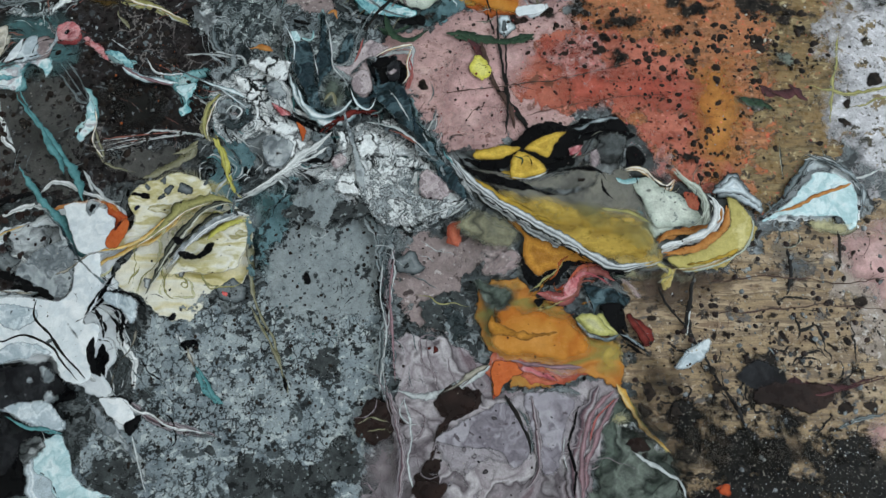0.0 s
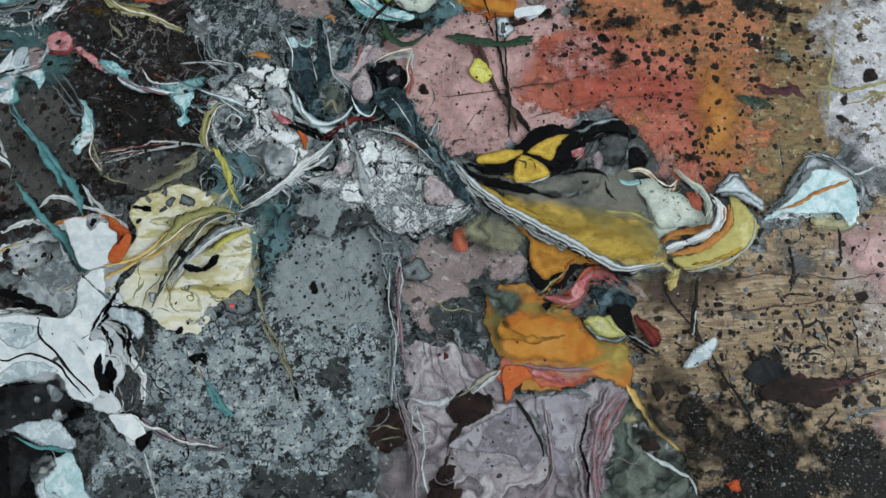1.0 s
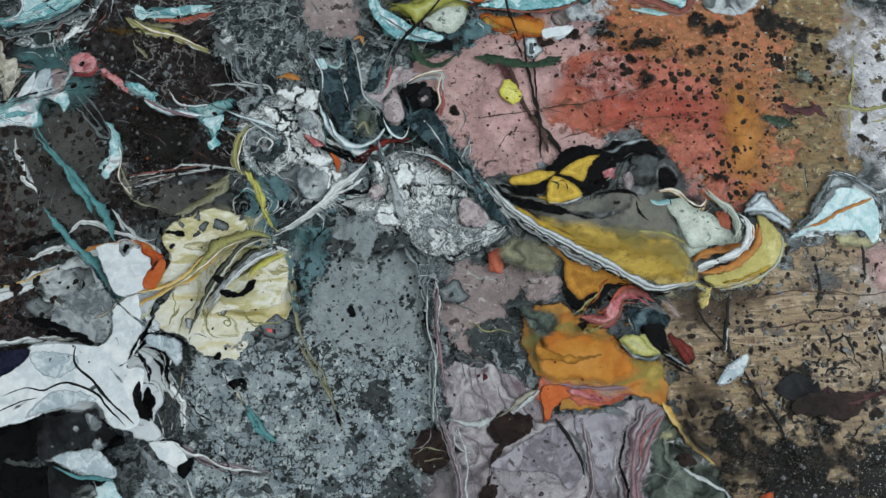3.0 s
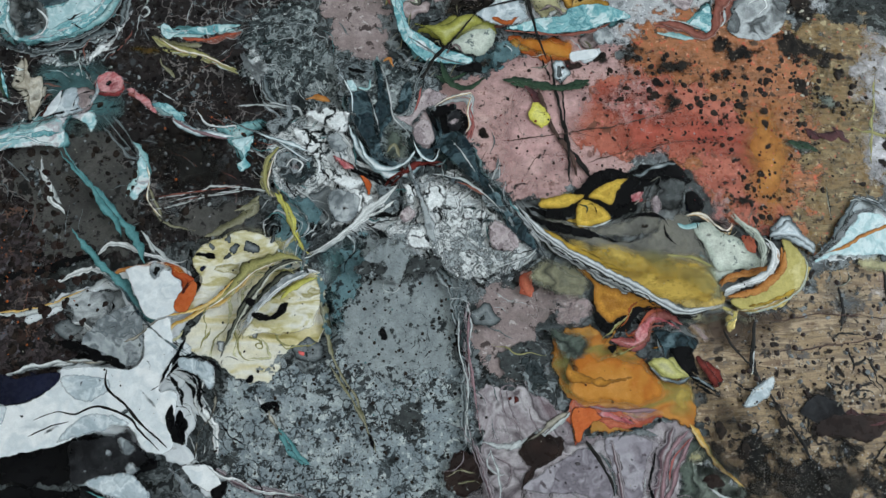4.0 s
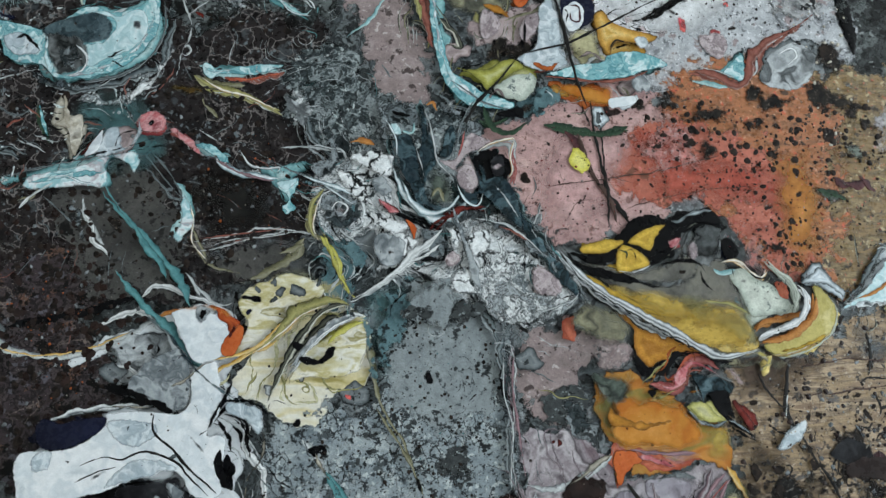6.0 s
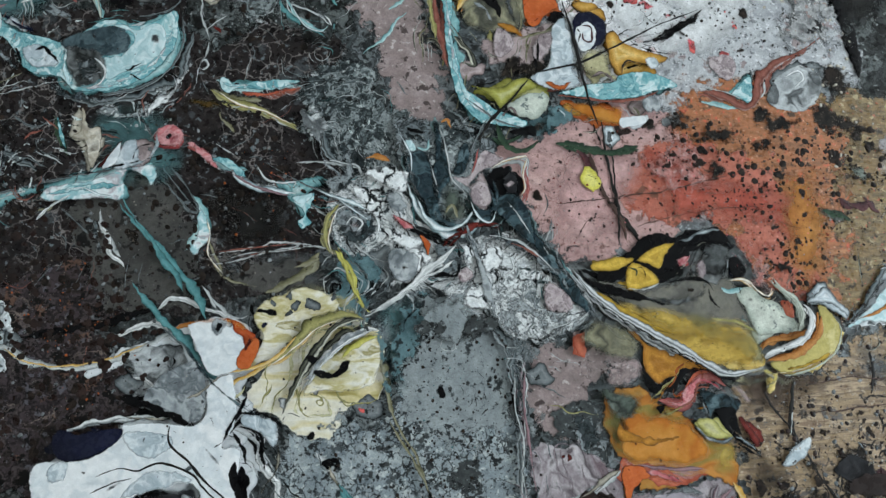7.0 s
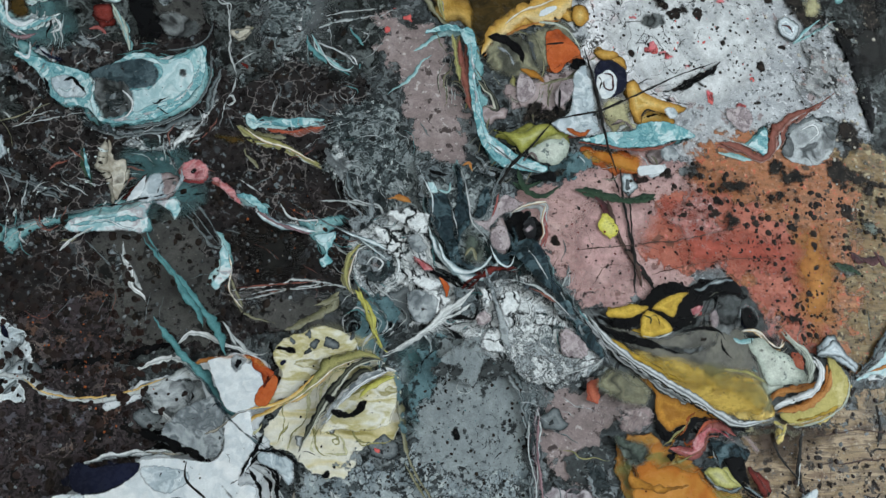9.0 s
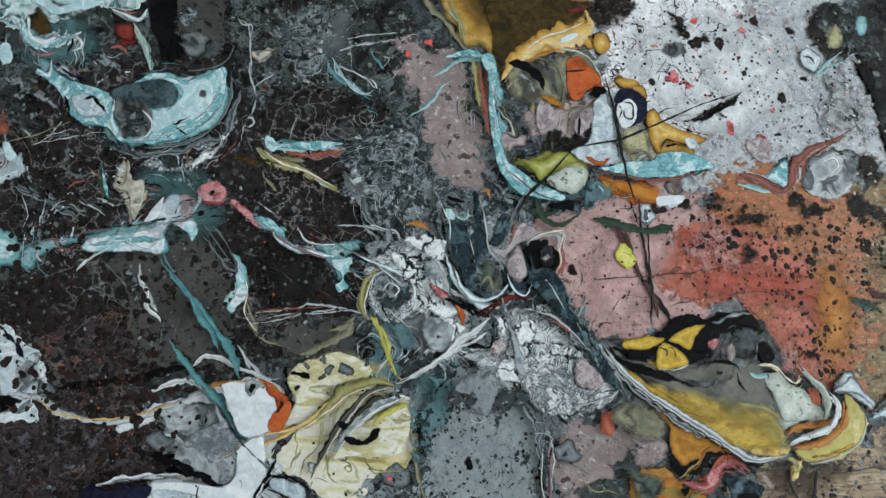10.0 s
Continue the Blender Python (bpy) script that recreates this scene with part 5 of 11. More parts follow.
streak(olive_thread, [(-252.5, 182, 4.3), (-235, 190, 7.7), (-221, 201, 9.5), (-213.5, 211.5, 3.4)], n=0.8)
pool(teal_rim, [(-247, 261), (-235, 268), (-218, 268.5), (-207, 260.5), (-228, 252.5), (-221, 240.5), (-233, 236), (-231.5, 246.5)], n=0.8)
streak(grey_thread, [(-327.5, 266, 1.7), (-309.5, 245.5, 2.1), (-297, 242, 1.7)], n=0.8)
pool(grey_green, [(-280.5, 452), (-248, 464.5), (-238, 426), (-250.5, 391.5), (-269.5, 383), (-280.5, 418)], n=2)
streak(white_thread, [(-236.5, 421, 1.7), (-210.5, 430, 2.1), (-188, 434.5, 1.7)], n=0.8)
streak(teal_line, [(-246, 415.5, 3.4), (-235.5, 397, 4.3), (-217.5, 386.5, 3.4), (-208, 380, 1.7)], n=0.8)
streak(white_thread, [(-240.5, 411, 1.7), (-222.5, 403, 2.1), (-206.5, 392, 2.1)])
for x, y, r in ((-203.5, 391.5, 2.6),):
    blot(teal_band, x, y, r, random.uniform(0.65, 1.0), random.uniform(0, 3))
streak(marble_fine, [(-210, 420.5, 2.6), (-196.5, 419, 6), (-183.5, 426, 3.4)], n=1)
streak(white_thread, [(-321.5, 444, 1.7), (-308, 435, 1.7), (-303, 397.5, 2.1), (-299, 374, 1.7), (-309, 337, 1.7)], n=0.7)
streak(olive_thread, [(-306, 413.5, 3.4), (-295.5, 412, 6), (-285, 418.5, 3.4)])
streak(teal_band, [(-181, 365.5, 1.7), (-164, 383, 3.4), (-146.5, 403, 2.1)], n=0.7)
streak(white_thread, [(-225, 279.5, 1.3), (-204, 278, 2.1), (-186.5, 276.5, 2.6), (-182, 264, 2.6)], n=0.8)
streak(grey_thread, [(-214, 315.5, 6), (-208.5, 289, 5.2), (-190.5, 268, 4.3)])
streak(marble_fine, [(-221, 324, 7.7), (-213.5, 308.5, 11), (-219.5, 297, 7.7)], n=1.5)
streak(white_thread, [(-371, 247, 1.7), (-367.5, 230.5, 3.4), (-359, 214.5, 4.3), (-354.5, 209.5, 1.7)], n=0.5)
streak(white_thread, [(-377, 242.5, 1.3), (-372.5, 230.5, 1.7), (-365, 226.5, 2.6), (-361.5, 210.5, 2.6)], n=0.6)

# lower left edge: jagged white, rope and long black drag
pool(ice, [(-485.5, 206), (-457.5, 197), (-444.5, 185.5), (-430, 176), (-419.5, 153), (-432, 147), (-425, 137.5), (-433.5, 129), (-474.5, 130.5)], n=2.5)
pool(gl_grey, [(-449, 163.5), (-431.5, 172), (-421.5, 153), (-436, 148.5)], n=2, h=0.03)
pool(wet_black, [(-477, 147.5), (-454.5, 148), (-442.5, 142.5), (-452.5, 135), (-475, 136)], n=1)
streak(navy, [(-469.5, 202.5, 3.4), (-452.5, 187, 5.2), (-441, 171.5, 3.4)])
pool(grey_rim, [(-433, 156.5), (-424, 159.5), (-418.5, 153), (-424.5, 146.5), (-432, 148.5)], n=0.8)
streak(wet_black, [(-421.5, 153, 5.2), (-395.5, 156.5, 6.9), (-365.5, 163, 6.9), (-327.5, 173, 4.3)], n=0.6)
streak(brown_black, [(-470, 102.5, 6), (-426.5, 105.5, 8.6), (-392.5, 98.5, 11)], n=0.6)
streak(white_thread, [(-447, 148.5, 9.5), (-428, 147, 6.9), (-412, 137.5, 6), (-388.5, 132, 4.7), (-362.5, 135, 4.7), (-336.5, 145.5, 4.3), (-318, 155.5, 3.4), (-302.5, 160, 2.6)], n=0.5)
streak(amber, [(-432, 148, 1.7), (-404, 134, 1.7), (-362.5, 137, 1.7), (-333, 148, 1.7)], n=0.3)
streak(white_line, [(-358.5, 151.5, 2.6), (-341.5, 159, 6), (-328.5, 162.5, 7.7), (-318, 155.5, 3.4)], n=0.5)
pool(grey_rim, [(-355.5, 122), (-342.5, 128), (-334, 120.5), (-345, 112.5)], n=0.8)
streak(wet_black, [(-348.5, 112.5, 4.3), (-329, 107, 7.7), (-309, 99, 5.2)], n=0.6)

# upper centre and right pours
pool(blush, [(-85, 378.5), (-55, 390), (-27.5, 394), (-42, 357), (-73.5, 357.5), (-87.5, 361.5)], n=1)
pool(blush_rim, [(-113.5, 357.5), (-98.5, 362.5), (-87.5, 357), (-98.5, 345.5), (-109.5, 347.5)], n=0.8)
streak(olive_band, [(-124, 419, 5.2), (-126, 399.5, 5.2), (-118, 376.5, 4.3), (-119.5, 357.5, 2.6)])
streak(russet_band, [(-118.5, 418.5, 3), (-119, 390.5, 3.9), (-115.5, 364.5, 3.4), (-109.5, 344, 2.1)])
# white again for the highlight painted on the amber
pool(white, [(-57, 443), (-45, 449.5), (-40.5, 447), (-50, 440.5)], n=0.5)
streak(olive_thread, [(-101, 413.5, 2.6), (-78, 425.5, 3.4), (-55, 414, 3.4), (-50.5, 395, 2.6)])
streak(wet_black, [(-106.5, 403.5, 3.4), (-94, 403, 8.6), (-87.5, 397.5, 2.6)], n=0.8)
streak(dark_band, [(-110, 381.5, 5.2), (-98.5, 370.5, 6), (-95.5, 358.5, 4.3), (-105.5, 360.5, 2.6)])
pool(soft_black, [(-82.5, 346.5), (-69, 362.5), (-41.5, 365.5), (-28, 353), (-14.5, 349.5), (-42, 343), (-64.5, 343.5)], n=1.5)
streak(wet_black, [(-46, 378.5, 3.4), (-45.5, 366.5, 5.2), (-47.5, 354.5, 3.4)], n=0.6)
streak(olive_thread, [(-60, 380, 3.4), (-32, 389, 3.4), (-20, 399.5, 3.4)])
streak(wet_black, [(-34, 396, 7.7), (-25, 399, 8.6), (-20.5, 382.5, 3.4)], n=0.6)
streak(wet_black, [(-26, 421, 1.7), (-20.5, 392, 2.6), (-11.5, 359, 3), (-6.5, 331, 2.6), (-2.5, 303.5, 2.1), (8.5, 272, 1.7)], n=0.4)
streak(wet_black, [(-46.5, 345, 1.3), (-14, 357, 1.7), (28, 373.5, 1.3), (81.5, 393.5, 0.86)], n=0.4)
streak(wet_black, [(43.5, 378.5, 2.6), (69, 389, 6), (89, 401.5, 3.4)], n=0.8)
streak(wet_black, [(38, 378.5, 1.7), (61, 368, 1.3), (80, 366.5, 0.86)], n=0.8)
pool(soft_black, [(-44.5, 511.5), (19, 522), (3, 481.5), (-14, 457), (-31, 449.5), (-33, 473.5)], n=2)
pool(blush_rim, [(26.5, 330.5), (43, 336), (47, 324.5), (31, 318)], n=0.8)
streak(ring_white, [(-1, 338.5, 3.4), (11, 348.5, 4.3), (17.5, 340.5, 3.4), (6, 336.5, 2.6)])
pool(teal_rim, [(102, 338.5), (115.5, 343.5), (130, 353.5), (128.5, 325), (115.5, 330.5)], n=0.6)
streak(teal_band, [(85, 329, 2.6), (101, 325, 4.3), (115, 322.5, 1.7)])
streak(white_thread, [(120.5, 328.5, 1.3), (136, 334, 2.1), (141, 351, 2.6), (156.5, 363, 1.7), (197.5, 383.5, 1.3)])
pool(grey_rim, [(146, 351), (161.5, 361.5), (188, 361), (189, 344), (168, 328.5), (154, 330), (145, 339)], n=1.5)
streak(ring_white, [(155.5, 351.5, 2.6), (170, 359, 3.9), (174, 352.5, 3.9), (162.5, 347, 2.6)])
pool(soft_black, [(182.5, 355.5), (198, 364), (213.5, 355), (207.5, 333), (188.5, 339)], n=1.5)
pool(soft_black, [(167, 316.5), (187.5, 329.5), (210, 318.5), (223.5, 300.5), (189.5, 301)], n=2)
streak(wet_black, [(188.5, 446, 5.2), (202, 431.5, 9.5), (214, 397, 12), (219, 353, 8.6)], n=1)
for x, y, r in ((46, 457.5, 4.3), (53.5, 451, 5.2), (77, 448.5, 3.9), (65, 451, 2.1), (97.5, 422, 2.1), (126, 407.5, 3.9), (110.5, 474, 3.4), (90.5, 437.5, 1.7), (-7, 458.5, 2.6), (12, 454, 1.7), (146.5, 423, 3.4), (123.5, 371.5, 2.6), (63.5, 417, 1.3), (76, 383.5, 1.7), (140, 463.5, 3.4),):
    blot(drop_black, x, y, r, random.uniform(0.65, 1.0), random.uniform(0, 3), n=0.5)
for x, y, r in ((39, 466, 6.9), (97, 476.5, 6), (160.5, 470, 6.9), (184, 451, 7.7), (174.5, 460.5, 8.6), (182, 487.5, 10), (205.5, 468, 8.6),):
    blot(soft_black, x, y, r, random.uniform(0.65, 1.0), random.uniform(0, 3))
for x, y, r in ((36, 418, 5.2), (47.5, 410, 3.4), (56, 469, 3.4), (96, 461.5, 3), (80.5, 424.5, 2.6), (18, 443, 2.6), (121, 393.5, 2.6), (82, 375, 4.3), (108.5, 363, 5.2), (65, 401.5, 1.7), (54.5, 415, 1.7), (-164.5, 433.5, 3.9), (-184, 421.5, 3.9), (-177, 440, 1.7),):
    blot(red_spot, x, y, r, random.uniform(0.65, 1.0), random.uniform(0, 3))
pool(white_rough, [(148.5, 443.5), (163.5, 447), (170, 434.5), (157, 427.5), (148.5, 434)], n=1)
streak(rose_band, [(150.5, 441, 2.1), (157.5, 434.5, 3.4), (164, 438, 1.7)])
streak(teal_band, [(157, 426, 2.1), (177.5, 437.5, 2.1), (199, 452, 1.7)], n=0.6)
pool(silver_grey, [(149.5, 398), (187, 430.5), (214, 397), (201, 366.5), (156.5, 364)], n=3)
streak(olive_thread, [(-176, 480, 4.3), (-161.5, 461, 6), (-133.5, 428.5, 3.4), (-116, 422, 2.6)], n=0.8)
pool(teal_slate, [(-62.5, 307.5), (-42, 323.5), (-22, 318.5), (-29, 306), (-51.5, 295.5)], n=1)
streak(teal_dark, [(-85, 308.5, 3.4), (-74, 295.5, 6), (-56, 303, 5.2)])
streak(wet_black, [(-126, 249, 2.1), (-109, 276, 2.6), (-91.5, 308, 2.6), (-74, 332, 2.1), (-46.5, 351, 1.7)], n=0.4)
streak(marble_dark, [(-178, 272.5, 6), (-160.5, 264.5, 6.9), (-143.5, 257, 6)], n=0.8)
streak(white_thread, [(-93.5, 272, 2.6), (-74, 279.5, 3.4), (-60.5, 276, 3.4), (-63, 256, 2.6), (-58.5, 247, 1.7)], n=0.6)
streak(dark_red, [(-67.5, 269, 1.7), (-63, 260, 3.9), (-63, 251.5, 1.7)])
pool(ice_bands, [(2.5, 303), (12, 306.5), (18.5, 297.5), (7, 291)], n=0.8)
streak(bottle_green, [(-29, 291, 6), (-7, 287.5, 5.2), (11.5, 287, 5.2), (29.5, 290.5, 6)], n=0.5)
streak(plum, [(-18, 289, 4.3), (-9.5, 276, 6), (-5, 265, 4.3)], n=0.5)

# the white swirl's neighbours
pool(marble_fine, [(-211, 249.5), (-186.5, 272.5), (-160.5, 264.5), (-151.5, 239), (-167.5, 213), (-184, 200), (-201, 212), (-208, 232.5)], n=2)
streak(ring_white, [(-200, 235, 4.3), (-190, 246, 5.2), (-179, 240, 5.2), (-180, 225.5, 5.2), (-191, 220.5, 4.3), (-198, 226.5, 3.4)], n=0.6)
streak(teal_line, [(-195.5, 231, 2.6), (-189.5, 237.5, 3.4), (-185, 231.5, 3.4), (-190, 226, 2.1)], n=0.5)
pool(grey_rim, [(-176, 213), (-161.5, 215.5), (-155, 205), (-158.5, 188.5), (-171, 186), (-177.5, 200)], n=1)
pool(grey_rim, [(-200, 191), (-188, 195.5), (-181.5, 185.5), (-187, 169), (-197, 171), (-201.5, 179)], n=1)
pool(teal_slate, [(-202.5, 203.5), (-180, 212.5), (-175.5, 196), (-182.5, 159), (-198.5, 155), (-203.5, 179)], n=1.5)
streak(olive_band, [(-204, 237, 2.6), (-210, 224, 6), (-207, 211.5, 4.3)], n=0.4)
streak(lemon_band, [(-203, 212, 3.4), (-194, 199.5, 5.6), (-187.5, 183.5, 5.2), (-185, 173.5, 3.4), (-177.5, 166.5, 2.1)], n=0.3)
streak(white_thread, [(-182.5, 163, 1.7), (-162.5, 174, 3.9), (-142, 185.5, 6), (-121, 198, 7.7), (-104, 211, 3.4)], n=0.4)
pool(blush_rim, [(-50.5, 181.5), (-40, 184), (-32.5, 172.5), (-35, 163), (-52, 166)], n=1)
streak(grey_thread, [(-117, 223.5, 4.3), (-104, 198.5, 6.9), (-95.5, 174, 7.7), (-85, 149.5, 9.5), (-78.5, 129.5, 6)], n=1)
streak(grey_thread, [(-87, 224.5, 3.4), (-61, 208.5, 6), (-40, 188, 6.9), (-18.5, 163.5, 5.2)], n=1)
streak(marble_fine, [(-112.5, 215, 6.9), (-82.5, 218.5, 7.7), (-57, 204.5, 6.9), (-35.5, 184, 4.3)], n=1)
streak(marble_fine, [(-82.5, 149.5, 5.2), (-57.5, 147, 8.6), (-32, 153, 7.7), (-14.5, 163.5, 3.4)], n=1)
streak(dark_red, [(-121, 215, 2.1), (-108.5, 228, 5.2), (-91.5, 231, 4.3), (-80.5, 227, 2.1)], n=0.5)
streak(orange_red, [(-142.5, 222.5, 1.7), (-137.5, 214, 3.9), (-136, 206, 2.1)], n=0.4)
pool(teal_dark, [(-95, 263), (-78.5, 259.5), (-63, 242.5), (-52.5, 221.5), (-35.5, 196.5), (-48.5, 200.5), (-69.5, 229.5), (-87, 241.5)], n=0.8)
pool(wet_black, [(-104.5, 271.5), (-87, 277), (-70.5, 273), (-78.5, 259.5), (-89.5, 254.5), (-98, 261)], n=0.6)
pool(grey_pool, [(-77.5, 264), (-70.5, 263.5), (-69.5, 257.5), (-76, 255.5)], n=0.3)
pool(blush_rim, [(-112.5, 275.5), (-102.5, 278.5), (-98, 258.5), (-106.5, 250.5), (-114, 262.5)], n=0.6)

# cells and bands of the cream pool
streak(olive_band, [(-280.5, 125.5, 2.6), (-249.5, 137.5, 6.9), (-223, 158, 11), (-187, 179.5, 6.9)], n=0.6)
streak(amber, [(-287, 110, 1.7), (-261, 125.5, 4.3), (-234, 138, 3.4), (-215, 158.5, 2.6)], n=0.3)
streak(dark_band, [(-241, 95.5, 2.6), (-230.5, 114.5, 6.9), (-217.5, 132.5, 7.7), (-198, 149, 6.9), (-176, 157.5, 4.3)], n=0.5)
streak(lemon_band, [(-221, 119, 2.6), (-201.5, 135, 5.6), (-172, 149.5, 5.2)], n=0.3)
streak(white_line, [(-225, 118.5, 2.1), (-206, 138.5, 5.2), (-182, 153, 6), (-172, 153.5, 2.6)], n=0.3)
streak(wet_black, [(-219, 124.5, 2.1), (-211, 121, 5.2), (-201, 124, 6.9), (-194, 132, 4.3)], n=0.4)
for x, y, r in ((-221, 173, 6.4), (-233.5, 170, 3.9), (-232, 164, 3.9), (-203.5, 180, 2.6), (-245, 177.5, 3), (-234, 178, 2.6),):
    blot(grey_rim, x, y, r, random.uniform(0.65, 1.0), random.uniform(0, 3), n=0.3)
for x, y, r in ((-284.5, 156.5, 5.6), (-252.5, 170, 3.4), (-248, 172.5, 2.6), (-206.5, 154.5, 1.3), (-178, 132.5, 1.3), (-255, 161.5, 2.1),):
    blot(wet_black, x, y, r, random.uniform(0.65, 1.0), random.uniform(0, 3), n=0.3)
for x, y, r in ((-240.5, 104, 5.2), (-218.5, 112, 3.4),):
    blot(ring_white, x, y, r, random.uniform(0.65, 1.0), random.uniform(0, 3))
pool(grey_rim, [(-190, 102), (-180.5, 110), (-170.5, 104.5), (-174, 92.5), (-188, 92.5)], n=0.8)
for x, y, r in ((-185, 97.5, 2.6),):
    blot(red_spot, x, y, r, random.uniform(0.65, 1.0), random.uniform(0, 3))
pool(slate_plain, [(-215.5, 96), (-200, 103.5), (-188, 92.5), (-199.5, 84), (-219, 84.5)], n=1.5)
streak(wet_black, [(-264, 177, 1.7), (-260, 165, 4.3), (-258, 157, 3.4), (-251, 157.5, 1.7)], n=0.4)
streak(white_thread, [(-297, 187.5, 2.1), (-288, 176.5, 3), (-275.5, 164.5, 2.6), (-263.5, 166, 1.7)], n=0.4)
streak(white_line, [(-329, 170.5, 1.7), (-316, 178.5, 4.3), (-296, 172, 3.4), (-275.5, 164, 2.6)], n=0.4)
streak(teal_line, [(-283.5, 117.5, 2.1), (-271, 106.5, 1.7), (-255, 95, 1.3)], n=0.3)

# the white pour: black gaps and strands
streak(wet_black, [(-261, 123.5, 1.2), (-269.5, 107, 2.3), (-277, 87, 3.1), (-281, 73.5, 1.6)], n=0.4)
streak(wet_black, [(-264.5, 101, 1.2), (-275, 89, 2.7), (-283.5, 75, 1.6)], n=0.4)
streak(wet_black, [(-269, 89, 1.6), (-259.5, 77.5, 3.1), (-254.5, 62, 2.3)], n=0.5)
pool(wet_black, [(-272.5, 56), (-265.5, 61), (-259.5, 38), (-265.5, 42.5)], n=0.6)
streak(grey_thread, [(-340.5, 64, 1.6), (-316.5, 66, 1.6), (-299.5, 60.5, 1.9), (-285.5, 46, 1.6)], n=0.4)
streak(wet_black, [(-346, 97, 3.1), (-330, 100, 5.4), (-309, 97, 4.7), (-289, 103, 2.3)], n=0.5)
streak(white_line, [(-316, 89, 3.1), (-304.5, 69, 6.2), (-290, 50, 6.2), (-268, 37, 3.9)], n=0.5)
streak(white_line, [(-252, 81.5, 3.9), (-254, 65.5, 6.2), (-244, 50.5, 6.2), (-240, 31.5, 3.9)], n=0.5)
for x, y, r in ((-295.5, 25, 4.7), (-306, 37.5, 2.3), (-316.5, 40, 1.6), (-281, 31, 3.9),):
    blot(grey_rim, x, y, r, random.uniform(0.65, 1.0), random.uniform(0, 3))
streak(teal_line, [(-331.5, 11.5, 3.1), (-311, 6.5, 3.9), (-286.5, 1, 3.1)], n=0.5)
pool(ice_bands, [(-333, 19), (-309.5, 21), (-286, 10.5), (-286.5, 1), (-311, 6.5), (-327.5, 10)], n=1.2)
pool(white, [(-263.5, 25.5), (-248.5, 26.5), (-241, 14.5), (-237.5, 4), (-246, 2.5), (-255, 13.5)], n=0.6)
pool(wet_black, [(-244, 13.5), (-235.5, 13.5), (-237, 1)], n=0.5)
streak(stripes, [(-243.5, 23, 3.1), (-226, 12.5, 5.4), (-208, 8, 6.2), (-192.5, 3.5, 3.9), (-177, 0, 1.6)], n=0.4)
pool(ice_bands, [(-312.5, -10), (-290, -2.5), (-276, -20.5), (-265, -45), (-299, -45.5)], n=1.5)
for x, y, r in ((-303, -6.5, 5.4), (-302, -5.5, 1.9),):
    blot(ring_white, x, y, r, random.uniform(0.65, 1.0), random.uniform(0, 3))
streak(white_thread, [(-248, 2, 3.9), (-234.5, -12.5, 4.7), (-227, -30, 3.1)], n=0.5)

# drips and stains on the blue-grey field
streak(white_thread, [(-216, 70.5, 1.9), (-207.5, 58.5, 5.4), (-200.5, 45, 3.5)], n=0.4)
streak(teal_line, [(-200.5, 47, 2.3), (-192.5, 34, 4.7), (-180.5, 22, 2.7)], n=0.5)
pool(wet_black, [(-214, 63), (-202.5, 64), (-199.5, 58.5), (-209.5, 57.5)], n=0.6)
for x, y, r in ((-218, 82.5, 2.7), (-127, 109, 3.9),):
    blot(wet_black, x, y, r, random.uniform(0.65, 1.0), random.uniform(0, 3))
streak(olive_thread, [(-171.5, 146, 5.4), (-166.5, 117.5, 6.2), (-164, 97.5, 3.5), (-154.5, 78, 3.1), (-143, 55, 2.3), (-134.5, 29, 3.1)], n=0.4)
streak(teal_slate, [(-181, 163, 12), (-168.5, 133.5, 13), (-164.5, 105.5, 4.7)], n=1)
streak(grey_thread, [(-67.5, 148, 3.1), (-78.5, 125.5, 7), (-70, 98, 7.8), (-72, 71, 7), (-74, 44.5, 4.7), (-67, 19, 3.9)], n=0.7)
streak(stripes, [(-67, 129.5, 2.3), (-73, 105.5, 5.4), (-69.5, 82.5, 4.7), (-73, 59.5, 3.1)], n=0.6)
streak(wet_black, [(-77.5, 117.5, 1.6), (-75.5, 98, 3.5), (-69, 78.5, 1.9)], n=0.6)
streak(white_thread, [(-71, 133.5, 1.6), (-66.5, 113.5, 1.9), (-69.5, 82.5, 1.9), (-73, 52, 1.6), (-73, 30, 1.2)], n=0.6)
pool(grey_shadow, [(-124, 57), (-111, 65), (-99, 57.5), (-98, 37), (-111, 33), (-121, 40.5)], n=3)
pool(grey_shadow, [(-173.5, -15), (-148, -7.5), (-121.5, -14), (-98.5, -24), (-112.5, -41.5), (-164, -42.5)], n=3)
pool(grey_shadow, [(-128, 156.5), (-108, 160.5), (-87.5, 154), (-99.5, 146), (-123, 144)], n=2)
pool(grey_shadow, [(-148, 154.5), (-133.5, 150), (-139, 138), (-147, 142)], n=2)
pool(grey_shadow, [(-48.5, 94), (-31.5, 104), (-16, 96), (-14, 71.5), (-31, 65.5), (-46, 75)], n=2)
pool(grey_shadow, [(-114, -14), (-100, 4), (-81, -2.5), (-84, -24), (-106, -27.5)], n=2)
pool(grey_shadow, [(-240.5, 35), (-224.5, 31.5), (-226.5, 17), (-238.5, 20.5)], n=2)
pool(grey_shadow, [(-265, -16.5), (-246.5, -9), (-229, -26.5), (-234.5, -44), (-261.5, -41.5)], n=3)
pool(teal_slate, [(-161, 162.5), (-145, 171), (-136, 154.5), (-146.5, 133.5), (-157, 113.5), (-164.5, 129.5)], n=2)
pool(chocolate, [(-92.5, 14.5), (-82.5, 25.5), (-66.5, 23.5), (-62.5, 6.5), (-73, -2), (-85, 1.5)], n=1)
streak(olive_thread, [(-88.5, 12, 1.2), (-80, 15, 1.2), (-67, 11, 1.2)], n=0.6)
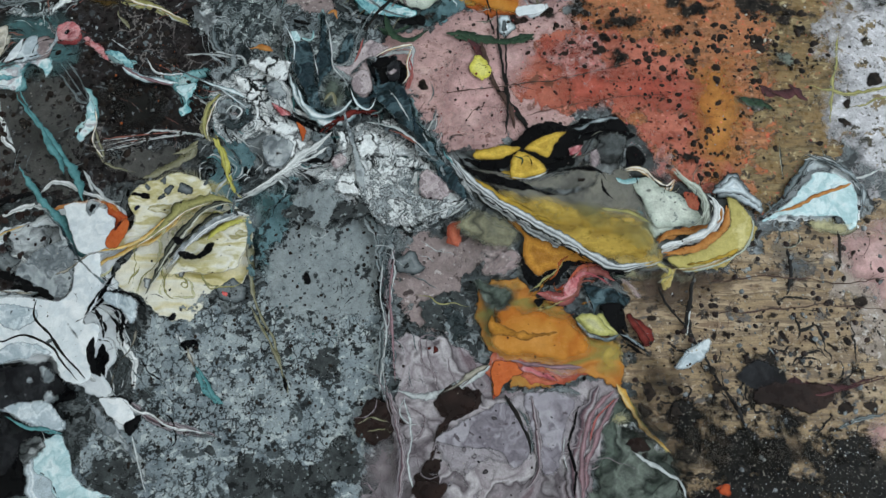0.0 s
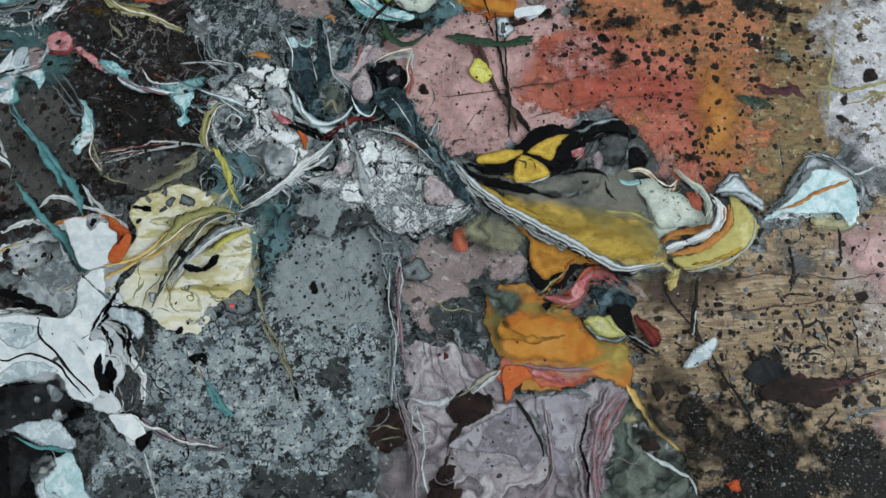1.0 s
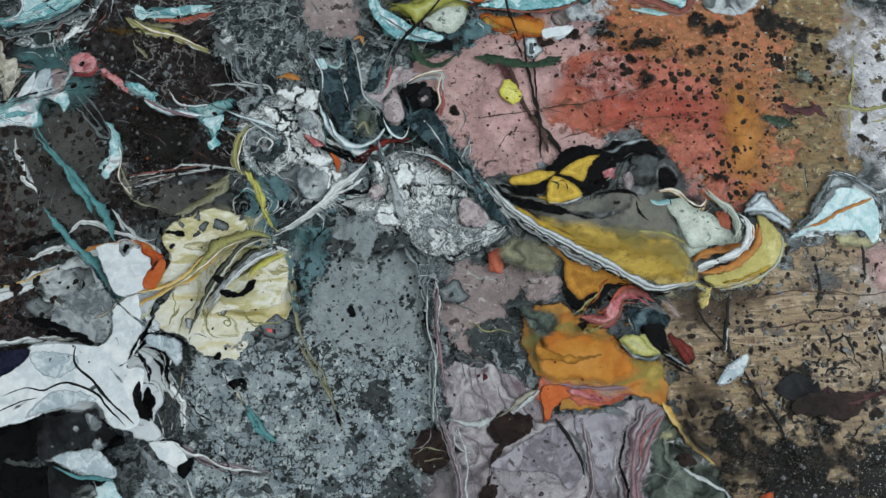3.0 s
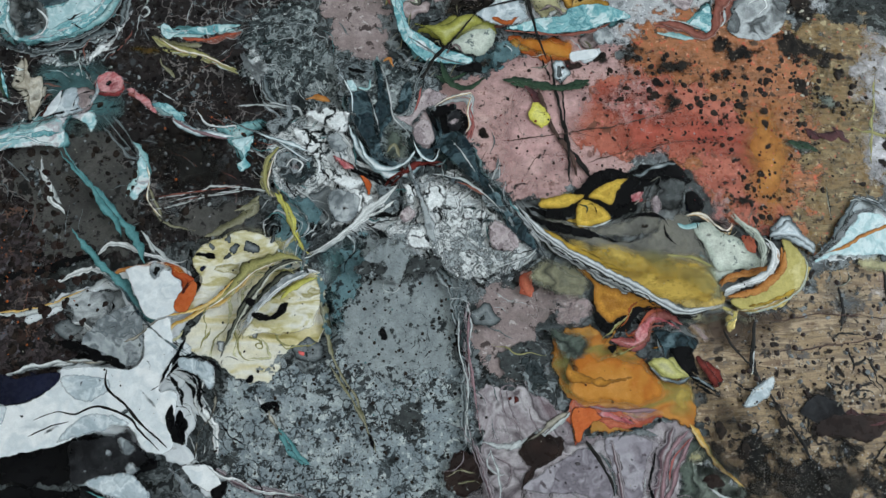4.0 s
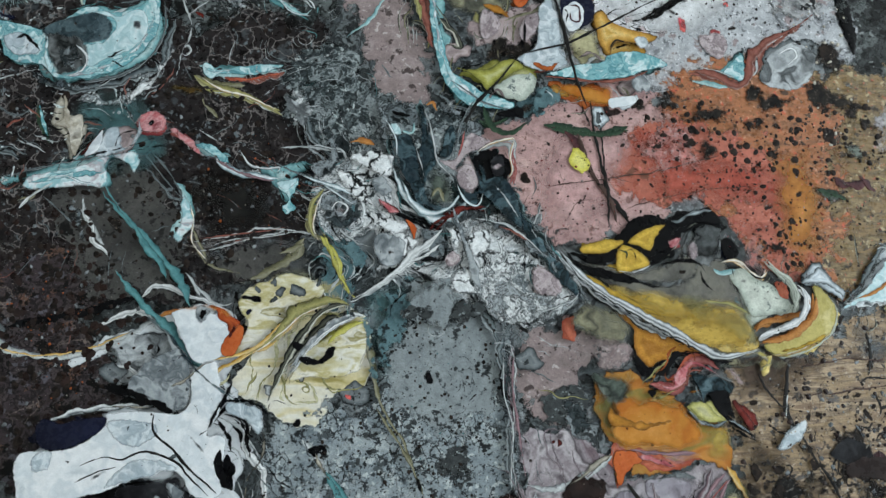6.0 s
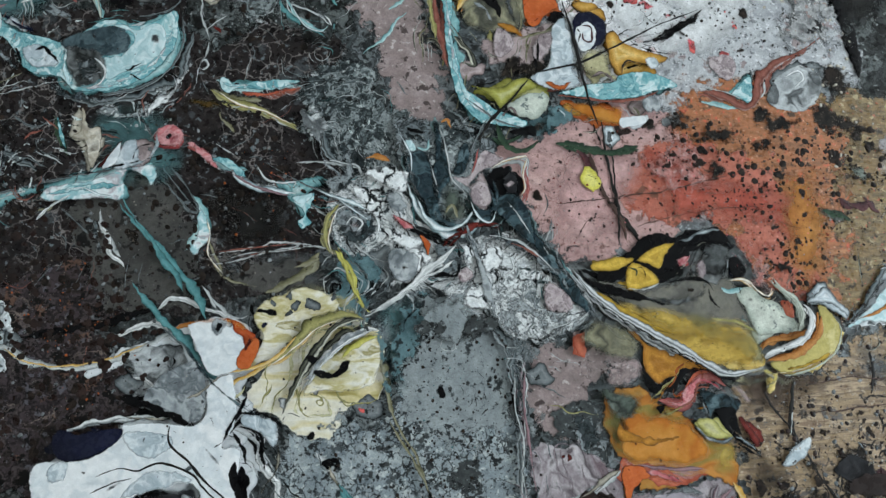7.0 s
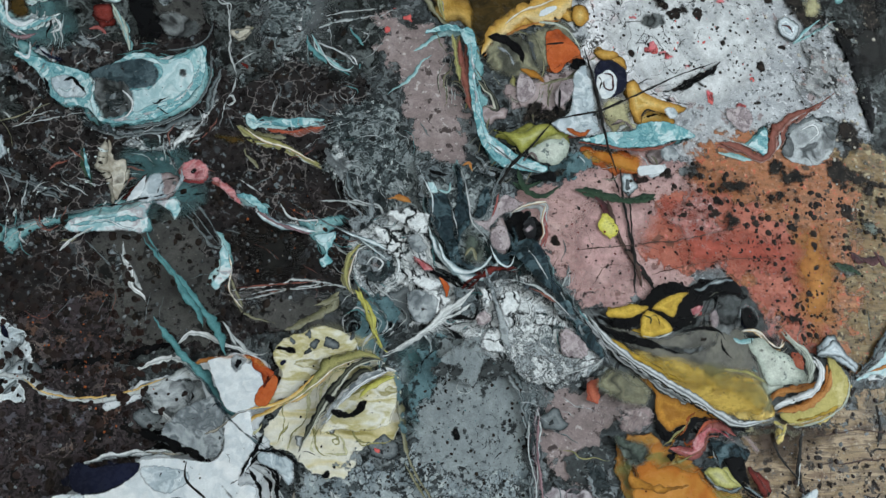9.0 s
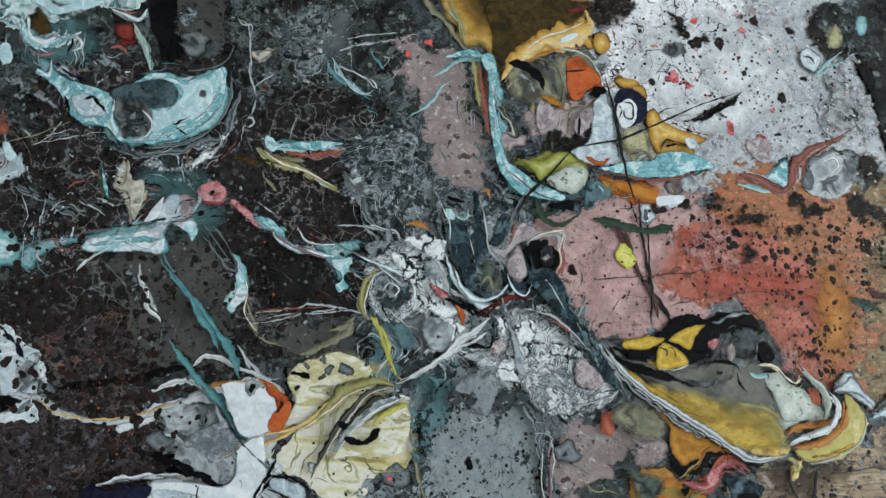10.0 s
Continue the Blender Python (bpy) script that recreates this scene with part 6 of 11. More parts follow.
streak(olive_thread, [(-85, 5, 1.2), (-74, 7.5, 1.2), (-65, 5.5, 1.2)], n=0.6)
streak(chocolate, [(-63.5, 14.5, 3.5), (-54, 11, 2.3), (-43, 11.5, 1.2)], n=0.4)
pool(chocolate, [(-37, 26), (-26.5, 37), (-9, 33.5), (-9, 22.5), (-21, 13), (-32, 15)], n=1)
streak(chocolate, [(-26.5, 17.5, 6.2), (-33.5, 5, 2.7), (-38, -5.5, 3.1), (-41, -18, 5.4)], n=0.5)
pool(chocolate, [(-49.5, -24), (-40.5, -13.5), (-30.5, -23), (-34.5, -36.5), (-49, -37)], n=1)
for x, y, r in ((-40, 60, 3.1), (-45, 62.5, 1.9),):
    blot(dark_red, x, y, r, random.uniform(0.65, 1.0), random.uniform(0, 3))

# marbling of the mauve pour
pool(mauve_pale, [(-35.5, 1.5), (-15.5, 15.5), (4.5, 24.5), (18, 16), (23.5, -1), (14.5, -12.5), (1, -10), (-15, -19), (-29.5, -16)], n=1)
streak(grey_thread, [(-8, 18, 1.6), (12, 26.5, 2.3), (21, 15, 2.7), (25, -2.5, 2.3), (15.5, -13.5, 1.9)], n=0.4)
streak(white_thread, [(-64, 33.5, 2.3), (-49, 30, 3.9), (-30.5, 32, 5.4), (-15.5, 41.5, 5.4), (-1.5, 49.5, 3.9)], n=0.5)
pool(mauve_pale, [(10, 29), (32, 34.5), (56, 33), (59, 17), (46, -4), (31.5, -1), (21, 16.5)], n=1)
streak(grey_thread, [(32, 31, 3.9), (41.5, 35, 5.4), (50.5, 34, 3.9), (57.5, 31.5, 1.9)], n=0.5)
streak(stripes, [(68.5, 37, 9.3), (59, 15.5, 13), (53, -9, 14), (52, -38, 13)], n=0.4)
streak(plum_pink, [(81, 31.5, 2.3), (69.5, 12, 3.9), (60.5, -11, 3.9), (55.5, -38, 3.1)], n=0.4)
streak(stripes, [(-67.5, 33.5, 3.9), (-61.5, 8.5, 5.4), (-57, -13, 5.4), (-61.5, -40.5, 4.7)], n=0.5)
streak(white_thread, [(-59.5, 30, 1.6), (-52, 8.5, 1.9), (-53.5, -13, 1.6), (-49, -33.5, 1.6)], n=0.4)
pool(blush, [(-8.5, 117.5), (10.5, 129.5), (20.5, 125.5), (16.5, 113), (-1, 108)], n=1)
pool(chocolate, [(83.5, 3), (92.5, 5.5), (99, -3), (90, -5)], n=0.6)
streak(marble_fine, [(76.5, 12, 4.7), (91, 14, 7.8), (102.5, 0.5, 6.2), (111.5, -3, 2.3)], n=0.7)
streak(white_thread, [(88.5, -3.5, 2.3), (98.5, -10, 3.1), (115.5, -20, 3.1), (120, -30, 2.3)], n=0.5)
streak(amber, [(79.5, 39, 6.2), (89.5, 23, 4.7), (101, 5.5, 3.1), (113, -4.5, 1.6)], n=0.4)
pool(olive_grey, [(-20.5, 157), (-1, 157), (12.5, 147.5), (18.5, 129.5), (-4.5, 135.5), (-18.5, 145.5)], n=1.5)
pool(grey_rim, [(-67, 123.5), (-55, 126.5), (-47, 117.5), (-53, 109.5), (-64.5, 113.5)], n=0.8)
streak(marble_fine, [(-67.5, 146, 6.2), (-51.5, 141.5, 7), (-28, 150, 6.2), (-16.5, 160, 3.9)], n=1)
pool(salmon, [(-32, 143.5), (-22.5, 145.5), (-22, 129.5), (-30, 131.5)], n=0.8)

# the pale pool on the brown
streak(grey_thread, [(180, 150, 3.9), (194, 163, 5.4), (207, 177.5, 6.2), (219.5, 191.5, 5.4), (237.5, 185.5, 3.9), (249, 171, 2.7)], n=0.6)
streak(white_thread, [(212, 191.5, 1.9), (230.5, 190.5, 2.7), (248, 179, 2.7), (264, 187, 1.9)], n=0.5)
streak(amber, [(197, 154, 2.3), (212.5, 162, 3.5), (232.5, 172.5, 3.5), (242, 175, 1.9)], n=0.3)
streak(olive_thread, [(211.5, 150, 3.1), (222, 143.5, 5.4), (236.5, 141.5, 3.9), (243, 151, 1.9)], n=0.4)
for x, y, r in ((229, 149, 2.7),):
    blot(grey_rim, x, y, r, random.uniform(0.65, 1.0), random.uniform(0, 3))
streak(olive_band, [(217.5, 249, 1.9), (247.5, 242, 3.5), (286.5, 247.5, 3.1)], n=0.8)
streak(olive_band, [(238.5, 229, 1.9), (270, 237, 2.7), (285, 235, 2.3)], n=0.8)
streak(olive_band, [(247, 288, 1.6), (239, 253, 2.7), (233, 214.5, 2.3)], n=0.8)
pool(ochre, [(200, 271), (220, 275), (226, 257.5), (210, 251), (199, 258)], n=2)

# cracks and blots on the brown and the pink
streak(crack, [(133.5, 111, 3.1), (129.5, 95, 4.3), (127, 78, 3.5), (133.5, 61.5, 1.9), (148, 35.5, 1.9), (163.5, 8, 2.7), (172.5, -9.5, 1.6), (183, -32, 1.6)], n=0.5)
streak(crack, [(109, 102.5, 1.6), (118, 85.5, 1.9), (128, 75.5, 1.6)], n=0.4)
streak(white_thread, [(125.5, 72.5, 1.2), (128.5, 83.5, 1.6), (130, 88, 1.2)], n=0.3)
pool(ice_bands, [(118.5, 53), (130, 67), (139.5, 64.5), (134.5, 56), (125, 48.5)], n=0.6)
streak(crack, [(4, 321, 1.6), (3, 293, 1.6), (8.5, 261, 2.3), (11, 238.5, 2.3), (21, 223, 3.9), (27, 214.5, 3.1)], n=0.6)
streak(scratch, [(-9, 286.5, 3.9), (-1, 261, 3.5), (9, 238.5, 3.1), (16, 216.5, 3.1)], n=0.6)
streak(crack, [(8.5, 293, 1.6), (10.5, 261, 1.9), (9, 212.5, 1.6)], n=0.6)
streak(scratch, [(-37.5, 246, 0.78), (3, 250, 0.78), (52, 256, 1.2), (98.5, 267.5, 1.2)], n=0.3)
streak(scratch, [(23.5, 227.5, 0.58), (67.5, 238, 0.78), (123.5, 243.5, 0.78)], n=0.3)
pool(lemon, [(-19.5, 268), (-9, 273.5), (0.5, 263.5), (-4, 256), (-15.5, 260.5)], n=0.6)
streak(bottle_green, [(-34.5, 294, 4.7), (-9, 289.5, 5.4), (13.5, 286, 3.9), (30, 287, 5.4)], n=0.7)
pool(bottle_grey, [(170, 240), (186, 241.5), (198, 232), (184.5, 227.5), (173.5, 232)], n=0.6)
streak(bottle_green, [(172, 237.5, 3.1), (185.5, 235.5, 6.2), (196.5, 231, 3.1)], n=0.5)
streak(plum, [(188.5, 249, 3.1), (196, 244.5, 5.4), (207, 242.5, 7), (217, 244.5, 4.7)], n=0.8)
pool(pink_bright, [(28, 279), (48.5, 292), (77, 282.5), (96.5, 268.5), (76, 251), (48, 253.5)], n=4)
pool(pink_bright, [(94, 211.5), (118, 213.5), (129, 203), (123.5, 178), (108.5, 186)], n=4)
pool(pink_bright, [(53, 306), (85.5, 296), (72.5, 273.5), (52.5, 278.5)], n=4)
streak(plum, [(165, 36.5, 10), (182.5, 36.5, 16), (203.5, 36, 10), (225, 40, 2.3), (253.5, 47.5, 1.6)], n=1)
pool(soft_black, [(158, 58), (173, 64.5), (187, 52.5), (180.5, 44.5), (164, 47)], n=1.5)
streak(bone, [(181, 46.5, 1.6), (186.5, 49, 2.7), (186.5, 56.5, 1.6)], n=0.4)
for x, y, r in ((75, 279, 5.1), (140, 267.5, 3.5), (161.5, 285, 3.1), (160.5, 254, 3.1), (151, 216, 3.9), (135.5, 195, 5.4), (121.5, 209, 3.5), (159, 194, 3.1), (189.5, 284, 5.4), (158, 236.5, 2.7), (79.5, 289, 4.7),):
    blot(drop_black, x, y, r, random.uniform(0.65, 1.0), random.uniform(0, 3), n=0.5)
for x, y, r in ((40.5, 305.5, 9.3), (91, 276.5, 11), (100, 300, 7), (132, 290.5, 12), (146.5, 294.5, 6.2), (130, 256.5, 7), (117.5, 243.5, 5.8), (46.5, 279.5, 7.8), (206, 273, 7), (210.5, 298, 9.3), (223.5, 290.5, 11), (212, 271.5, 6.2),):
    blot(soft_black, x, y, r, random.uniform(0.65, 1.0), random.uniform(0, 3), n=0.5)
for x, y, r in ((42, 264, 2.3), (43.5, 245, 2.3), (53.5, 247, 1.6), (76.5, 266.5, 1.9), (95.5, 246, 1.9), (107, 233, 1.6), (110.5, 222, 1.9), (129.5, 217.5, 1.6), (117, 275, 2.3), (36.5, 308.5, 3.1), (-50.5, 273.5, 2.3), (-51, 253, 3.9), (-11, 232.5, 1.6), (169, 200.5, 1.6), (146.5, 204.5, 1.9), (204.5, 212.5, 2.3), (194, 200, 2.3), (224.5, 202, 2.3), (247, 235.5, 3.1), (243.5, 220.5, 3.9), (241, 217.5, 2.3), (266, 252.5, 4.7), (264, 283, 3.9),):
    blot(drop_black, x, y, r, random.uniform(0.65, 1.0), random.uniform(0, 3), n=0.3)
for x, y, r in ((237, 92.5, 4.7), (184, 83, 2.7), (197.5, 81, 3.1), (196.5, 118, 2.7), (207, 69, 2.3), (107, 81.5, 3.5), (142.5, 68.5, 3.1), (186.5, 76.5, 2.7), (209.5, 78.5, 2.3), (216, 86, 1.9), (197.5, 60, 2.3), (228.5, 69.5, 3.5), (151.5, 69, 3.9), (226.5, 118, 2.3), (238.5, 127.5, 2.7), (248, 118, 3.1), (196.5, 106.5, 3.1), (250, 149, 2.3),):
    blot(drop_black, x, y, r, random.uniform(0.65, 1.0), random.uniform(0, 3), n=0.5)
for x, y, r in ((144, 36, 5.4), (114.5, 18, 5.4), (223.5, 26.5, 4.7), (238.5, 37, 3.5), (145, 4.5, 5.4), (119, 36, 3.9), (101, 35.5, 4.7), (97, 25, 5.4), (203.5, 37, 4.7), (217.5, 65.5, 3.9), (189, 69, 4.7),):
    blot(drop_black, x, y, r, random.uniform(0.65, 1.0), random.uniform(0, 3), n=0.5)
for x, y, r in ((132.5, 25.5, 7), (150, 22, 6.2), (195, 19, 7), (207.5, 5.5, 7.8), (169, -2, 6.2), (127.5, 0.5, 7.8),):
    blot(soft_black, x, y, r, random.uniform(0.65, 1.0), random.uniform(0, 3), n=0.6)
for x, y, r in ((142.5, -23.5, 3.9), (138, -21.5, 2.3),):
    blot(orange_red, x, y, r, random.uniform(0.65, 1.0), random.uniform(0, 3), n=0.5)
streak(marble_fine, [(216.5, -4.5, 2.3), (224, -1, 3.9), (230, -4.5, 3.9), (226, -9.5, 1.9)], n=0.6)
streak(grey_thread, [(215, 12.5, 1.9), (229.5, 18, 3.1), (246.5, 23.5, 1.9)], n=0.5)
for x, y, r in ((9.5, 299, 3.9), (-75.5, 258, 1.2), (-59, 117.5, 2.3),):
    blot(grey_rim, x, y, r, random.uniform(0.65, 1.0), random.uniform(0, 3))

# crackled white of the swirl
pool(milk, [(-190.5, 248), (-177, 266.5), (-155.5, 261.5), (-143.5, 238.5), (-146.5, 220.5), (-165, 216.5), (-182.5, 225.5)], n=2)
pool(milk, [(-164.5, 214.5), (-136, 220.5), (-110.5, 211.5), (-118, 192), (-138, 186), (-151, 194.5)], n=2)
pool(milk, [(-110.5, 207), (-90, 211.5), (-69.5, 204), (-72.5, 175), (-93, 179), (-105.5, 188)], n=2)
pool(milk, [(-73.5, 200.5), (-51, 194), (-28.5, 172.5), (-22.5, 160), (-44, 152), (-64, 158), (-72.5, 179)], n=2)
pool(milk, [(-110, 180), (-93, 180), (-88.5, 168.5), (-100, 164.5)], n=1.5)
pool(gl_teal, [(-198, 237), (-186, 241.5), (-178.5, 228), (-188, 219)], n=1, h=0.03)
streak(teal_line, [(-197.5, 230.5, 1.9), (-192, 237, 3.1), (-183, 232.5, 3.1), (-186.5, 222.5, 2.3)], n=0.5)
streak(ring_white, [(-199, 226, 2.3), (-196, 239, 3.5), (-183.5, 241.5, 3.5), (-176.5, 230, 3.1), (-182, 219, 2.7), (-192.5, 220, 1.9)], n=0.4)

# further lines of the swirl and its fringe
streak(white_swirl, [(-179.5, 166, 1.6), (-158, 177.5, 2.7), (-138, 189, 3.9), (-126.5, 201, 5.1), (-110.5, 209.5, 3.1)], n=0.8)
streak(white_swirl, [(-184, 246, 1.9), (-166.5, 236.5, 5.4), (-161, 218.5, 5.4), (-144, 214, 3.1)], n=0.8)
streak(white_swirl, [(-177, 264, 2.3), (-155, 254.5, 3.9), (-145.5, 236.5, 4.7), (-132, 225, 3.1)], n=0.6)
streak(white_swirl, [(-114.5, 209.5, 3.1), (-102, 203, 4.7), (-105.5, 192, 3.1)], n=0.6)
streak(wet_black, [(-162, 232, 1.2), (-144.5, 225, 2.3), (-127.5, 219, 2.3), (-110.5, 211.5, 1.9)], n=0.6)
streak(wet_black, [(-110.5, 211.5, 1.6), (-120, 196.5, 2.7), (-134, 188, 1.6)], n=0.6)
streak(wet_black, [(-105.5, 188, 1.6), (-101, 177, 2.3), (-90.5, 168.5, 1.9), (-96, 164.5, 1.2)], n=0.6)
streak(orange_red, [(-140, 223, 1.6), (-136.5, 212, 3.1), (-137, 204.5, 1.6)], n=0.4)
streak(rose_band, [(-159, 236.5, 1.9), (-151.5, 232, 4.3), (-147, 227.5, 1.9)], n=0.4)
streak(ring_white, [(-90, 209, 1.6), (-77.5, 207, 1.9), (-73, 196, 1.9), (-85, 187.5, 1.6)], n=0.4)
streak(white_swirl, [(-109, 181.5, 1.9), (-104, 173, 3.5), (-92, 166.5, 2.7)], n=0.6)
streak(marble_dark, [(-75, 244.5, 3.9), (-57.5, 217.5, 8.6), (-37, 189.5, 10), (-16.5, 166, 9.3), (-8.5, 152, 3.9)], n=0.8)
streak(white_thread, [(-53, 187.5, 1.6), (-50.5, 166.5, 1.9), (-32, 152, 2.3), (-16.5, 162, 1.6)], n=0.5)
streak(white_thread, [(-70, 215.5, 1.2), (-53, 204.5, 1.9), (-32.5, 183, 1.9), (-16.5, 168.5, 1.6)], n=0.5)
pool(blush_rim, [(-52, 181), (-42.5, 185), (-32.5, 176.5), (-29.5, 167), (-40.5, 164), (-50.5, 166.5)], n=0.8)
streak(grey_thread, [(-112, 236, 2.3), (-100, 209.5, 5.1), (-90.5, 179, 5.4), (-81.5, 154, 6.2)], n=0.5)
for x, y, r in ((-137, 271.5, 1.9),):
    blot(ring_white, x, y, r, random.uniform(0.65, 1.0), random.uniform(0, 3), n=0.3)
streak(marble_fine, [(-67.5, 146.5, 3.9), (-44, 149, 6.2), (-22.5, 152, 6.2), (-12, 162, 3.1)], n=0.8)
streak(wet_black, [(-92.5, 269.5, 1.9), (-79.5, 262.5, 5.4), (-69, 264.5, 6.2), (-65, 255.5, 3.1)], n=0.5)
streak(wet_black, [(-75, 253.5, 2.3), (-82.5, 257, 3.1)], n=0.4)
for x, y, r in ((-73.5, 260, 3.5),):
    blot(blush, x, y, r, random.uniform(0.65, 1.0), random.uniform(0, 3), n=0.3)
streak(white_thread, [(-84, 274, 1.6), (-69.5, 279.5, 2.3), (-58.5, 278, 2.7), (-61, 262, 1.9)], n=0.4)
streak(rose_band, [(-63, 266.5, 1.6), (-60.5, 255.5, 3.5), (-63.5, 246.5, 1.9)], n=0.3)
streak(teal_dark, [(-114, 277, 2.3), (-102.5, 258.5, 4.7), (-95.5, 240, 6.2), (-85.5, 246.5, 3.1), (-83, 258, 1.6)], n=0.5)
streak(white_thread, [(-91.5, 295, 1.6), (-101, 276.5, 1.9), (-108.5, 265, 1.6)], n=0.4)
streak(pinkish_grey, [(-97.5, 286, 3.9), (-90, 262.5, 10), (-91.5, 247, 7)], n=0.5)

# lines of the pale pool and of the brown
streak(slate_pool, [(182, 151.5, 2.3), (196, 161, 4.7), (210.5, 175.5, 5.4), (230, 185.5, 3.9)], n=0.5)
streak(ice_bands, [(219.5, 191.5, 2.3), (237.5, 185.5, 3.9), (248.5, 169, 3.5), (244, 149, 2.3)], n=0.5)
for x, y, r in ((166.5, 54.5, 3.1), (178.5, 69, 2.3), (198.5, 54.5, 3.1), (209, 37, 2.7), (165, 33, 4.7), (181.5, 26, 5.4), (224.5, 33.5, 3.1), (237.5, 26.5, 3.9), (186, 36.5, 3.9), (215, 12.5, 3.5), (174.5, 84, 1.6), (158, 83.5, 1.6), (113.5, 68.5, 1.9), (140, 83.5, 1.6), (211, 89.5, 1.9), (216.5, 75, 2.3), (195, 73, 1.9),):
    blot(drop_black, x, y, r, random.uniform(0.65, 1.0), random.uniform(0, 3), n=0.6)
for x, y, r in ((126, 96.5, 1.2), (119, 100.5, 1.2), (157.5, 74.5, 1.2), (143, 72.5, 1.6), (200.5, 5.5, 0.78), (180.5, 12, 0.78), (165.5, 1.5, 0.78), (221.5, 9, 0.78), (206, -8, 1.2), (146, 18.5, 0.78),):
    blot(white, x, y, r, random.uniform(0.65, 1.0), random.uniform(0, 3), n=0.3)
streak(crack, [(196, 84, 1.2), (199.5, 73, 1.9), (208, 78.5, 1.6), (214, 69.5, 1.6)], n=0.7)
streak(crack, [(229, 141.5, 1.2), (230, 125.5, 1.9), (227, 114, 1.2)], n=0.7)
streak(crack, [(196.5, 129.5, 1.2), (197, 114, 2.7), (192.5, 99, 1.6)], n=0.7)
streak(scratch, [(145, 106.5, 0.78), (182, 110.5, 0.78), (225, 106.5, 0.78), (257.5, 110.5, 0.78)], n=0.4)
streak(scratch, [(140, 83.5, 0.78), (176.5, 87.5, 0.78), (216.5, 91.5, 0.78), (254.5, 88, 0.78)], n=0.4)
streak(brown_pale, [(161, 118, 1.2), (197.5, 121, 1.9), (234, 119, 1.6)], n=0.6)

# the white pour, its orange flame and the teal drips over it
pool(grey_marble, [(-345.5, 137.5), (-325.5, 149.5), (-301, 136.5), (-294, 113.5), (-309.5, 102.5), (-330, 114.5), (-344.5, 107), (-338.5, 124)], n=1.2)
streak(white_line, [(-342.5, 126, 2.1), (-330.5, 120.5, 3.4), (-327.5, 109, 2.6)], n=0.5)
for x, y, r in ((-319.5, 135.5, 2.6), (-306, 107.5, 3.4), (-339, 130, 1.3),):
    blot(wet_black, x, y, r, random.uniform(0.65, 1.0), random.uniform(0, 3), n=0.4)
pool(white, [(-318, 153.5), (-301, 163), (-275, 163), (-264, 153), (-268, 129.5), (-281.5, 114), (-287.5, 94.5), (-282.5, 76), (-295.5, 74), (-293.5, 106), (-300, 128.5)], n=1)
pool(white, [(-286, 98.5), (-271.5, 114), (-259, 102.5), (-261.5, 76.5), (-280.5, 76)], n=1)
for x, y, r in ((-284.5, 155.5, 6.4),):
    blot(ring_white, x, y, r, random.uniform(0.65, 1.0), random.uniform(0, 3), n=0.3)
for x, y, r in ((-284.5, 155.5, 4.3),):
    blot(wet_black, x, y, r, random.uniform(0.65, 1.0), random.uniform(0, 3), n=0.4)
streak(wet_black, [(-301, 151.5, 1.3), (-297.5, 155.5, 2.1), (-294.5, 154, 1.3)], n=0.4)
streak(grey_thread, [(-324.5, 164, 2.6), (-304.5, 145, 3.4), (-287, 121.5, 2.1)], n=0.3)
streak(wet_black, [(-284, 119.5, 1.3), (-271, 104.5, 1.7), (-258.5, 94.5, 1.3)], n=0.3)
streak(wet_black, [(-255.5, 103, 1.7), (-266.5, 95, 3.4), (-275.5, 83, 2.6)], n=0.4)
streak(wet_black, [(-274.5, 97, 1.7), (-259, 99, 3), (-243, 91, 2.6), (-234.5, 80.5, 1.7)], n=0.4)
pool(white, [(-400, 43.5), (-392, 65), (-372.5, 75), (-343.5, 83), (-317.5, 91.5), (-298.5, 87), (-290.5, 64), (-301, 50), (-334.5, 49.5), (-367, 41)], n=1.2)
pool(navy, [(-392.5, 85), (-373.5, 89.5), (-345, 90), (-350.5, 77), (-379.5, 70)], n=0.8)
streak(ring_white, [(-395.5, 87, 2.5), (-377, 92, 3.7), (-355, 95, 3.3), (-325, 97.5, 4.9), (-299, 100, 2.5)], n=0.7)
streak(wet_black, [(-356.5, 50.5, 1.2), (-346, 54.5, 2), (-334.5, 55.5, 1.6), (-342, 51, 1.2)], n=0.5)
streak(wet_black, [(-401, 60, 1.2), (-364.5, 63.5, 1.2), (-335, 66, 1.6), (-305, 61, 1.2)], n=0.5)
streak(wet_black, [(-313.5, 87.5, 1.6), (-298, 64.5, 2.9), (-286, 45.5, 2.9), (-278.5, 34, 1.6)], n=0.5)
streak(wet_black, [(-281, 67.5, 1.6), (-275.5, 86, 3.7), (-266.5, 104.5, 2)], n=0.5)
for x, y, r in ((-369, 63.5, 1.2), (-353, 50.5, 0.82),):
    blot(wet_black, x, y, r, random.uniform(0.65, 1.0), random.uniform(0, 3))

# blots, slashes and spots of the silvery corner
pool(soft_black, [(31, 473), (44.5, 478), (52, 464.5), (48, 451.5), (36.5, 458)], n=2.5)
pool(soft_black, [(53, 456), (71, 455.5), (84.5, 450), (75.5, 442), (60, 448)], n=2)
pool(soft_black, [(148.5, 479.5), (177.5, 492.5), (201, 473), (183, 440.5), (158.5, 449)], n=2.5)
pool(soft_black, [(192, 483), (233.5, 491.5), (239, 444.5), (207.5, 432), (194, 451.5)], n=2.5)
pool(soft_black, [(120.5, 328.5), (143.5, 322.5), (166.5, 312), (146.5, 299), (123.5, 309.5)], n=2.5)
pool(soft_black, [(54, 320), (70, 316.5), (67, 300), (51, 304)], n=2.5)
pool(soft_black, [(86, 308), (109.5, 306.5), (106, 290.5), (87.5, 291.5)], n=2.5)
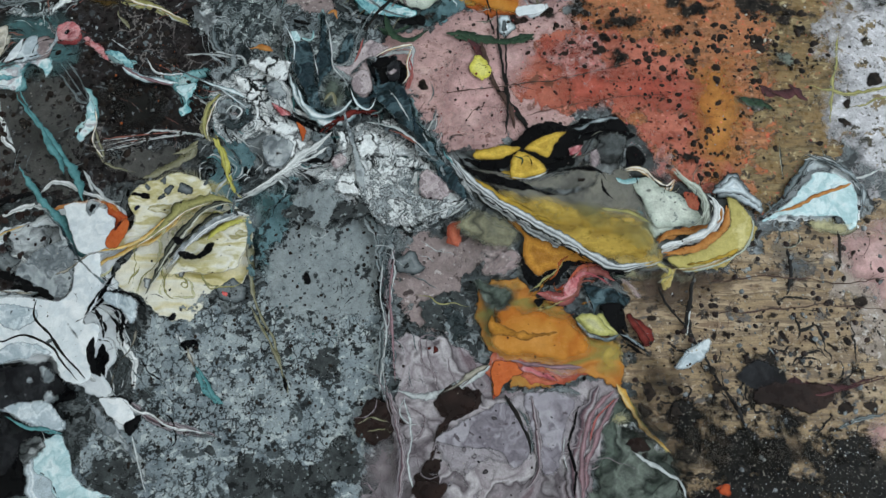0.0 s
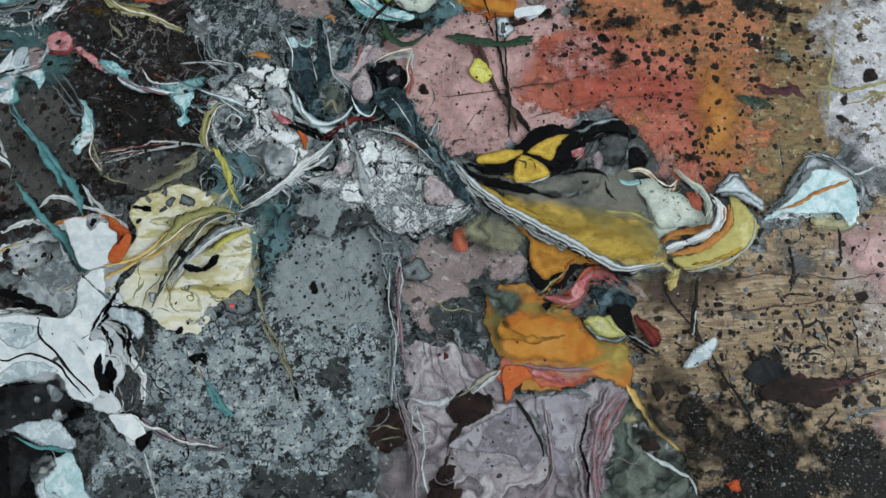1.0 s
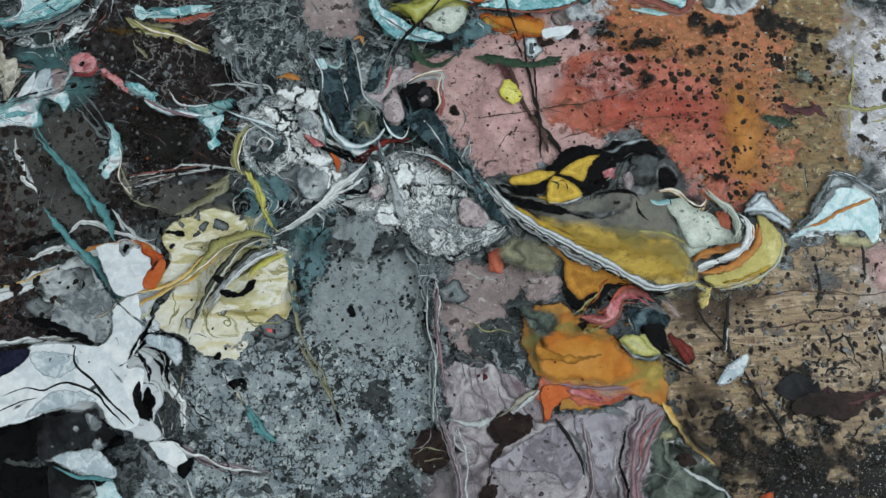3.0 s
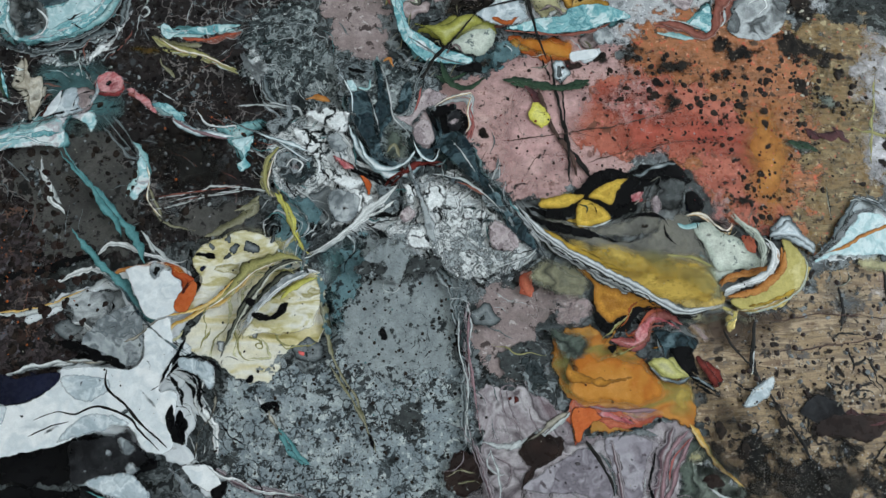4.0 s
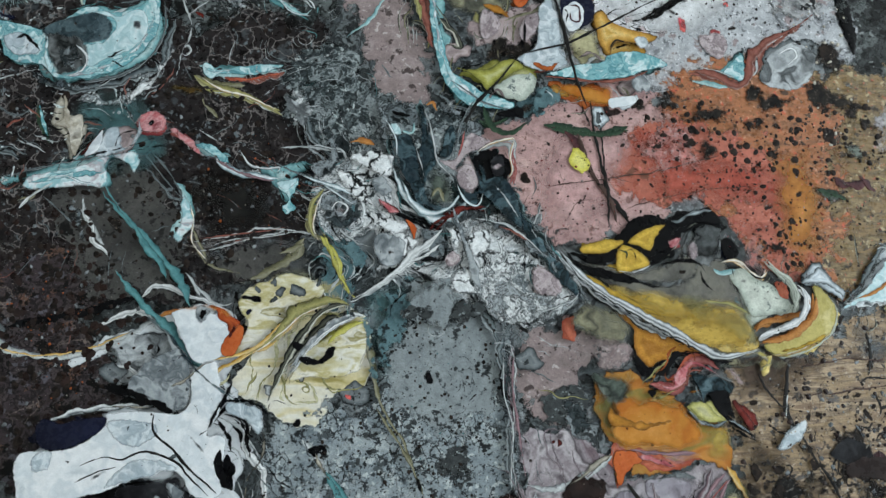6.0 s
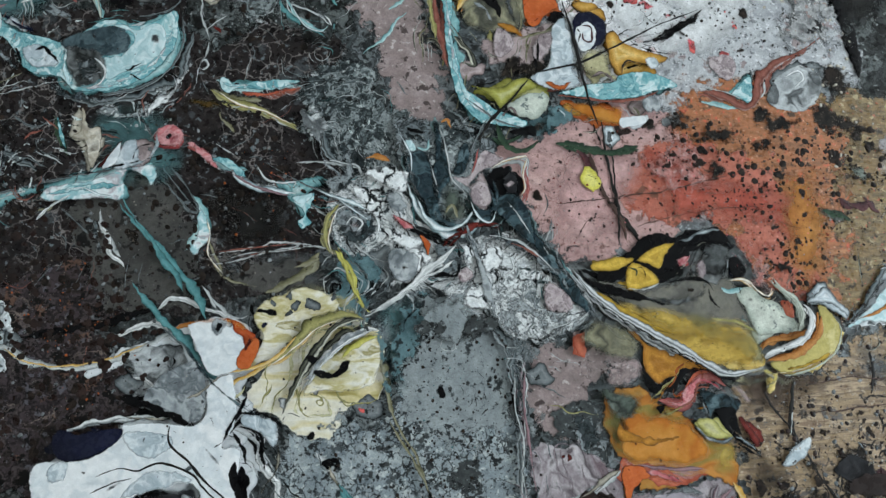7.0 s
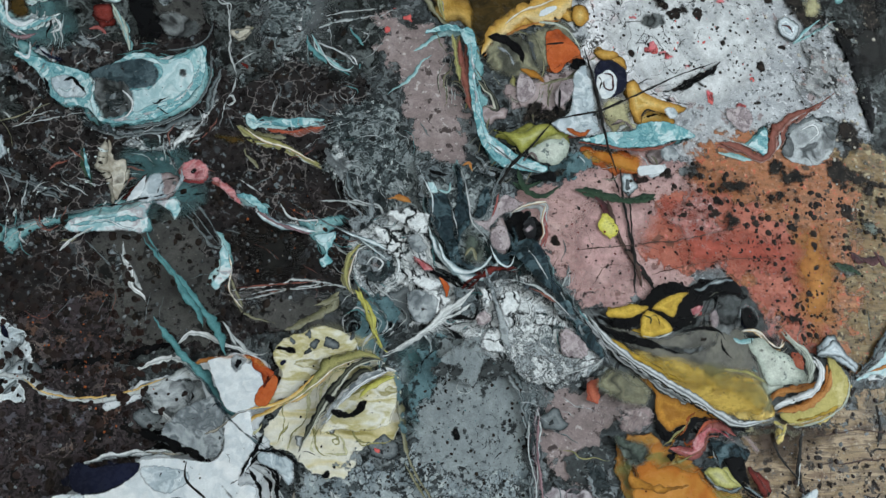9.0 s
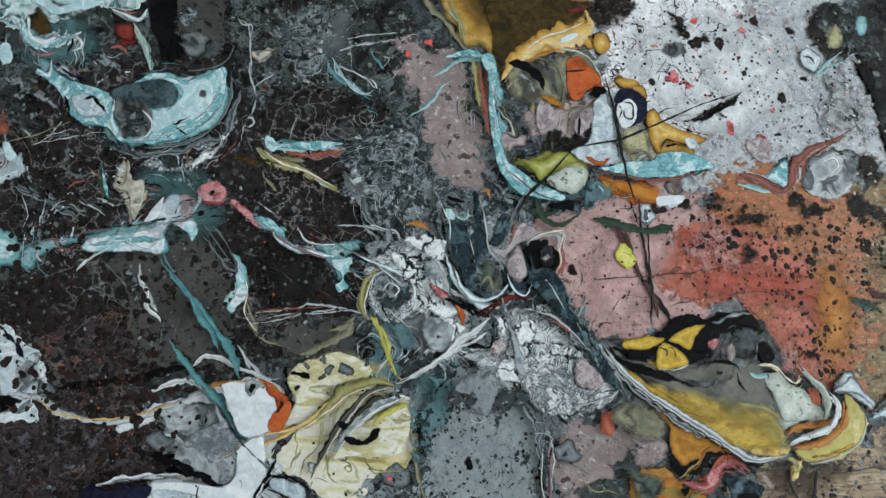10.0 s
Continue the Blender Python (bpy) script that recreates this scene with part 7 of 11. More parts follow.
streak(wet_black, [(42.5, 379.5, 2.1), (62, 385, 5.2), (81.5, 397.5, 6.9), (92, 406.5, 2.6)], n=0.8)
streak(wet_black, [(19, 371.5, 1.3), (52, 381, 2.1), (86.5, 395, 1.7)], n=0.5)
streak(wet_black, [(193, 441.5, 4.3), (206.5, 421.5, 9.5), (215.5, 387, 11), (218.5, 348, 6.9)], n=0.8)
for x, y, r in ((34.5, 417.5, 5.2), (47, 409.5, 3.9), (55, 468.5, 3), (96, 462, 3), (82, 375, 3.9), (108.5, 363, 4.7),):
    blot(rose_spot, x, y, r, random.uniform(0.65, 1.0), random.uniform(0, 3), n=0.5)

# stray marks between the pours
streak(wet_black, [(-453.5, 311, 1.3), (-428, 299.5, 1.7), (-399, 290.5, 1.3)], n=0.5)
streak(grey_thread, [(-467.5, 297.5, 2.6), (-451, 292, 3.9), (-430, 284.5, 3.4), (-409.5, 277, 1.7)], n=0.8)
streak(grey_thread, [(-438, 316.5, 1.7), (-421, 308.5, 2.6), (-405.5, 314, 1.7)], n=0.8)
streak(russet_band, [(-428.5, 297.5, 1.7), (-422.5, 302, 3), (-414.5, 305.5, 1.7)], n=0.6)
streak(white_thread, [(-455.5, 239.5, 1.3), (-442, 252.5, 1.7), (-423, 259.5, 1.7)], n=0.8)
streak(white_thread, [(-388.5, 346, 1.3), (-420.5, 339.5, 1.3), (-456, 331, 1.3)], n=0.8)
streak(white_thread, [(-428, 366, 0.86), (-441.5, 342.5, 1.3), (-455.5, 328.5, 0.86)], n=0.8)
streak(olive_thread, [(-417, 243, 1.7), (-406, 247.5, 3.4), (-402.5, 254, 1.7)], n=0.6)
pool(bone, [(-306, 413.5), (-295.5, 418), (-285, 417.5), (-290.5, 408.5), (-301.5, 409)], n=0.8)
streak(marble_fine, [(-262.5, 448.5, 2.6), (-250.5, 434.5, 6), (-253.5, 410, 4.3)], n=1)
streak(marble_fine, [(-277.5, 404, 2.6), (-266, 395, 5.2), (-252.5, 391.5, 3.4)], n=1)
streak(white_thread, [(-240.5, 413.5, 1.3), (-233.5, 399.5, 2.1), (-217.5, 389, 1.7)], n=0.8)
streak(teal_line, [(-212.5, 423, 1.3), (-206, 413.5, 2.6), (-200.5, 406.5, 1.7)], n=0.6)
streak(pinkish_grey, [(-195.5, 395, 4.3), (-182, 386.5, 7.7), (-185.5, 367.5, 4.3)], n=1)
streak(dark_mix, [(-148, 467, 4.3), (-134, 453, 6.9), (-124.5, 439, 3.4)], n=1)
streak(white_thread, [(-152.5, 461.5, 1.7), (-140.5, 450, 3.4), (-138, 438, 1.7)], n=0.6)
streak(marble_dark, [(-161.5, 291, 3.4), (-148, 278.5, 6.9), (-152, 261, 4.3)], n=1)
streak(marble_dark, [(-51.5, 319.5, 3.4), (-74, 300, 6.9), (-96, 290, 5.2), (-109, 271.5, 3.4)], n=1)
streak(bottle_green, [(-60.5, 300.5, 2.1), (-74, 292, 4.3), (-85, 298.5, 3.4)], n=0.5)
streak(grey_thread, [(-114, 320.5, 2.6), (-100.5, 310, 3.9), (-82.5, 306.5, 3)], n=0.6)
pool(soft_black, [(-62.5, 308.5), (-47, 312.5), (-42.5, 306), (-56, 301.5)], n=1)
streak(wet_black, [(-124, 250, 1.7), (-100.5, 303, 2.1), (-74, 332, 2.1), (-48.5, 349.5, 1.3)], n=0.4)
streak(wet_black, [(-118.5, 329.5, 1.3), (-100.5, 337.5, 1.7), (-73.5, 347, 1.7)], n=0.4)
streak(wet_black, [(-374.5, 268.5, 1.6), (-349, 275.5, 1.6), (-327.5, 280.5, 1.6), (-303.5, 284, 1.2)], n=0.4)
streak(grey_thread, [(-329.5, 278.5, 1.2), (-310, 252.5, 1.6), (-299.5, 240.5, 1.2)], n=0.5)
streak(white_thread, [(-282, 204.5, 0.78), (-253, 211, 1.2), (-223.5, 215, 1.2), (-198, 212.5, 1.2)], n=0.6)
streak(russet_band, [(-278, 207.5, 0.78), (-248.5, 211.5, 1.2), (-223.5, 212.5, 0.78)], n=0.6)
streak(olive_thread, [(-295, 222.5, 1.6), (-289.5, 204.5, 1.9), (-278.5, 192.5, 2.3), (-258.5, 186.5, 1.9)], n=0.6)
streak(olive_thread, [(-207, 239.5, 1.9), (-209.5, 223.5, 3.9), (-202.5, 208, 3.5)], n=0.5)
pool(white_rough, [(231.5, 270.5), (251, 274.5), (260.5, 252.5), (240.5, 248.5)], n=3)
pool(bottle_grey, [(200.5, 273.5), (212.5, 275.5), (217.5, 266.5), (205.5, 263)], n=1)
streak(plum, [(188.5, 249, 1.9), (193.5, 242.5, 4.7), (201, 239.5, 2.3)], n=0.6)
streak(plum, [(208, 249, 2.3), (215, 242.5, 5.4), (220, 236, 2.3)], n=0.6)
for x, y, r in ((155.5, 47, 1.2), (165.5, 41.5, 1.6), (172, 36.5, 1.6), (138, 54, 1.6), (146.5, 48.5, 1.2),):
    blot(bone, x, y, r, random.uniform(0.65, 1.0), random.uniform(0, 3), n=0.4)
pool(gl_pink, [(236.5, 19.5), (257.5, 23.5), (254.5, -0.5), (237.5, -1)], n=2, h=0.03)

# ---- fine spatter and threads, scattered field by field ----
def level(x, y):
    i, j = min(NX - 1, max(0, int((x - WEST) / CELL))), min(NY - 1, max(0, int((y - SOUTH) / CELL)))
    return LEVEL[j, i]


def spatter(mat, areas, share, label, low=0.35, high=1.6):
    """Fine drops over round areas (x, y, radius), share to the square centimetre, as one joined sheet of drops."""
    verts, faces, edge = [], [], []
    for cx, cy, rad in areas:
        for _ in range(int(math.pi * rad * rad / 100 * share)):
            a, d = random.uniform(0, 2 * math.pi), rad * math.sqrt(random.random()) * random.uniform(0.75, 1.1)
            x, y = cx + d * math.cos(a), cy + d * math.sin(a)
            r = low + (high - low) * random.random() ** 3.2
            z, k, sq, tw = level(x, y) + 0.02, len(verts), random.uniform(0.55, 1.0), random.uniform(0, 3)
            verts.append((x, y, z + min(0.25, r * 0.3)))
            edge.append(r + 1.5)
            m = 9
            for ring, up in ((0.7, min(0.2, r * 0.24)), (1.0, -0.05)):
                for i in range(m):
                    b = 2 * math.pi * i / m
                    q = r * ring * (1 + 0.25 * noise.noise(Vector((x * 3 + math.cos(b), y * 3 + math.sin(b), 4))))
                    u, w = q * math.cos(b), q * sq * math.sin(b)
                    verts.append((x + u * math.cos(tw) - w * math.sin(tw), y + u * math.sin(tw) + w * math.cos(tw), z + up))
                    edge.append(r * (1 - ring) + 1.5)
            for i in range(m):
                i2 = (i + 1) % m
                faces += [(k, k + 1 + i, k + 1 + i2), (k + 1 + i, k + 1 + m + i, k + 1 + m + i2, k + 1 + i2)]
    return part("paint_spatter", verts, faces, mat, label, (("edge", edge), ("across", edge)), "stuff")


def threads(mat, areas, count, label, low=6, high=30, wide=0.9, wander=0.8, swirl=60.0):
    """Fine threads of paint over round areas, drawn along by the eddies, joined."""
    verts, faces, edge, across = [], [], [], []
    for cx, cy, rad in areas:
        for _ in range(count):
            a, d = random.uniform(0, 2 * math.pi), rad * math.sqrt(random.random())
            x, y, flip = cx + d * math.cos(a), cy + d * math.sin(a), random.choice((-1, 1))
            steps, w0, seed, lift = int(random.uniform(low, high) / 0.7), wide * random.uniform(0.35, 1.3), random.uniform(0, 99), random.uniform(0.0, 0.07)
            for s in range(steps + 1):
                v = eddy(x, y, swirl, 3.3) + eddy(x, y, swirl * 0.35, 8.1) * 0.22
                way = math.atan2(v.y, v.x) + (math.pi if flip < 0 else 0) + wander * (0.9 * noise.noise(Vector((s * 0.12, seed, 0))) + 0.5 * noise.noise(Vector((s * 0.5, seed, 7))))
                x, y = x + 0.7 * math.cos(way), y + 0.7 * math.sin(way)
                w = max(0.1, w0 * (0.15 + math.sin(math.pi * s / steps)) * (1 + 0.9 * noise.noise(Vector((s * 0.3, seed, 3)))) / 2)
                z = level(x, y) + 0.02 + lift
                k = len(verts)
                for u, up in ((-1, -0.04), (0, 0.06), (1, -0.04)):
                    verts.append((x - math.sin(way) * w * u, y + math.cos(way) * w * u, z + up))
                    edge.append(w * (1 - abs(u)) + 0.5)
                    across.append(u * 0.5 + 0.5)
                if s:
                    faces += [(k - 3, k - 2, k + 1, k), (k - 2, k - 1, k + 2, k + 1)]
    return part("paint_threads", verts, faces, mat, label, (("edge", edge), ("across", across)), "stuff")


spatter(drop_black, ((11, 256, 58), (84, 268, 50), (138, 241, 54), (178, 202, 50), (128, 194, 31), (211, 261, 42),), 1.6, "fine black spatter on the pink and orange paint")
spatter(drop_black, ((177, 98, 58), (233, 114, 50), (138, 68, 46), (219, 54, 42),), 0.7, "fine black spatter on the brown paint")
spatter(drop_black, ((-121, 121, 50), (-171, 47, 58), (-116, 29, 46), (-213, 5, 46), (-88, 82, 31),), 2.2, "fine dark spatter on the blue-grey paint")
spatter(drop_black, ((16, 433, 51), (88, 428, 60), (143, 377, 51), (179, 455, 47),), 2.2, "fine black spatter on the silvery paint")
spatter(soft_black, ((135, 14, 46), (193, 5, 54), (237, 26, 38),), 2.0, "black blotches among the glitter", high=5)
spatter(grey_shadow, ((-121, 117, 46), (-171, 47, 58), (-115, 14, 46), (-212, -1, 46),), 0.7, "charcoal stains on the blue-grey paint", low=0.8, high=4.5)
spatter(white_thread, ((-345, 326, 25), (-254, 424, 38), (-213, 310, 25), (-169, 281, 25),), 2.0, "fine pale flecks on the dark paint")
# the glitter's glints are painted as white drops
spatter(white, ((204, 12, 50), (151, -2, 38), (233, -7, 31),), 2.5, "tiny white drops painted for the glints of glitter on the black paint", low=0.15, high=0.5)
spatter(red_spot, ((63, 427, 64),), 0.25, "small coral red flecks", high=1.2)
spatter(wet_black, ((-215, 133, 42), (-294, 81, 34), (32, 71, 38), (-4, 9, 34),), 0.35, "scattered small black drops")
threads(grey_thread, ((-281, 307, 68), (-255, 226, 64), (-389, 237, 68), (-417, 313, 60), (-253, 414, 55),), 10, "fine grey threads on the black paint", wide=0.68)
threads(white_thread, ((-249, 345, 25), (-218, 403, 38), (-186, 281, 30), (-333, 331, 25), (-439, 392, 38),), 10, "fine pale threads on the dark paint", wide=0.52)
threads(russet_band, ((-280, 294, 51), (-243, 243, 38), (-394, 149, 51),), 5, "fine reddish threads on the black paint", wide=0.45)
threads(teal_line, ((-226, 388, 30), (-161, 291, 30), (-432, 269, 34), (-364, 393, 34),), 5, "fine teal threads", wide=0.6)
threads(crack, ((6, 423, 38), (45, 456, 34), (28, 370, 30),), 10, "fine black cracks in the silvery paint", wide=0.45)
threads(wet_black, ((-116, 202, 47), (-74, 178, 38), (-159, 230, 34), (-100, 249, 30),), 14, "fine black threads in the white swirl", wide=0.68)
threads(white_thread, ((-143, 283, 34), (-99, 165, 34), (-65, 133, 34), (-184, 212, 30),), 7, "fine white threads round the swirl", wide=0.6)
threads(wet_black, ((-268, 73, 34), (-299, 117, 31), (-318, 76, 23),), 3, "fine black threads in the white pour", high=26, wide=0.6)
threads(grey_thread, ((-261, 19, 42), (-216, 35, 34), (-65, 67, 23),), 4, "fine grey threads beside the white pour", high=22, wide=0.75)
threads(scratch, ((178, 106, 62), (229, 84, 46), (-21, 230, 42), (111, 237, 54),), 10, "fine brown scratches", wide=0.38)
threads(crack, ((-178, 35, 58), (-111, 82, 42), (-227, -8, 42),), 17, "fine cracks in the blue-grey paint", high=12, wide=0.45)
threads(grey_thread, ((-176, 242, 30), (-142, 201, 30), (-99, 190, 34), (-57, 179, 34), (-187, 187, 21),), 7, "grey marbling in the white swirl", wide=1.35)
threads(wet_black, ((-176, 242, 30), (-142, 201, 30), (-99, 190, 34), (-57, 179, 34), (-187, 187, 21),), 16, "black marbling in the white swirl", wide=1.12)
threads(white_thread, ((-176, 242, 30), (-142, 201, 30), (-99, 190, 34), (-57, 179, 34), (-187, 187, 21),), 18, "white marbling in the swirl", wide=1.2)
threads(teal_line, ((-176, 242, 30), (-142, 201, 30), (-99, 190, 34), (-57, 179, 34), (-187, 187, 21), (-126, 275, 25), (-219, 249, 21),), 4, "teal marbling round the swirl", wide=0.98)
threads(teal_dark, ((-179, 326, 34), (-52, 217, 21),), 7, "dark teal marbling", wide=1.65)
threads(white_thread, ((-179, 326, 34), (-52, 217, 21),), 6, "pale marbling among the dark teal", wide=0.9)
threads(grey_thread, ((-179, 326, 34), (-52, 217, 21),), 7, "grey marbling among the dark teal", wide=1.35)
threads(teal_pale, ((-459, 419, 38), (-424, 370, 25), (-453, 311, 30), (-383, 297, 25), (-432, 269, 25), (-337, 330, 25),), 10, "pale teal marbling", wide=1.8)
threads(wet_black, ((-459, 419, 38), (-424, 370, 25), (-453, 311, 30), (-383, 297, 25), (-432, 269, 25), (-337, 330, 25), (-361, 365, 30),), 7, "black marbling in the turquoise pours", wide=1.35)
threads(white_thread, ((-459, 419, 38), (-424, 370, 25), (-453, 311, 30), (-383, 297, 25), (-432, 269, 25), (-337, 330, 25),), 5, "white marbling in the turquoise pours", wide=1.12)
threads(russet_band, ((-459, 419, 38), (-424, 370, 25), (-453, 311, 30), (-383, 297, 25), (-432, 269, 25), (-337, 330, 25),), 3, "russet marbling", wide=1.05)
threads(dark_band, ((-73, 388, 34), (-27, 372, 34), (-87, 322, 25), (3, 336, 30), (-123, 390, 21),), 6, "dark marbling in the upper pours", wide=1.12)
threads(olive_thread, ((-73, 388, 34), (-27, 372, 34), (-87, 322, 25), (3, 336, 30), (-123, 390, 21),), 6, "olive marbling in the upper pours", wide=1.2)
threads(white_thread, ((-73, 388, 34), (-27, 372, 34), (-87, 322, 25), (3, 336, 30), (-123, 390, 21),), 5, "white marbling in the upper pours", wide=0.98)
threads(wet_black, ((-302, 113, 31), (-271, 65, 31), (-242, 20, 27), (-313, 49, 27), (-306, 4, 27),), 5, "black marbling in the white pour", wide=1.2, high=40)
threads(white_thread, ((-302, 113, 31), (-271, 65, 31), (-242, 20, 27), (-313, 49, 27), (-306, 4, 27),), 5, "white marbling in the pour", wide=1.35, high=40)
threads(grey_thread, ((-302, 113, 31), (-271, 65, 31), (-242, 20, 27), (-313, 49, 27), (-306, 4, 27), (-66, 113, 19), (-72, 52, 15),), 4, "grey marbling beside the white pour", wide=1.2, high=40)
threads(mauve_pale, ((-34, 44, 31), (-40, -19, 31), (31, 2, 27), (2, -25, 31),), 8, "pale marbling in the mauve pour", wide=1.8, high=50, swirl=40.0)
threads(stripes, ((-34, 44, 31), (-47, -19, 31), (45, -4, 23), (-56, 22, 23),), 7, "dark marbling in the mauve pour", wide=1.2, high=50, swirl=40.0)
threads(dark_band, ((73, 190, 27), (111, 169, 23), (141, 161, 19), (11, 191, 19), (201, 165, 23),), 5, "dark marbling on the wing", wide=1.12)
threads(ice_bands, ((73, 190, 27), (111, 169, 23), (141, 161, 19), (11, 191, 19), (201, 165, 23), (227, 165, 19),), 5, "pale marbling on the wing", wide=1.12)
threads(olive_band, ((-211, 133, 34), (-246, 117, 23), (10, 82, 27),), 6, "olive marbling in the cream pour", wide=1.2, high=45, swirl=40.0)
threads(cream_pale, ((-211, 133, 34), (-246, 117, 23),), 7, "pale marbling in the cream pour", wide=1.65, high=45, swirl=40.0)
threads(orange_deep, ((32, 67, 34),), 5, "ochre marbling in the orange pool", wide=1.65, high=45, swirl=40.0)
threads(rust, ((32, 67, 34), (48, 98, 15),), 4, "rust marbling in the orange pool", wide=1.35, high=45, swirl=40.0)
spatter(gold_rim, ((64, 135, 15), (87, 133, 13), (94, 129, 9), (146, 123, 11), (166, 141, 9), (115, 108, 3),), 7.0, "tiny bubbles in the metallic gold paint", low=0.3, high=0.9)
spatter(drop_black, ((-412, 204, 68), (-328, 223, 64), (-259, 234, 55), (-394, 119, 64), (-281, 302, 55), (-440, 333, 55), (-254, 419, 60), (-446, 260, 42),), 1.4, "black blotches on the dark paint", high=3.6)
spatter(grey_pool, ((-412, 204, 68), (-328, 223, 64), (-259, 234, 55), (-394, 119, 64), (-281, 302, 55), (-440, 333, 55), (-254, 419, 60), (-446, 260, 42),), 0.9, "dull grey flecks on the dark paint", high=2.2)
spatter(bone, ((-412, 204, 68), (-328, 223, 64), (-259, 234, 55), (-394, 119, 64), (-281, 302, 55), (-440, 333, 55), (-254, 419, 60), (-446, 260, 42),), 0.7, "tiny pale flecks on the dark paint", low=0.12, high=0.5)
spatter(chocolate, ((-394, 119, 73), (-411, 196, 64), (-355, 142, 42),), 1.6, "brown-black blotches", high=4.0)
spatter(rust, ((-378, 142, 51), (-402, 188, 51), (-260, 247, 51),), 0.5, "small rusty flecks", low=0.2, high=1.2)
spatter(blush_rim, ((11, 256, 58), (84, 268, 50), (138, 241, 54), (178, 202, 46),), 0.8, "pale pink flecks", low=0.2, high=1.1)
spatter(dark_red, ((11, 256, 58), (84, 268, 50), (138, 241, 54), (178, 202, 46),), 0.8, "dark red flecks", low=0.2, high=1.2)
spatter(drop_black, ((52, 292, 31), (97, 286, 31), (137, 285, 31), (123, 250, 27), (213, 284, 34), (140, 198, 23), (184, 275, 31),), 2.2, "black spatter round the larger blots", high=3.2)
spatter(bone, ((177, 98, 62), (233, 114, 50), (138, 61, 50), (219, 54, 46),), 1.0, "pale flecks on the brown paint", low=0.15, high=1.0)
spatter(chocolate, ((177, 98, 62), (233, 114, 50), (138, 61, 50), (219, 54, 46),), 1.0, "dark brown flecks", low=0.3, high=2.6)
spatter(grey_pool, ((177, 98, 62), (233, 114, 50), (138, 61, 50), (219, 54, 46), (193, 5, 54),), 0.6, "grey flecks on the brown paint", low=0.3, high=2.4)
spatter(white_thread, ((-121, 121, 54), (-171, 47, 58), (-116, 21, 46), (-212, -1, 46),), 1.6, "pale grains on the blue-grey paint", low=0.2, high=1.2)
spatter(teal_line, ((-154, 137, 31), (-105, 113, 34), (-126, 66, 34),), 0.4, "small teal grains", low=0.2, high=1.0)
spatter(chocolate, ((-4, 9, 42), (-41, 52, 31), (-27, 117, 31),), 0.6, "dark flecks on the mauve and pink-grey paint", low=0.2, high=1.2)
spatter(bone, ((-4, 9, 42), (-41, 52, 31), (29, 71, 34), (-210, 129, 34),), 0.4, "tiny pale bubbles", low=0.15, high=0.6)
spatter(grey_pool, ((88, 439, 64), (143, 382, 51), (65, 457, 51),), 1.2, "grey flecks on the silvery paint", low=0.2, high=1.8)
spatter(bone, ((178, 445, 51), (190, 365, 38), (194, 299, 34),), 1.0, "pale flecks in the dark corner", low=0.2, high=2.0)
threads(crack, ((1, 427, 30), (41, 456, 34), (33, 395, 34), (79, 443, 34), (-7, 457, 21),), 9, "fine black cracks across the silvery paint", wide=0.8, wander=2.0, swirl=35.0)
threads(teal_dark, ((-138, 268, 19), (-114, 286, 23), (-70, 235, 15), (-44, 195, 15),), 16, "dark teal strands of the flower", wide=2.2, swirl=90.0)
threads(ice_bands, ((-128, 236, 15), (-103, 244, 11),), 6, "pale strands of the flower", wide=1.6, swirl=90.0)
threads(crack, ((186, 5, 50), (136, 32, 34), (220, 62, 34),), 16, "dark cracks in the brown paint", wide=1.1, wander=2.0)


# the dark flower that stands over the white swirl
pool(marble_dark, [(-160.5, 306), (-135.5, 315), (-98.5, 307), (-78.5, 290), (-88, 269.5), (-93.5, 247), (-107.5, 229), (-132.5, 229.5), (-150, 259)], n=1.5, h=0.2)
pool(blush_rim, [(-106.5, 268.5), (-93.5, 272.5), (-86, 254.5), (-92, 239), (-103.5, 249)], n=0.5, h=0.2)
pool(petal, [(-153.5, 283), (-144, 295), (-133, 281), (-125.5, 259.5), (-119.5, 239.5), (-111.5, 229), (-123, 225.5), (-134.5, 232.5), (-145, 254.5)], n=0.5, h=0.2)
pool(petal, [(-128, 318.5), (-121.5, 305), (-116.5, 277), (-117, 254), (-121, 247), (-126, 268), (-129.5, 296)], n=0.4, h=0.2)
pool(petal, [(-117.5, 277), (-108, 263), (-99, 245.5), (-87, 239), (-82.5, 246.5), (-86.5, 267), (-79.5, 253.5), (-74.5, 237.5), (-86.5, 229), (-101, 231.5), (-110, 244)], n=0.5, h=0.2)
streak(halo, [(-149.5, 263.5, 1.9), (-141.5, 240.5, 4.7), (-128, 226.5, 7), (-111, 221.5, 7), (-98.5, 231, 4.7), (-92, 242, 2.3)], n=0.3, h=0.2)
streak(olive_thread, [(-113.5, 267.5, 1.6), (-113.5, 249.5, 3.5), (-117, 236, 4.7), (-121, 239.5, 2.7)], n=0.3, h=0.2)
streak(white_thread, [(-129.5, 296, 0.78), (-130, 272.5, 1.2), (-124.5, 249.5, 1.2)], n=0.3, h=0.2)
streak(white_thread, [(-117.5, 281.5, 0.78), (-114, 263, 1.2), (-107.5, 247, 1.2)], n=0.3, h=0.2)
for x, y, r in ((-136.5, 271.5, 1.9),):
    blot(ring_white, x, y, r, random.uniform(0.65, 1.0), random.uniform(0, 3), n=0.2, h=0.2)
pool(wet_black, [(-93.5, 269), (-80.5, 266), (-71.5, 270.5), (-62, 264), (-64.5, 252), (-71.5, 246), (-81, 250), (-87, 259)], n=0.5, h=0.2)
pool(blush, [(-77, 262.5), (-71.5, 263), (-68.5, 257), (-75, 255)], n=0.3, h=0.3)
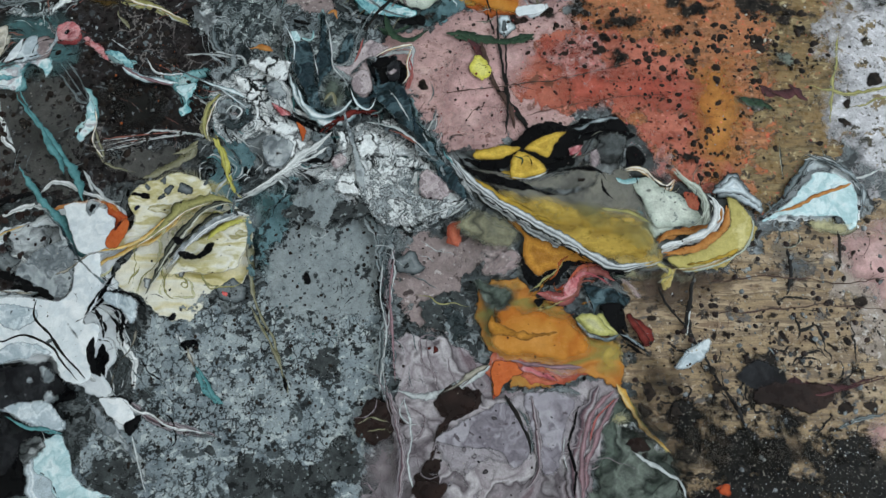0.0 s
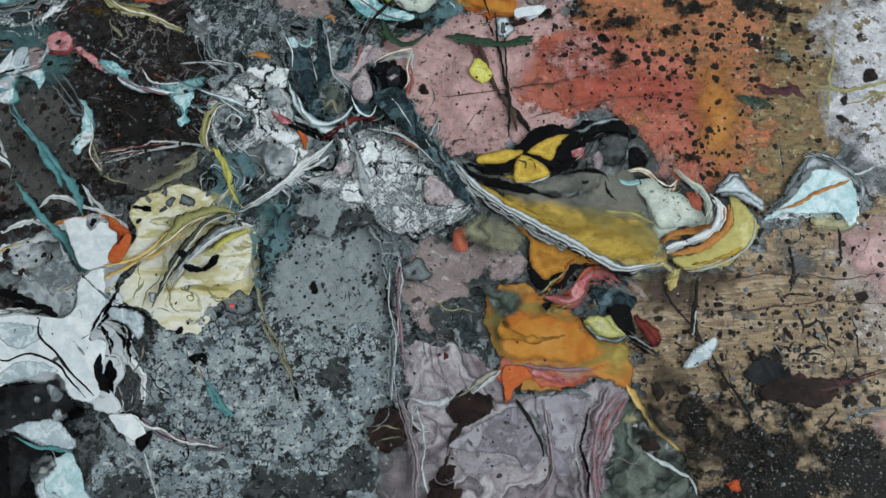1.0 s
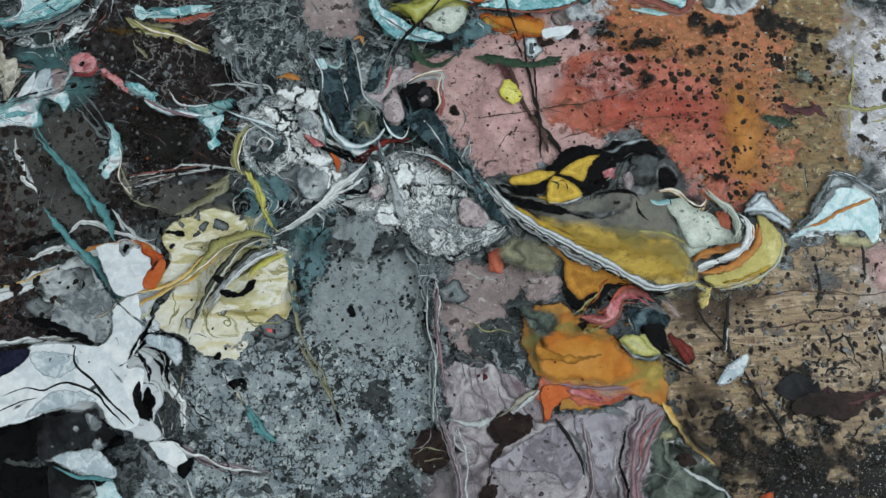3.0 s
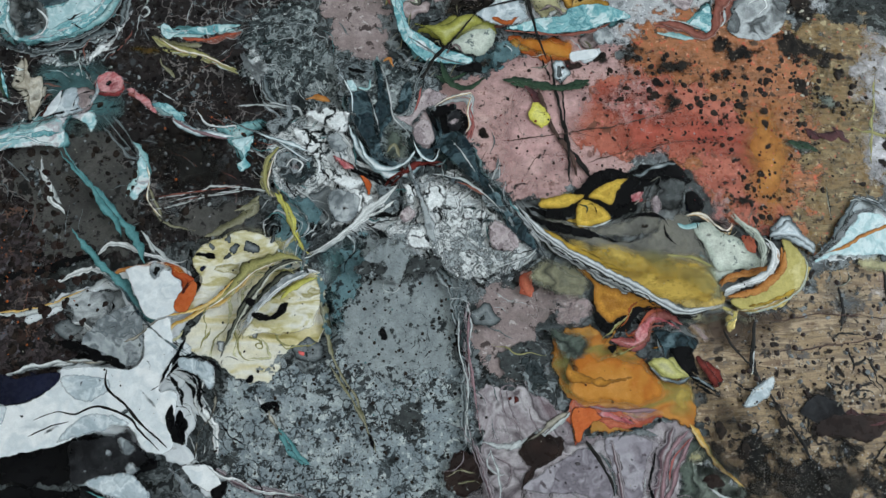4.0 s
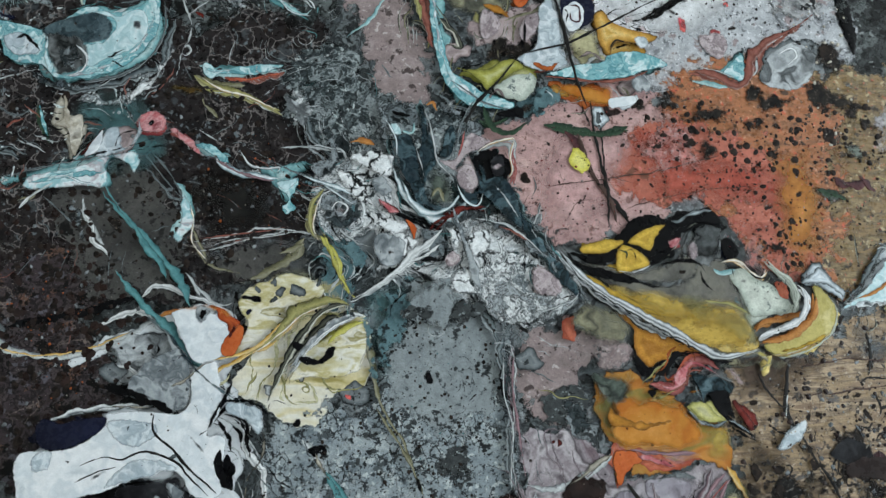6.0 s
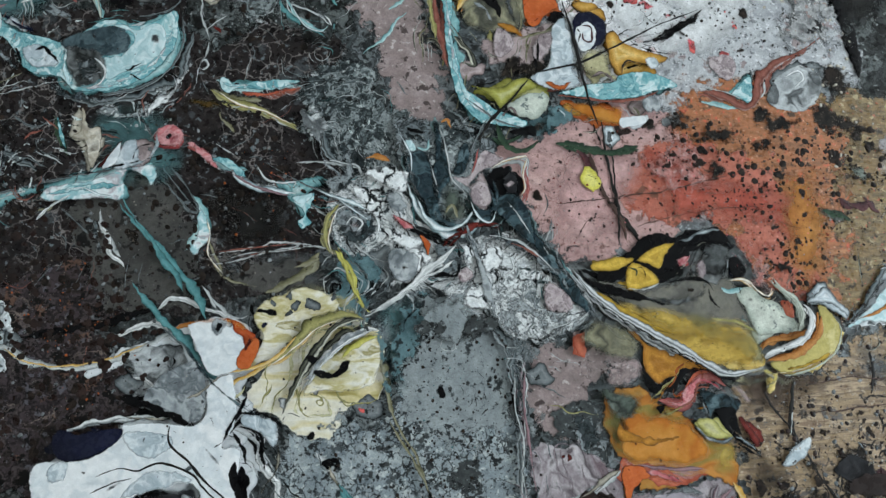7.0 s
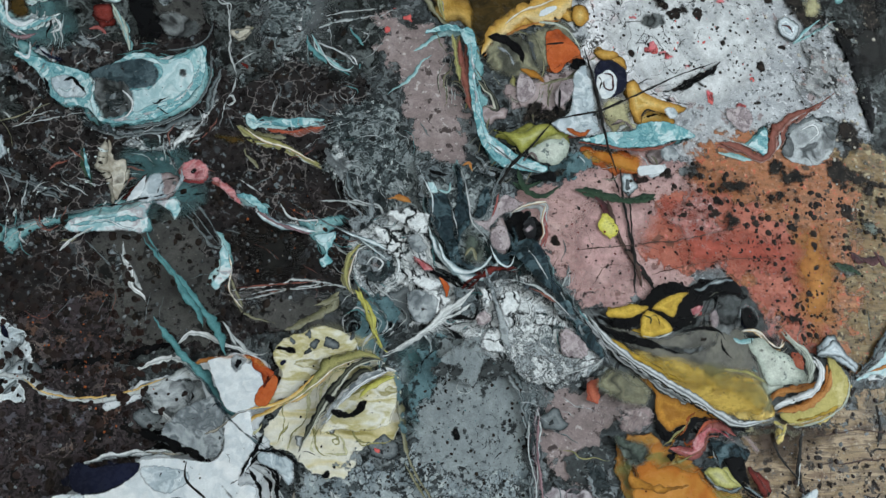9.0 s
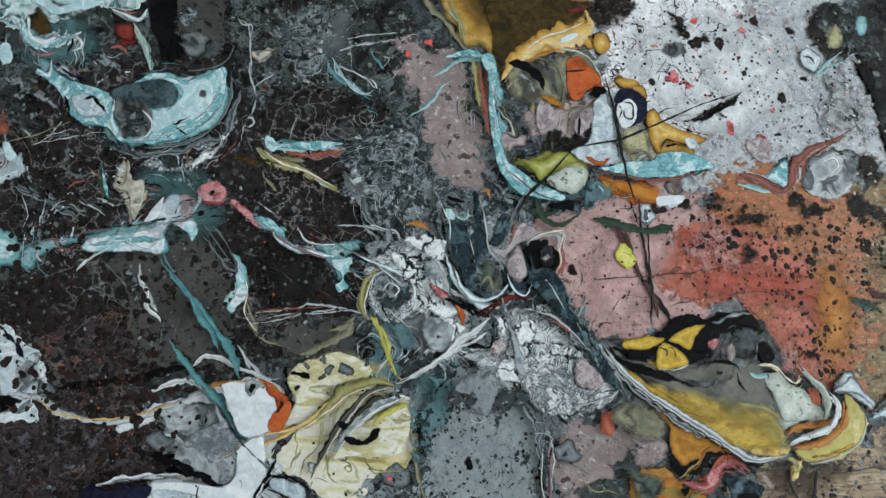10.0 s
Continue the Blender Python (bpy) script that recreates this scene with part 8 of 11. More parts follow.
streak(white_thread, [(-86.5, 275.5, 1.2), (-69.5, 280.5, 2.3), (-57.5, 278.5, 2.7), (-59.5, 263, 2.3), (-62, 253, 1.2)], n=0.3, h=0.2)
streak(rose_band, [(-60, 271, 1.2), (-58.5, 257.5, 2.7), (-61.5, 246.5, 1.6)], n=0.3, h=0.2)
pool(petal, [(-82.5, 250), (-67.5, 251), (-54.5, 232.5), (-42, 208), (-26, 176.5), (-41, 189), (-60, 218.5), (-74.5, 229)], n=0.5, h=0.2)
for x, y, r in ((-69, 241, 1.2),):
    blot(white, x, y, r, random.uniform(0.65, 1.0), random.uniform(0, 3), n=0.2, h=0.3)
streak(marble_dark, [(-56, 228.5, 3.1), (-39, 201, 5.4), (-22.5, 174.5, 6.2), (-8.5, 152, 3.1)], n=0.5, h=0.2)
streak(white_thread, [(-53.5, 217.5, 1.2), (-39, 191.5, 1.6), (-23.5, 168.5, 1.6)], n=0.4, h=0.2)
streak(dark_red, [(-126.5, 211.5, 1.6), (-114.5, 221.5, 3.5), (-101, 229, 3.5), (-83.5, 229.5, 1.9)], n=0.3, h=0.2)
streak(wet_black, [(-161, 234, 1.6), (-144.5, 225.5, 3.1), (-127.5, 215, 3.1), (-112, 211, 2.3)], n=0.4, h=0.2)
streak(wet_black, [(-112, 211, 2.3), (-114, 201, 3.5), (-122, 192, 1.9)], n=0.4, h=0.2)
streak(wet_black, [(-126.5, 204.5, 1.2), (-138.5, 194.5, 2.7), (-150, 186, 1.6)], n=0.4, h=0.2)
streak(wet_black, [(-135.5, 209.5, 1.2), (-143, 200, 2.3), (-148.5, 192.5, 1.2)], n=0.4, h=0.2)
streak(white_swirl, [(-179.5, 165.5, 1.2), (-159.5, 176, 1.9), (-142, 186, 3.5), (-128.5, 198.5, 4.7), (-114.5, 207.5, 2.3)], n=0.5, h=0.2)
streak(grey_thread, [(-112.5, 233.5, 1.9), (-101.5, 211.5, 4.3), (-92, 183.5, 4.7), (-83, 158, 5.1), (-71.5, 139.5, 3.1)], n=0.5, h=0.2)
pool(grey_rim, [(-165, 204.5), (-156, 210.5), (-145.5, 207), (-143.5, 194.5), (-152.5, 187.5), (-162, 191.5)], n=0.8, h=0.2)
for x, y, r in ((-153, 197.5, 1.9), (-157, 202, 0.78),):
    blot(wet_black, x, y, r, random.uniform(0.65, 1.0), random.uniform(0, 3), n=0.3, h=0.3)
streak(rose_band, [(-159.5, 236.5, 1.6), (-151.5, 232, 3.9), (-145.5, 227.5, 1.6)], n=0.3, h=0.2)
streak(orange_red, [(-140, 222, 1.2), (-136, 211.5, 2.7), (-137, 204.5, 1.2)], n=0.3, h=0.2)
streak(marble_dark, [(-67.5, 146.5, 2.3), (-44, 148, 4.7), (-22.5, 151.5, 4.7), (-10.5, 162, 2.3)], n=0.6, h=0.2)
streak(lemon_band, [(-201, 214.5, 1.6), (-194.5, 199.5, 3.9), (-189.5, 184, 3.1), (-182.5, 169, 1.6)], n=0.3, h=0.2)
streak(olive_thread, [(-208, 239.5, 1.6), (-210, 223.5, 3.5), (-203.5, 208, 3.1)], n=0.3, h=0.2)

# the white pour's navy pool, flame and drips
pool(white, [(-348, 91), (-327.5, 94.5), (-310, 88.5), (-307.5, 70.5), (-309.5, 56), (-380.5, 56.5), (-388.5, 66), (-358, 75.5)], n=1, h=0.2)
pool(navy, [(-393.5, 85.5), (-383.5, 90.5), (-364.5, 87.5), (-345, 89.5), (-354, 78.5), (-376, 71), (-397.5, 76.5)], n=0.6, h=0.2)
streak(ring_white, [(-383.5, 91, 1.7), (-369, 94, 3.9), (-350.5, 97, 3.9), (-327.5, 97, 2.6), (-316.5, 99, 1.3)], n=0.5, h=0.2)
streak(wet_black, [(-262, 113, 1.7), (-272, 95, 3.9), (-279, 81.5, 3.4), (-287, 73.5, 2.1)], n=0.4, h=0.2)
streak(wet_black, [(-270.5, 90.5, 1.7), (-257, 86, 3.4), (-252.5, 74, 3.9), (-251, 59, 3)], n=0.4, h=0.2)
streak(wet_black, [(-277, 85.5, 1.3), (-267, 79.5, 2.6), (-262.5, 66.5, 2.1)], n=0.4, h=0.2)
streak(wet_black, [(-316, 91, 0.86), (-314, 78, 1.3), (-302.5, 63, 1.3)], n=0.3, h=0.2)
for x, y, r in ((-322.5, 87.5, 1.3), (-290, 77, 1.3),):
    blot(wet_black, x, y, r, random.uniform(0.65, 1.0), random.uniform(0, 3), n=0.3, h=0.2)
streak(rust_line, [(-317, 156.5, 1.7), (-303, 160.5, 3.9), (-290, 161.5, 2.1)], n=0.3, h=0.2)
pool(orange_red, [(-280.5, 162.5), (-266, 159), (-256, 151.5), (-258, 139.5), (-264.5, 131), (-270, 127.5), (-270.5, 138.5), (-264.5, 149), (-273.5, 155.5)], n=0.4, h=0.2)
streak(dark_red, [(-261.5, 150.5, 1.3), (-263, 143.5, 3.4), (-267.5, 139.5, 1.7)], n=0.2, h=0.2)
for x, y, r in ((-283, 155.5, 7.3),):
    blot(ring_white, x, y, r, random.uniform(0.65, 1.0), random.uniform(0, 3), n=0.2, h=0.2)
for x, y, r in ((-283, 155.5, 4.7),):
    blot(wet_black, x, y, r, random.uniform(0.65, 1.0), random.uniform(0, 3), n=0.4, h=0.3)
streak(teal_line, [(-346.5, 194, 2.1), (-330, 172, 5.6), (-313, 155, 7.7), (-294.5, 132.5, 6), (-278.5, 115, 1.7)], n=0.3, h=0.2)
streak(teal_line, [(-356, 248, 2.6), (-337, 225, 4.3), (-317.5, 205.5, 4.7), (-306, 189.5, 7.3), (-298, 177.5, 10), (-292.5, 163, 3)], n=0.3, h=0.2)
streak(white_thread, [(-296.5, 187.5, 1.3), (-289.5, 178.5, 3), (-285.5, 169.5, 2.1)], n=0.3, h=0.2)
streak(grey_thread, [(-322.5, 159, 1.3), (-303.5, 139.5, 3), (-291, 124, 1.7)], n=0.3, h=0.2)
streak(wet_black, [(-280.5, 116, 1.3), (-266.5, 104.5, 1.7), (-254.5, 96.5, 1.3)], n=0.3, h=0.2)

# the turquoise pool
pool(teal_rim, [(-453.5, 397.5), (-440.5, 387), (-423.5, 376.5), (-403.5, 374), (-377, 384.5), (-372, 394), (-357.5, 393.5), (-352, 387.5), (-328, 400), (-320, 390.5), (-321.5, 364.5), (-336.5, 345), (-365.5, 333.5), (-390, 333.5), (-403, 341.5), (-412, 346.5), (-430.5, 352.5), (-430.5, 368), (-447, 378.5)], n=0.8, h=0.2)
pool(ice, [(-359, 383.5), (-336, 388), (-329.5, 369), (-341, 353.5), (-362, 344), (-372.5, 341.5), (-371.5, 359), (-359.5, 365)], n=0.6, h=0.2)
pool(slate_pool, [(-385, 385), (-363.5, 388), (-354.5, 377), (-360, 363), (-378.5, 366)], n=0.5, h=0.2)
pool(marble_dark, [(-401.5, 373), (-380, 371.5), (-372.5, 353.5), (-380, 341), (-396, 345)], n=0.6, h=0.2)
for x, y, r in ((-383.5, 354, 3.9), (-388, 350, 1.7),):
    blot(wet_black, x, y, r, random.uniform(0.65, 1.0), random.uniform(0, 3), n=0.4, h=0.3)
streak(ring_white, [(-379.5, 363, 1.7), (-372.5, 351.5, 3), (-378.5, 341.5, 3), (-389, 342.5, 1.7)], n=0.3, h=0.2)
streak(marble, [(-430.5, 364.5, 2.6), (-422.5, 358, 5.2), (-408, 352, 6), (-401, 345.5, 2.6)], n=0.5, h=0.2)
streak(wet_black, [(-428, 370, 1.7), (-417.5, 369.5, 3.9), (-407, 363, 3), (-404, 356.5, 1.3)], n=0.4, h=0.2)
streak(navy, [(-451, 395.5, 1.3), (-438, 388, 3.4), (-425, 382, 1.7)], n=0.4, h=0.2)
for x, y, r in ((-337.5, 376.5, 3.4),):
    blot(olive_grey, x, y, r, random.uniform(0.65, 1.0), random.uniform(0, 3), n=0.2, h=0.3)
streak(wet_black, [(-367, 353.5, 0.86), (-354.5, 352.5, 3.4), (-345, 358, 1.7)], n=0.5, h=0.2)
streak(wet_black, [(-359.5, 339.5, 0.86), (-351, 337, 2.6), (-345, 339, 1.3)], n=0.5, h=0.2)
streak(teal_band, [(-324.5, 395, 3.4), (-321.5, 374, 5.6), (-329.5, 354, 6.9), (-349.5, 343, 6), (-371.5, 336, 3.4)], n=0.3, h=0.2)
streak(halo, [(-481, 426.5, 6), (-469.5, 414, 8.6), (-453, 414, 7.7), (-437, 420.5, 3)], n=0.5, h=0.2)
streak(ring_white, [(-440.5, 415, 1.7), (-437, 419, 2.1), (-433, 414.5, 2.1), (-436, 410.5, 1.7)], n=0.4, h=0.2)
streak(teal_band, [(-394.5, 431.5, 3.4), (-386.5, 415.5, 5.2), (-376.5, 394.5, 2.6)], n=0.4, h=0.2)
pool(dark_red, [(-406.5, 426), (-394.5, 431.5), (-391.5, 421), (-399.5, 418)], n=0.5, h=0.2)
streak(grey_thread, [(-319, 426, 1.3), (-319.5, 411.5, 2.1), (-332.5, 399, 3), (-353.5, 395, 1.7)], n=0.6, h=0.2)


def lay(mat, points, n=0.5, h=0.15):
    """A pool whose paint had hardly run when it set."""
    return pool(mat, points, 0.3 + 1.2 * n, h, stir=0.3)


def drag(mat, points, n=0.3, h=0.1):
    """A streak that kept its line."""
    return streak(mat, points, n, h, stir=0.1)


# ---- the main pours once more, in their later, upper coats ----
# amber pool, vermilion pool and their neighbours
lay(umber, [(-113, 475), (-33, 481), (-35.5, 468), (-54.5, 455), (-78, 446), (-99, 426), (-108, 405.5), (-116.5, 444.5)], n=1)
drag(amber, [(-107.5, 403, 3.7), (-96, 423, 13), (-74.5, 440.5, 18), (-51, 448, 21), (-35, 458, 11), (-40, 474.5, 4.8)])
drag(cream_line, [(-87.5, 430.5, 1.4), (-72.5, 443.5, 3.3), (-54.5, 451, 2.8), (-38.5, 460, 1.9)])
drag(rust_line, [(-105, 402, 2.7), (-90, 418.5, 3.7), (-66.5, 432, 3.3), (-40.5, 437, 2.4)])
# highlight of the amber band, put in as white paint
lay(clean_white, [(-59.5, 441), (-53, 448), (-44.5, 450.5), (-45, 445.5), (-55, 440)], n=0.3)
lay(soft_black, [(-33, 481), (8, 484.5), (3.5, 468.5), (-14.5, 454.5), (-31, 451.5), (-35.5, 460.5)], n=1.5)
lay(amber_pool, [(-31, 450.5), (-21.5, 452.5), (-17.5, 444), (-22.5, 433), (-31.5, 437.5)])
lay(dark_red, [(-54.5, 471.5), (-38, 473.5), (-40.5, 468), (-52, 467.5)])
lay(olive_grey, [(-99, 420), (-73.5, 426.5), (-55, 433), (-36, 436), (-28.5, 425), (-27, 411), (-55.5, 389.5), (-73.5, 384), (-101, 391.5)])
drag(wet_black, [(-102, 419.5, 5.5), (-87.5, 418, 10), (-76, 408, 6.5), (-72.5, 394.5, 2.8)])
drag(grey_smooth, [(-94.5, 411.5, 2.8), (-85, 406, 5.5), (-80.5, 395.5, 3.7)])
drag(slate_pool, [(-78, 424.5, 3.7), (-67, 413.5, 6), (-62, 396.5, 4.6), (-55.5, 387, 2.8)])
drag(mint_line, [(-62, 434.5, 1.9), (-46.5, 433.5, 3.3), (-34.5, 427.5, 2.8), (-25, 411, 1.9)])
drag(olive_thread, [(-69, 429, 1.4), (-59.5, 414, 1.9), (-56, 394.5, 1.9), (-62.5, 379.5, 1.4)])
lay(vermilion_soft, [(-55, 423), (-46.5, 428), (-38.5, 426), (-25.5, 411), (-34.5, 401), (-46, 389.5), (-53, 397)])
drag(crack, [(-55, 415, 0.93), (-39, 417, 1.9)])
drag(orange_deep, [(-76, 393, 3.7), (-62, 386.5, 6.5), (-54.5, 380, 2.8)])
lay(flesh, [(-77.5, 389.5), (-65.5, 384.5), (-62.5, 375), (-71.5, 364), (-78.5, 367)])
lay(ice_smooth, [(-32, 390.5), (-22.5, 398.5), (-14.5, 382.5), (-11.5, 366), (-18, 354), (-13.5, 342), (-33, 336), (-52, 346), (-38, 356.5), (-35, 374)])
drag(grey_smooth, [(-23.5, 398.5, 3.8), (-17.5, 387.5, 6.6), (-15, 370.5, 4.7), (-18, 356, 2.3)])
lay(flesh, [(-47, 377.5), (-35, 385), (-32.5, 374.5), (-42, 362), (-49, 363.5)])
drag(soft_black, [(-79, 351, 6.3), (-64.5, 356.5, 14), (-50, 354, 9.2), (-32, 352, 1.8)], n=0.8)
drag(wet_black, [(-44.5, 378.5, 2.3), (-44.5, 366.5, 3.2), (-45.5, 357, 1.8)])
lay(navy, [(-16, 397), (-3, 403), (8, 396), (11.5, 382), (3.5, 371.5), (-5.5, 368), (-14, 377)])
lay(clean_white, [(-13.5, 388.5), (-4, 394), (3, 386.5), (0.5, 373), (-9, 369), (-14.5, 379)], n=0.3)
drag(plum, [(-9, 391, 1.4), (-1.5, 388.5, 2.4), (-1.5, 377.5, 2.3), (-7.5, 378.5, 1.9), (-8, 385, 1.4)])
drag(wet_black, [(-12.5, 387.5, 1.4), (-10, 383, 1.9), (-12, 376, 1.4)])
lay(amber_pool, [(9.5, 383), (17, 386.5), (23.5, 378), (35.5, 371.5), (60, 364), (49, 356.5), (27.5, 358.5), (20.5, 348.5), (13.5, 354.5), (9.5, 369.5)])
lay(amber_pool, [(-15, 412), (1, 414), (6.5, 408.5), (-8.5, 403.5)])
drag(crack, [(21, 355, 1.4), (26, 361, 2.3), (32.5, 359.5, 1.9)])
lay(olive_pale, [(-11.5, 366.5), (9.5, 371.5), (13.5, 354.5), (16, 344.5), (-5, 350)])
lay(ice_smooth, [(39.5, 362), (49, 364.5), (52, 357), (44, 353.5)], n=0.4)
lay(aqua, [(-32, 333), (-14.5, 340), (13, 343), (19, 349), (36.5, 352), (55, 347.5), (65, 339.5), (45, 334), (31, 330), (3.5, 327.5), (-15, 329.5)])
drag(blush_rim, [(-5.5, 346, 1.9), (4, 350.5, 4.2), (11.5, 346, 2.8), (13, 340.5, 1.9)])
drag(russet_band, [(-32, 331.5, 2.3), (-10.5, 329, 2.8), (12.5, 326.5, 2.8), (35.5, 329.5, 3.7), (49, 335, 1.9)])
drag(rust, [(-42, 344, 2.7), (-30.5, 338, 4.6), (-19, 343.5, 2.8)])
lay(orange_hot, [(-29.5, 328.5), (-6, 326.5), (9, 325), (20, 323), (16.5, 308), (-1.5, 312.5), (-17, 318.5)])
lay(clean_white, [(19, 315), (36, 316.5), (37.5, 310), (19, 307.5)], n=0.4)
lay(grey_smooth, [(35.5, 328.5), (46, 332), (49.5, 322), (39, 317)])
lay(aqua, [(-125, 421), (-116, 425.5), (-110.5, 410.5), (-112, 386), (-107.5, 362.5), (-103, 339.5), (-87.5, 326.5), (-74, 318), (-56, 311.5), (-60.5, 305), (-83, 307.5), (-98.5, 314.5), (-109.5, 330), (-115, 353), (-118.5, 381), (-118.5, 405)], n=0.4)
drag(aqua_pale, [(-116, 419.5, 1.4), (-114, 391, 2.7), (-110, 353, 3.6), (-97, 325, 5.4), (-78.5, 313.5, 2.7)])
drag(aqua, [(-153.5, 418, 3.6), (-138, 423.5, 5.5), (-123.5, 422.5, 5.5)])
drag(russet_band, [(-125, 414, 3.2), (-124, 395, 5.4), (-120, 373.5, 5.4), (-116, 353.5, 3.1)])
drag(olive_band, [(-130.5, 418.5, 3.7), (-128, 399.5, 5), (-125.5, 378, 3.6)])
drag(grey_thread, [(-105, 330, 0.89), (-92, 321, 1.8), (-76, 309.5, 1.8), (-56, 304.5, 1.3)])
lay(olive_pool, [(-98.5, 340), (-78.5, 338.5), (-55.5, 347), (-46.5, 338), (-60.5, 332.5), (-69.5, 327.5), (-76, 320), (-85, 331.5)])
lay(mint, [(-71.5, 323.5), (-56, 333), (-40, 333), (-38, 324.5), (-47, 312.5), (-62.5, 314)])
drag(blush_rim, [(-76, 313.5, 1.8), (-68.5, 320.5, 4.5), (-62.5, 314, 2.2)])
lay(teal_slate, [(-40, 319), (-28, 325), (-19, 321), (-23.5, 307), (-38, 296), (-48, 305)])
drag(halo, [(-33.5, 321, 0.91), (-26.5, 316, 1.8), (-29, 307.5, 0.91)])
lay(wet_black, [(-70.5, 302), (-56, 307.5), (-50, 305.5), (-51.5, 299.5), (-67.5, 298.5)])
drag(bottle_green, [(-80.5, 308.5, 3.6), (-76, 295, 6.2), (-63, 286, 4.5), (-47, 294.5, 3.6)])
drag(crack, [(-50, 349, 1.4), (-69.5, 326.5, 1.8), (-87.5, 307.5, 2.7), (-98, 287.5, 2.6), (-102.5, 267.5, 2.2)])
drag(crack, [(-23.5, 411.5, 1.4), (-16.5, 382.5, 2.3), (-12, 354, 2.8), (-7.5, 330, 2.3), (-1, 307, 1.8)])
drag(crack, [(-51, 350, 0.91), (-14, 358.5, 1.9), (14, 371, 1.9), (47.5, 388.5, 1.4), (87, 405, 0.97)])
# blots, slashes and coral spots of the silvery corner
drag(soft_black, [(39.5, 378.5, 2.4), (57, 386.5, 6.2), (71, 394, 8.7), (78, 407, 3.9)], n=0.7)
drag(wet_black, [(40, 381, 0.95), (66.5, 387.5, 1.9), (86, 395, 0.97)])
drag(wet_black, [(23, 383.5, 0.95), (36.5, 372.5, 1.9), (56, 366.5, 1.9), (78, 366.5, 0.96)])
lay(soft_black, [(32, 471.5), (39.5, 477), (44.5, 466.5), (47, 456.5), (39, 451.5), (33.5, 460.5)], n=0.8)
drag(soft_black, [(25.5, 450.5, 3.9), (40.5, 451, 4.4), (55.5, 454, 4.4), (67, 454, 2.5)], n=0.7)
lay(slate_pool, [(28.5, 445), (43, 449), (48, 438.5), (37.5, 434), (27, 438.5)], n=1)
for x, y, r in ((76, 449.5, 4.9), (98.5, 423.5, 3.4), (127, 408, 4.4), (91, 438, 2), (106, 406, 2), (16, 410, 4.3), (7, 457.5, 2.9)):
    blot(drop_black, x, y, r, 0.85, x, n=0.3)
for x, y, r in ((35.5, 418, 5.8), (49.5, 407.5, 3.8), (44, 412.5, 2.9), (96.5, 462.5, 3.5), (56, 469.5, 3.9), (20, 443, 2.9), (79.5, 425, 2.4), (65.5, 403.5, 1.9), (80.5, 378, 2.9), (120, 397, 2), (105.5, 362, 3.9)):
    blot(hot_coral, x, y, r, 0.8, x, n=0.5)
lay(aqua, [(110.5, 336.5), (126.5, 350.5), (129, 338), (126.5, 325.5), (115.5, 332)], n=0.4)
drag(russet_band, [(86.5, 337, 6.6), (104, 332, 8.6), (120, 323.5, 6.7), (131, 331, 7.2), (133.5, 347, 9.7), (149, 360.5, 6.3), (169, 369.5, 2.5), (192.5, 385.5, 1.5)])
drag(white_thread, [(83, 340.5, 1.4), (102, 337.5, 1.4), (119.5, 330, 1.4)])
lay(flesh, [(94, 365), (108.5, 368.5), (118.5, 360.5), (109.5, 346.5), (98, 353)])
lay(grey_marble, [(138.5, 333), (150.5, 351), (168.5, 359.5), (185, 353.5), (186, 336.5), (172, 321.5), (148, 320)])
drag(ring_white, [(156, 348.5, 1.9), (167.5, 354.5, 2.9), (171, 347.5, 2.9), (163, 340, 1.9)])
blot(drop_black, 194.5, 351.5, 7.9, 0.9, 0.4, n=0.3)
lay(dark_mix, [(162.5, 496.5), (228.5, 501.5), (210.5, 328), (207.5, 384), (203.5, 437), (183.5, 446.5), (157.5, 463.5)], n=2.5)
lay(granite, [(162.5, 434), (190.5, 441), (205.5, 416.5), (206.5, 384), (181.5, 369), (163.5, 378), (155, 403)], n=3)
lay(ice_bands, [(145, 445), (153.5, 450.5), (164, 441), (157, 428), (146.5, 434)], n=0.8)
drag(plum, [(148, 443, 1.5), (155, 441.5, 3), (157.5, 435.5, 1.5)])
lay(olive_pale, [(169, 465.5), (181, 474), (185, 456), (171.5, 452)], n=1)
drag(teal_band, [(156.5, 426, 1.5), (170, 438.5, 3), (183.5, 450, 1.5)])
lay(teal_band, [(199, 480.5), (207, 483), (206.5, 468), (199.5, 466.5)], n=0.8)
# the turquoise bowl and the marbled corner beside it
lay(aqua, [(-383, 388.5), (-370.5, 393.5), (-355.5, 388), (-341, 390.5), (-324.5, 400.5), (-320.5, 391.5), (-321.5, 377.5), (-326, 363.5), (-339, 348), (-355, 339.5), (-373, 334), (-394, 335.5), (-405, 345), (-426, 349.5), (-436, 358), (-443, 371.5), (-454.5, 381.5), (-464.5, 389), (-450.5, 388), (-434, 381.5), (-415, 377.5), (-404, 374), (-388.5, 384)], n=0.5)
lay(bowl_white, [(-379.5, 386), (-359.5, 388.5), (-351, 384), (-336.5, 389.5), (-330, 381.5), (-332, 365), (-344, 355.5), (-360, 349.5), (-371, 343.5), (-374.5, 360), (-361.5, 363.5), (-352.5, 377.5), (-361.5, 385.5)], n=0.4)
drag(aqua_pale, [(-398.5, 340.5, 1.6), (-379.5, 337.5, 3.3), (-355.5, 345, 3.3), (-336, 359, 2.9), (-326, 379.5, 2.5), (-325.5, 395, 1.3)])
lay(ink_blue, [(-404.5, 376), (-384.5, 384.5), (-368, 387), (-356.5, 382), (-356.5, 367.5), (-365.5, 362.5), (-378, 362), (-401.5, 366.5)], n=0.4)
lay(slate_pool, [(-402, 371), (-383, 369.5), (-373, 360.5), (-371, 349), (-380, 339), (-394.5, 340), (-401.5, 356.5)], n=0.5)
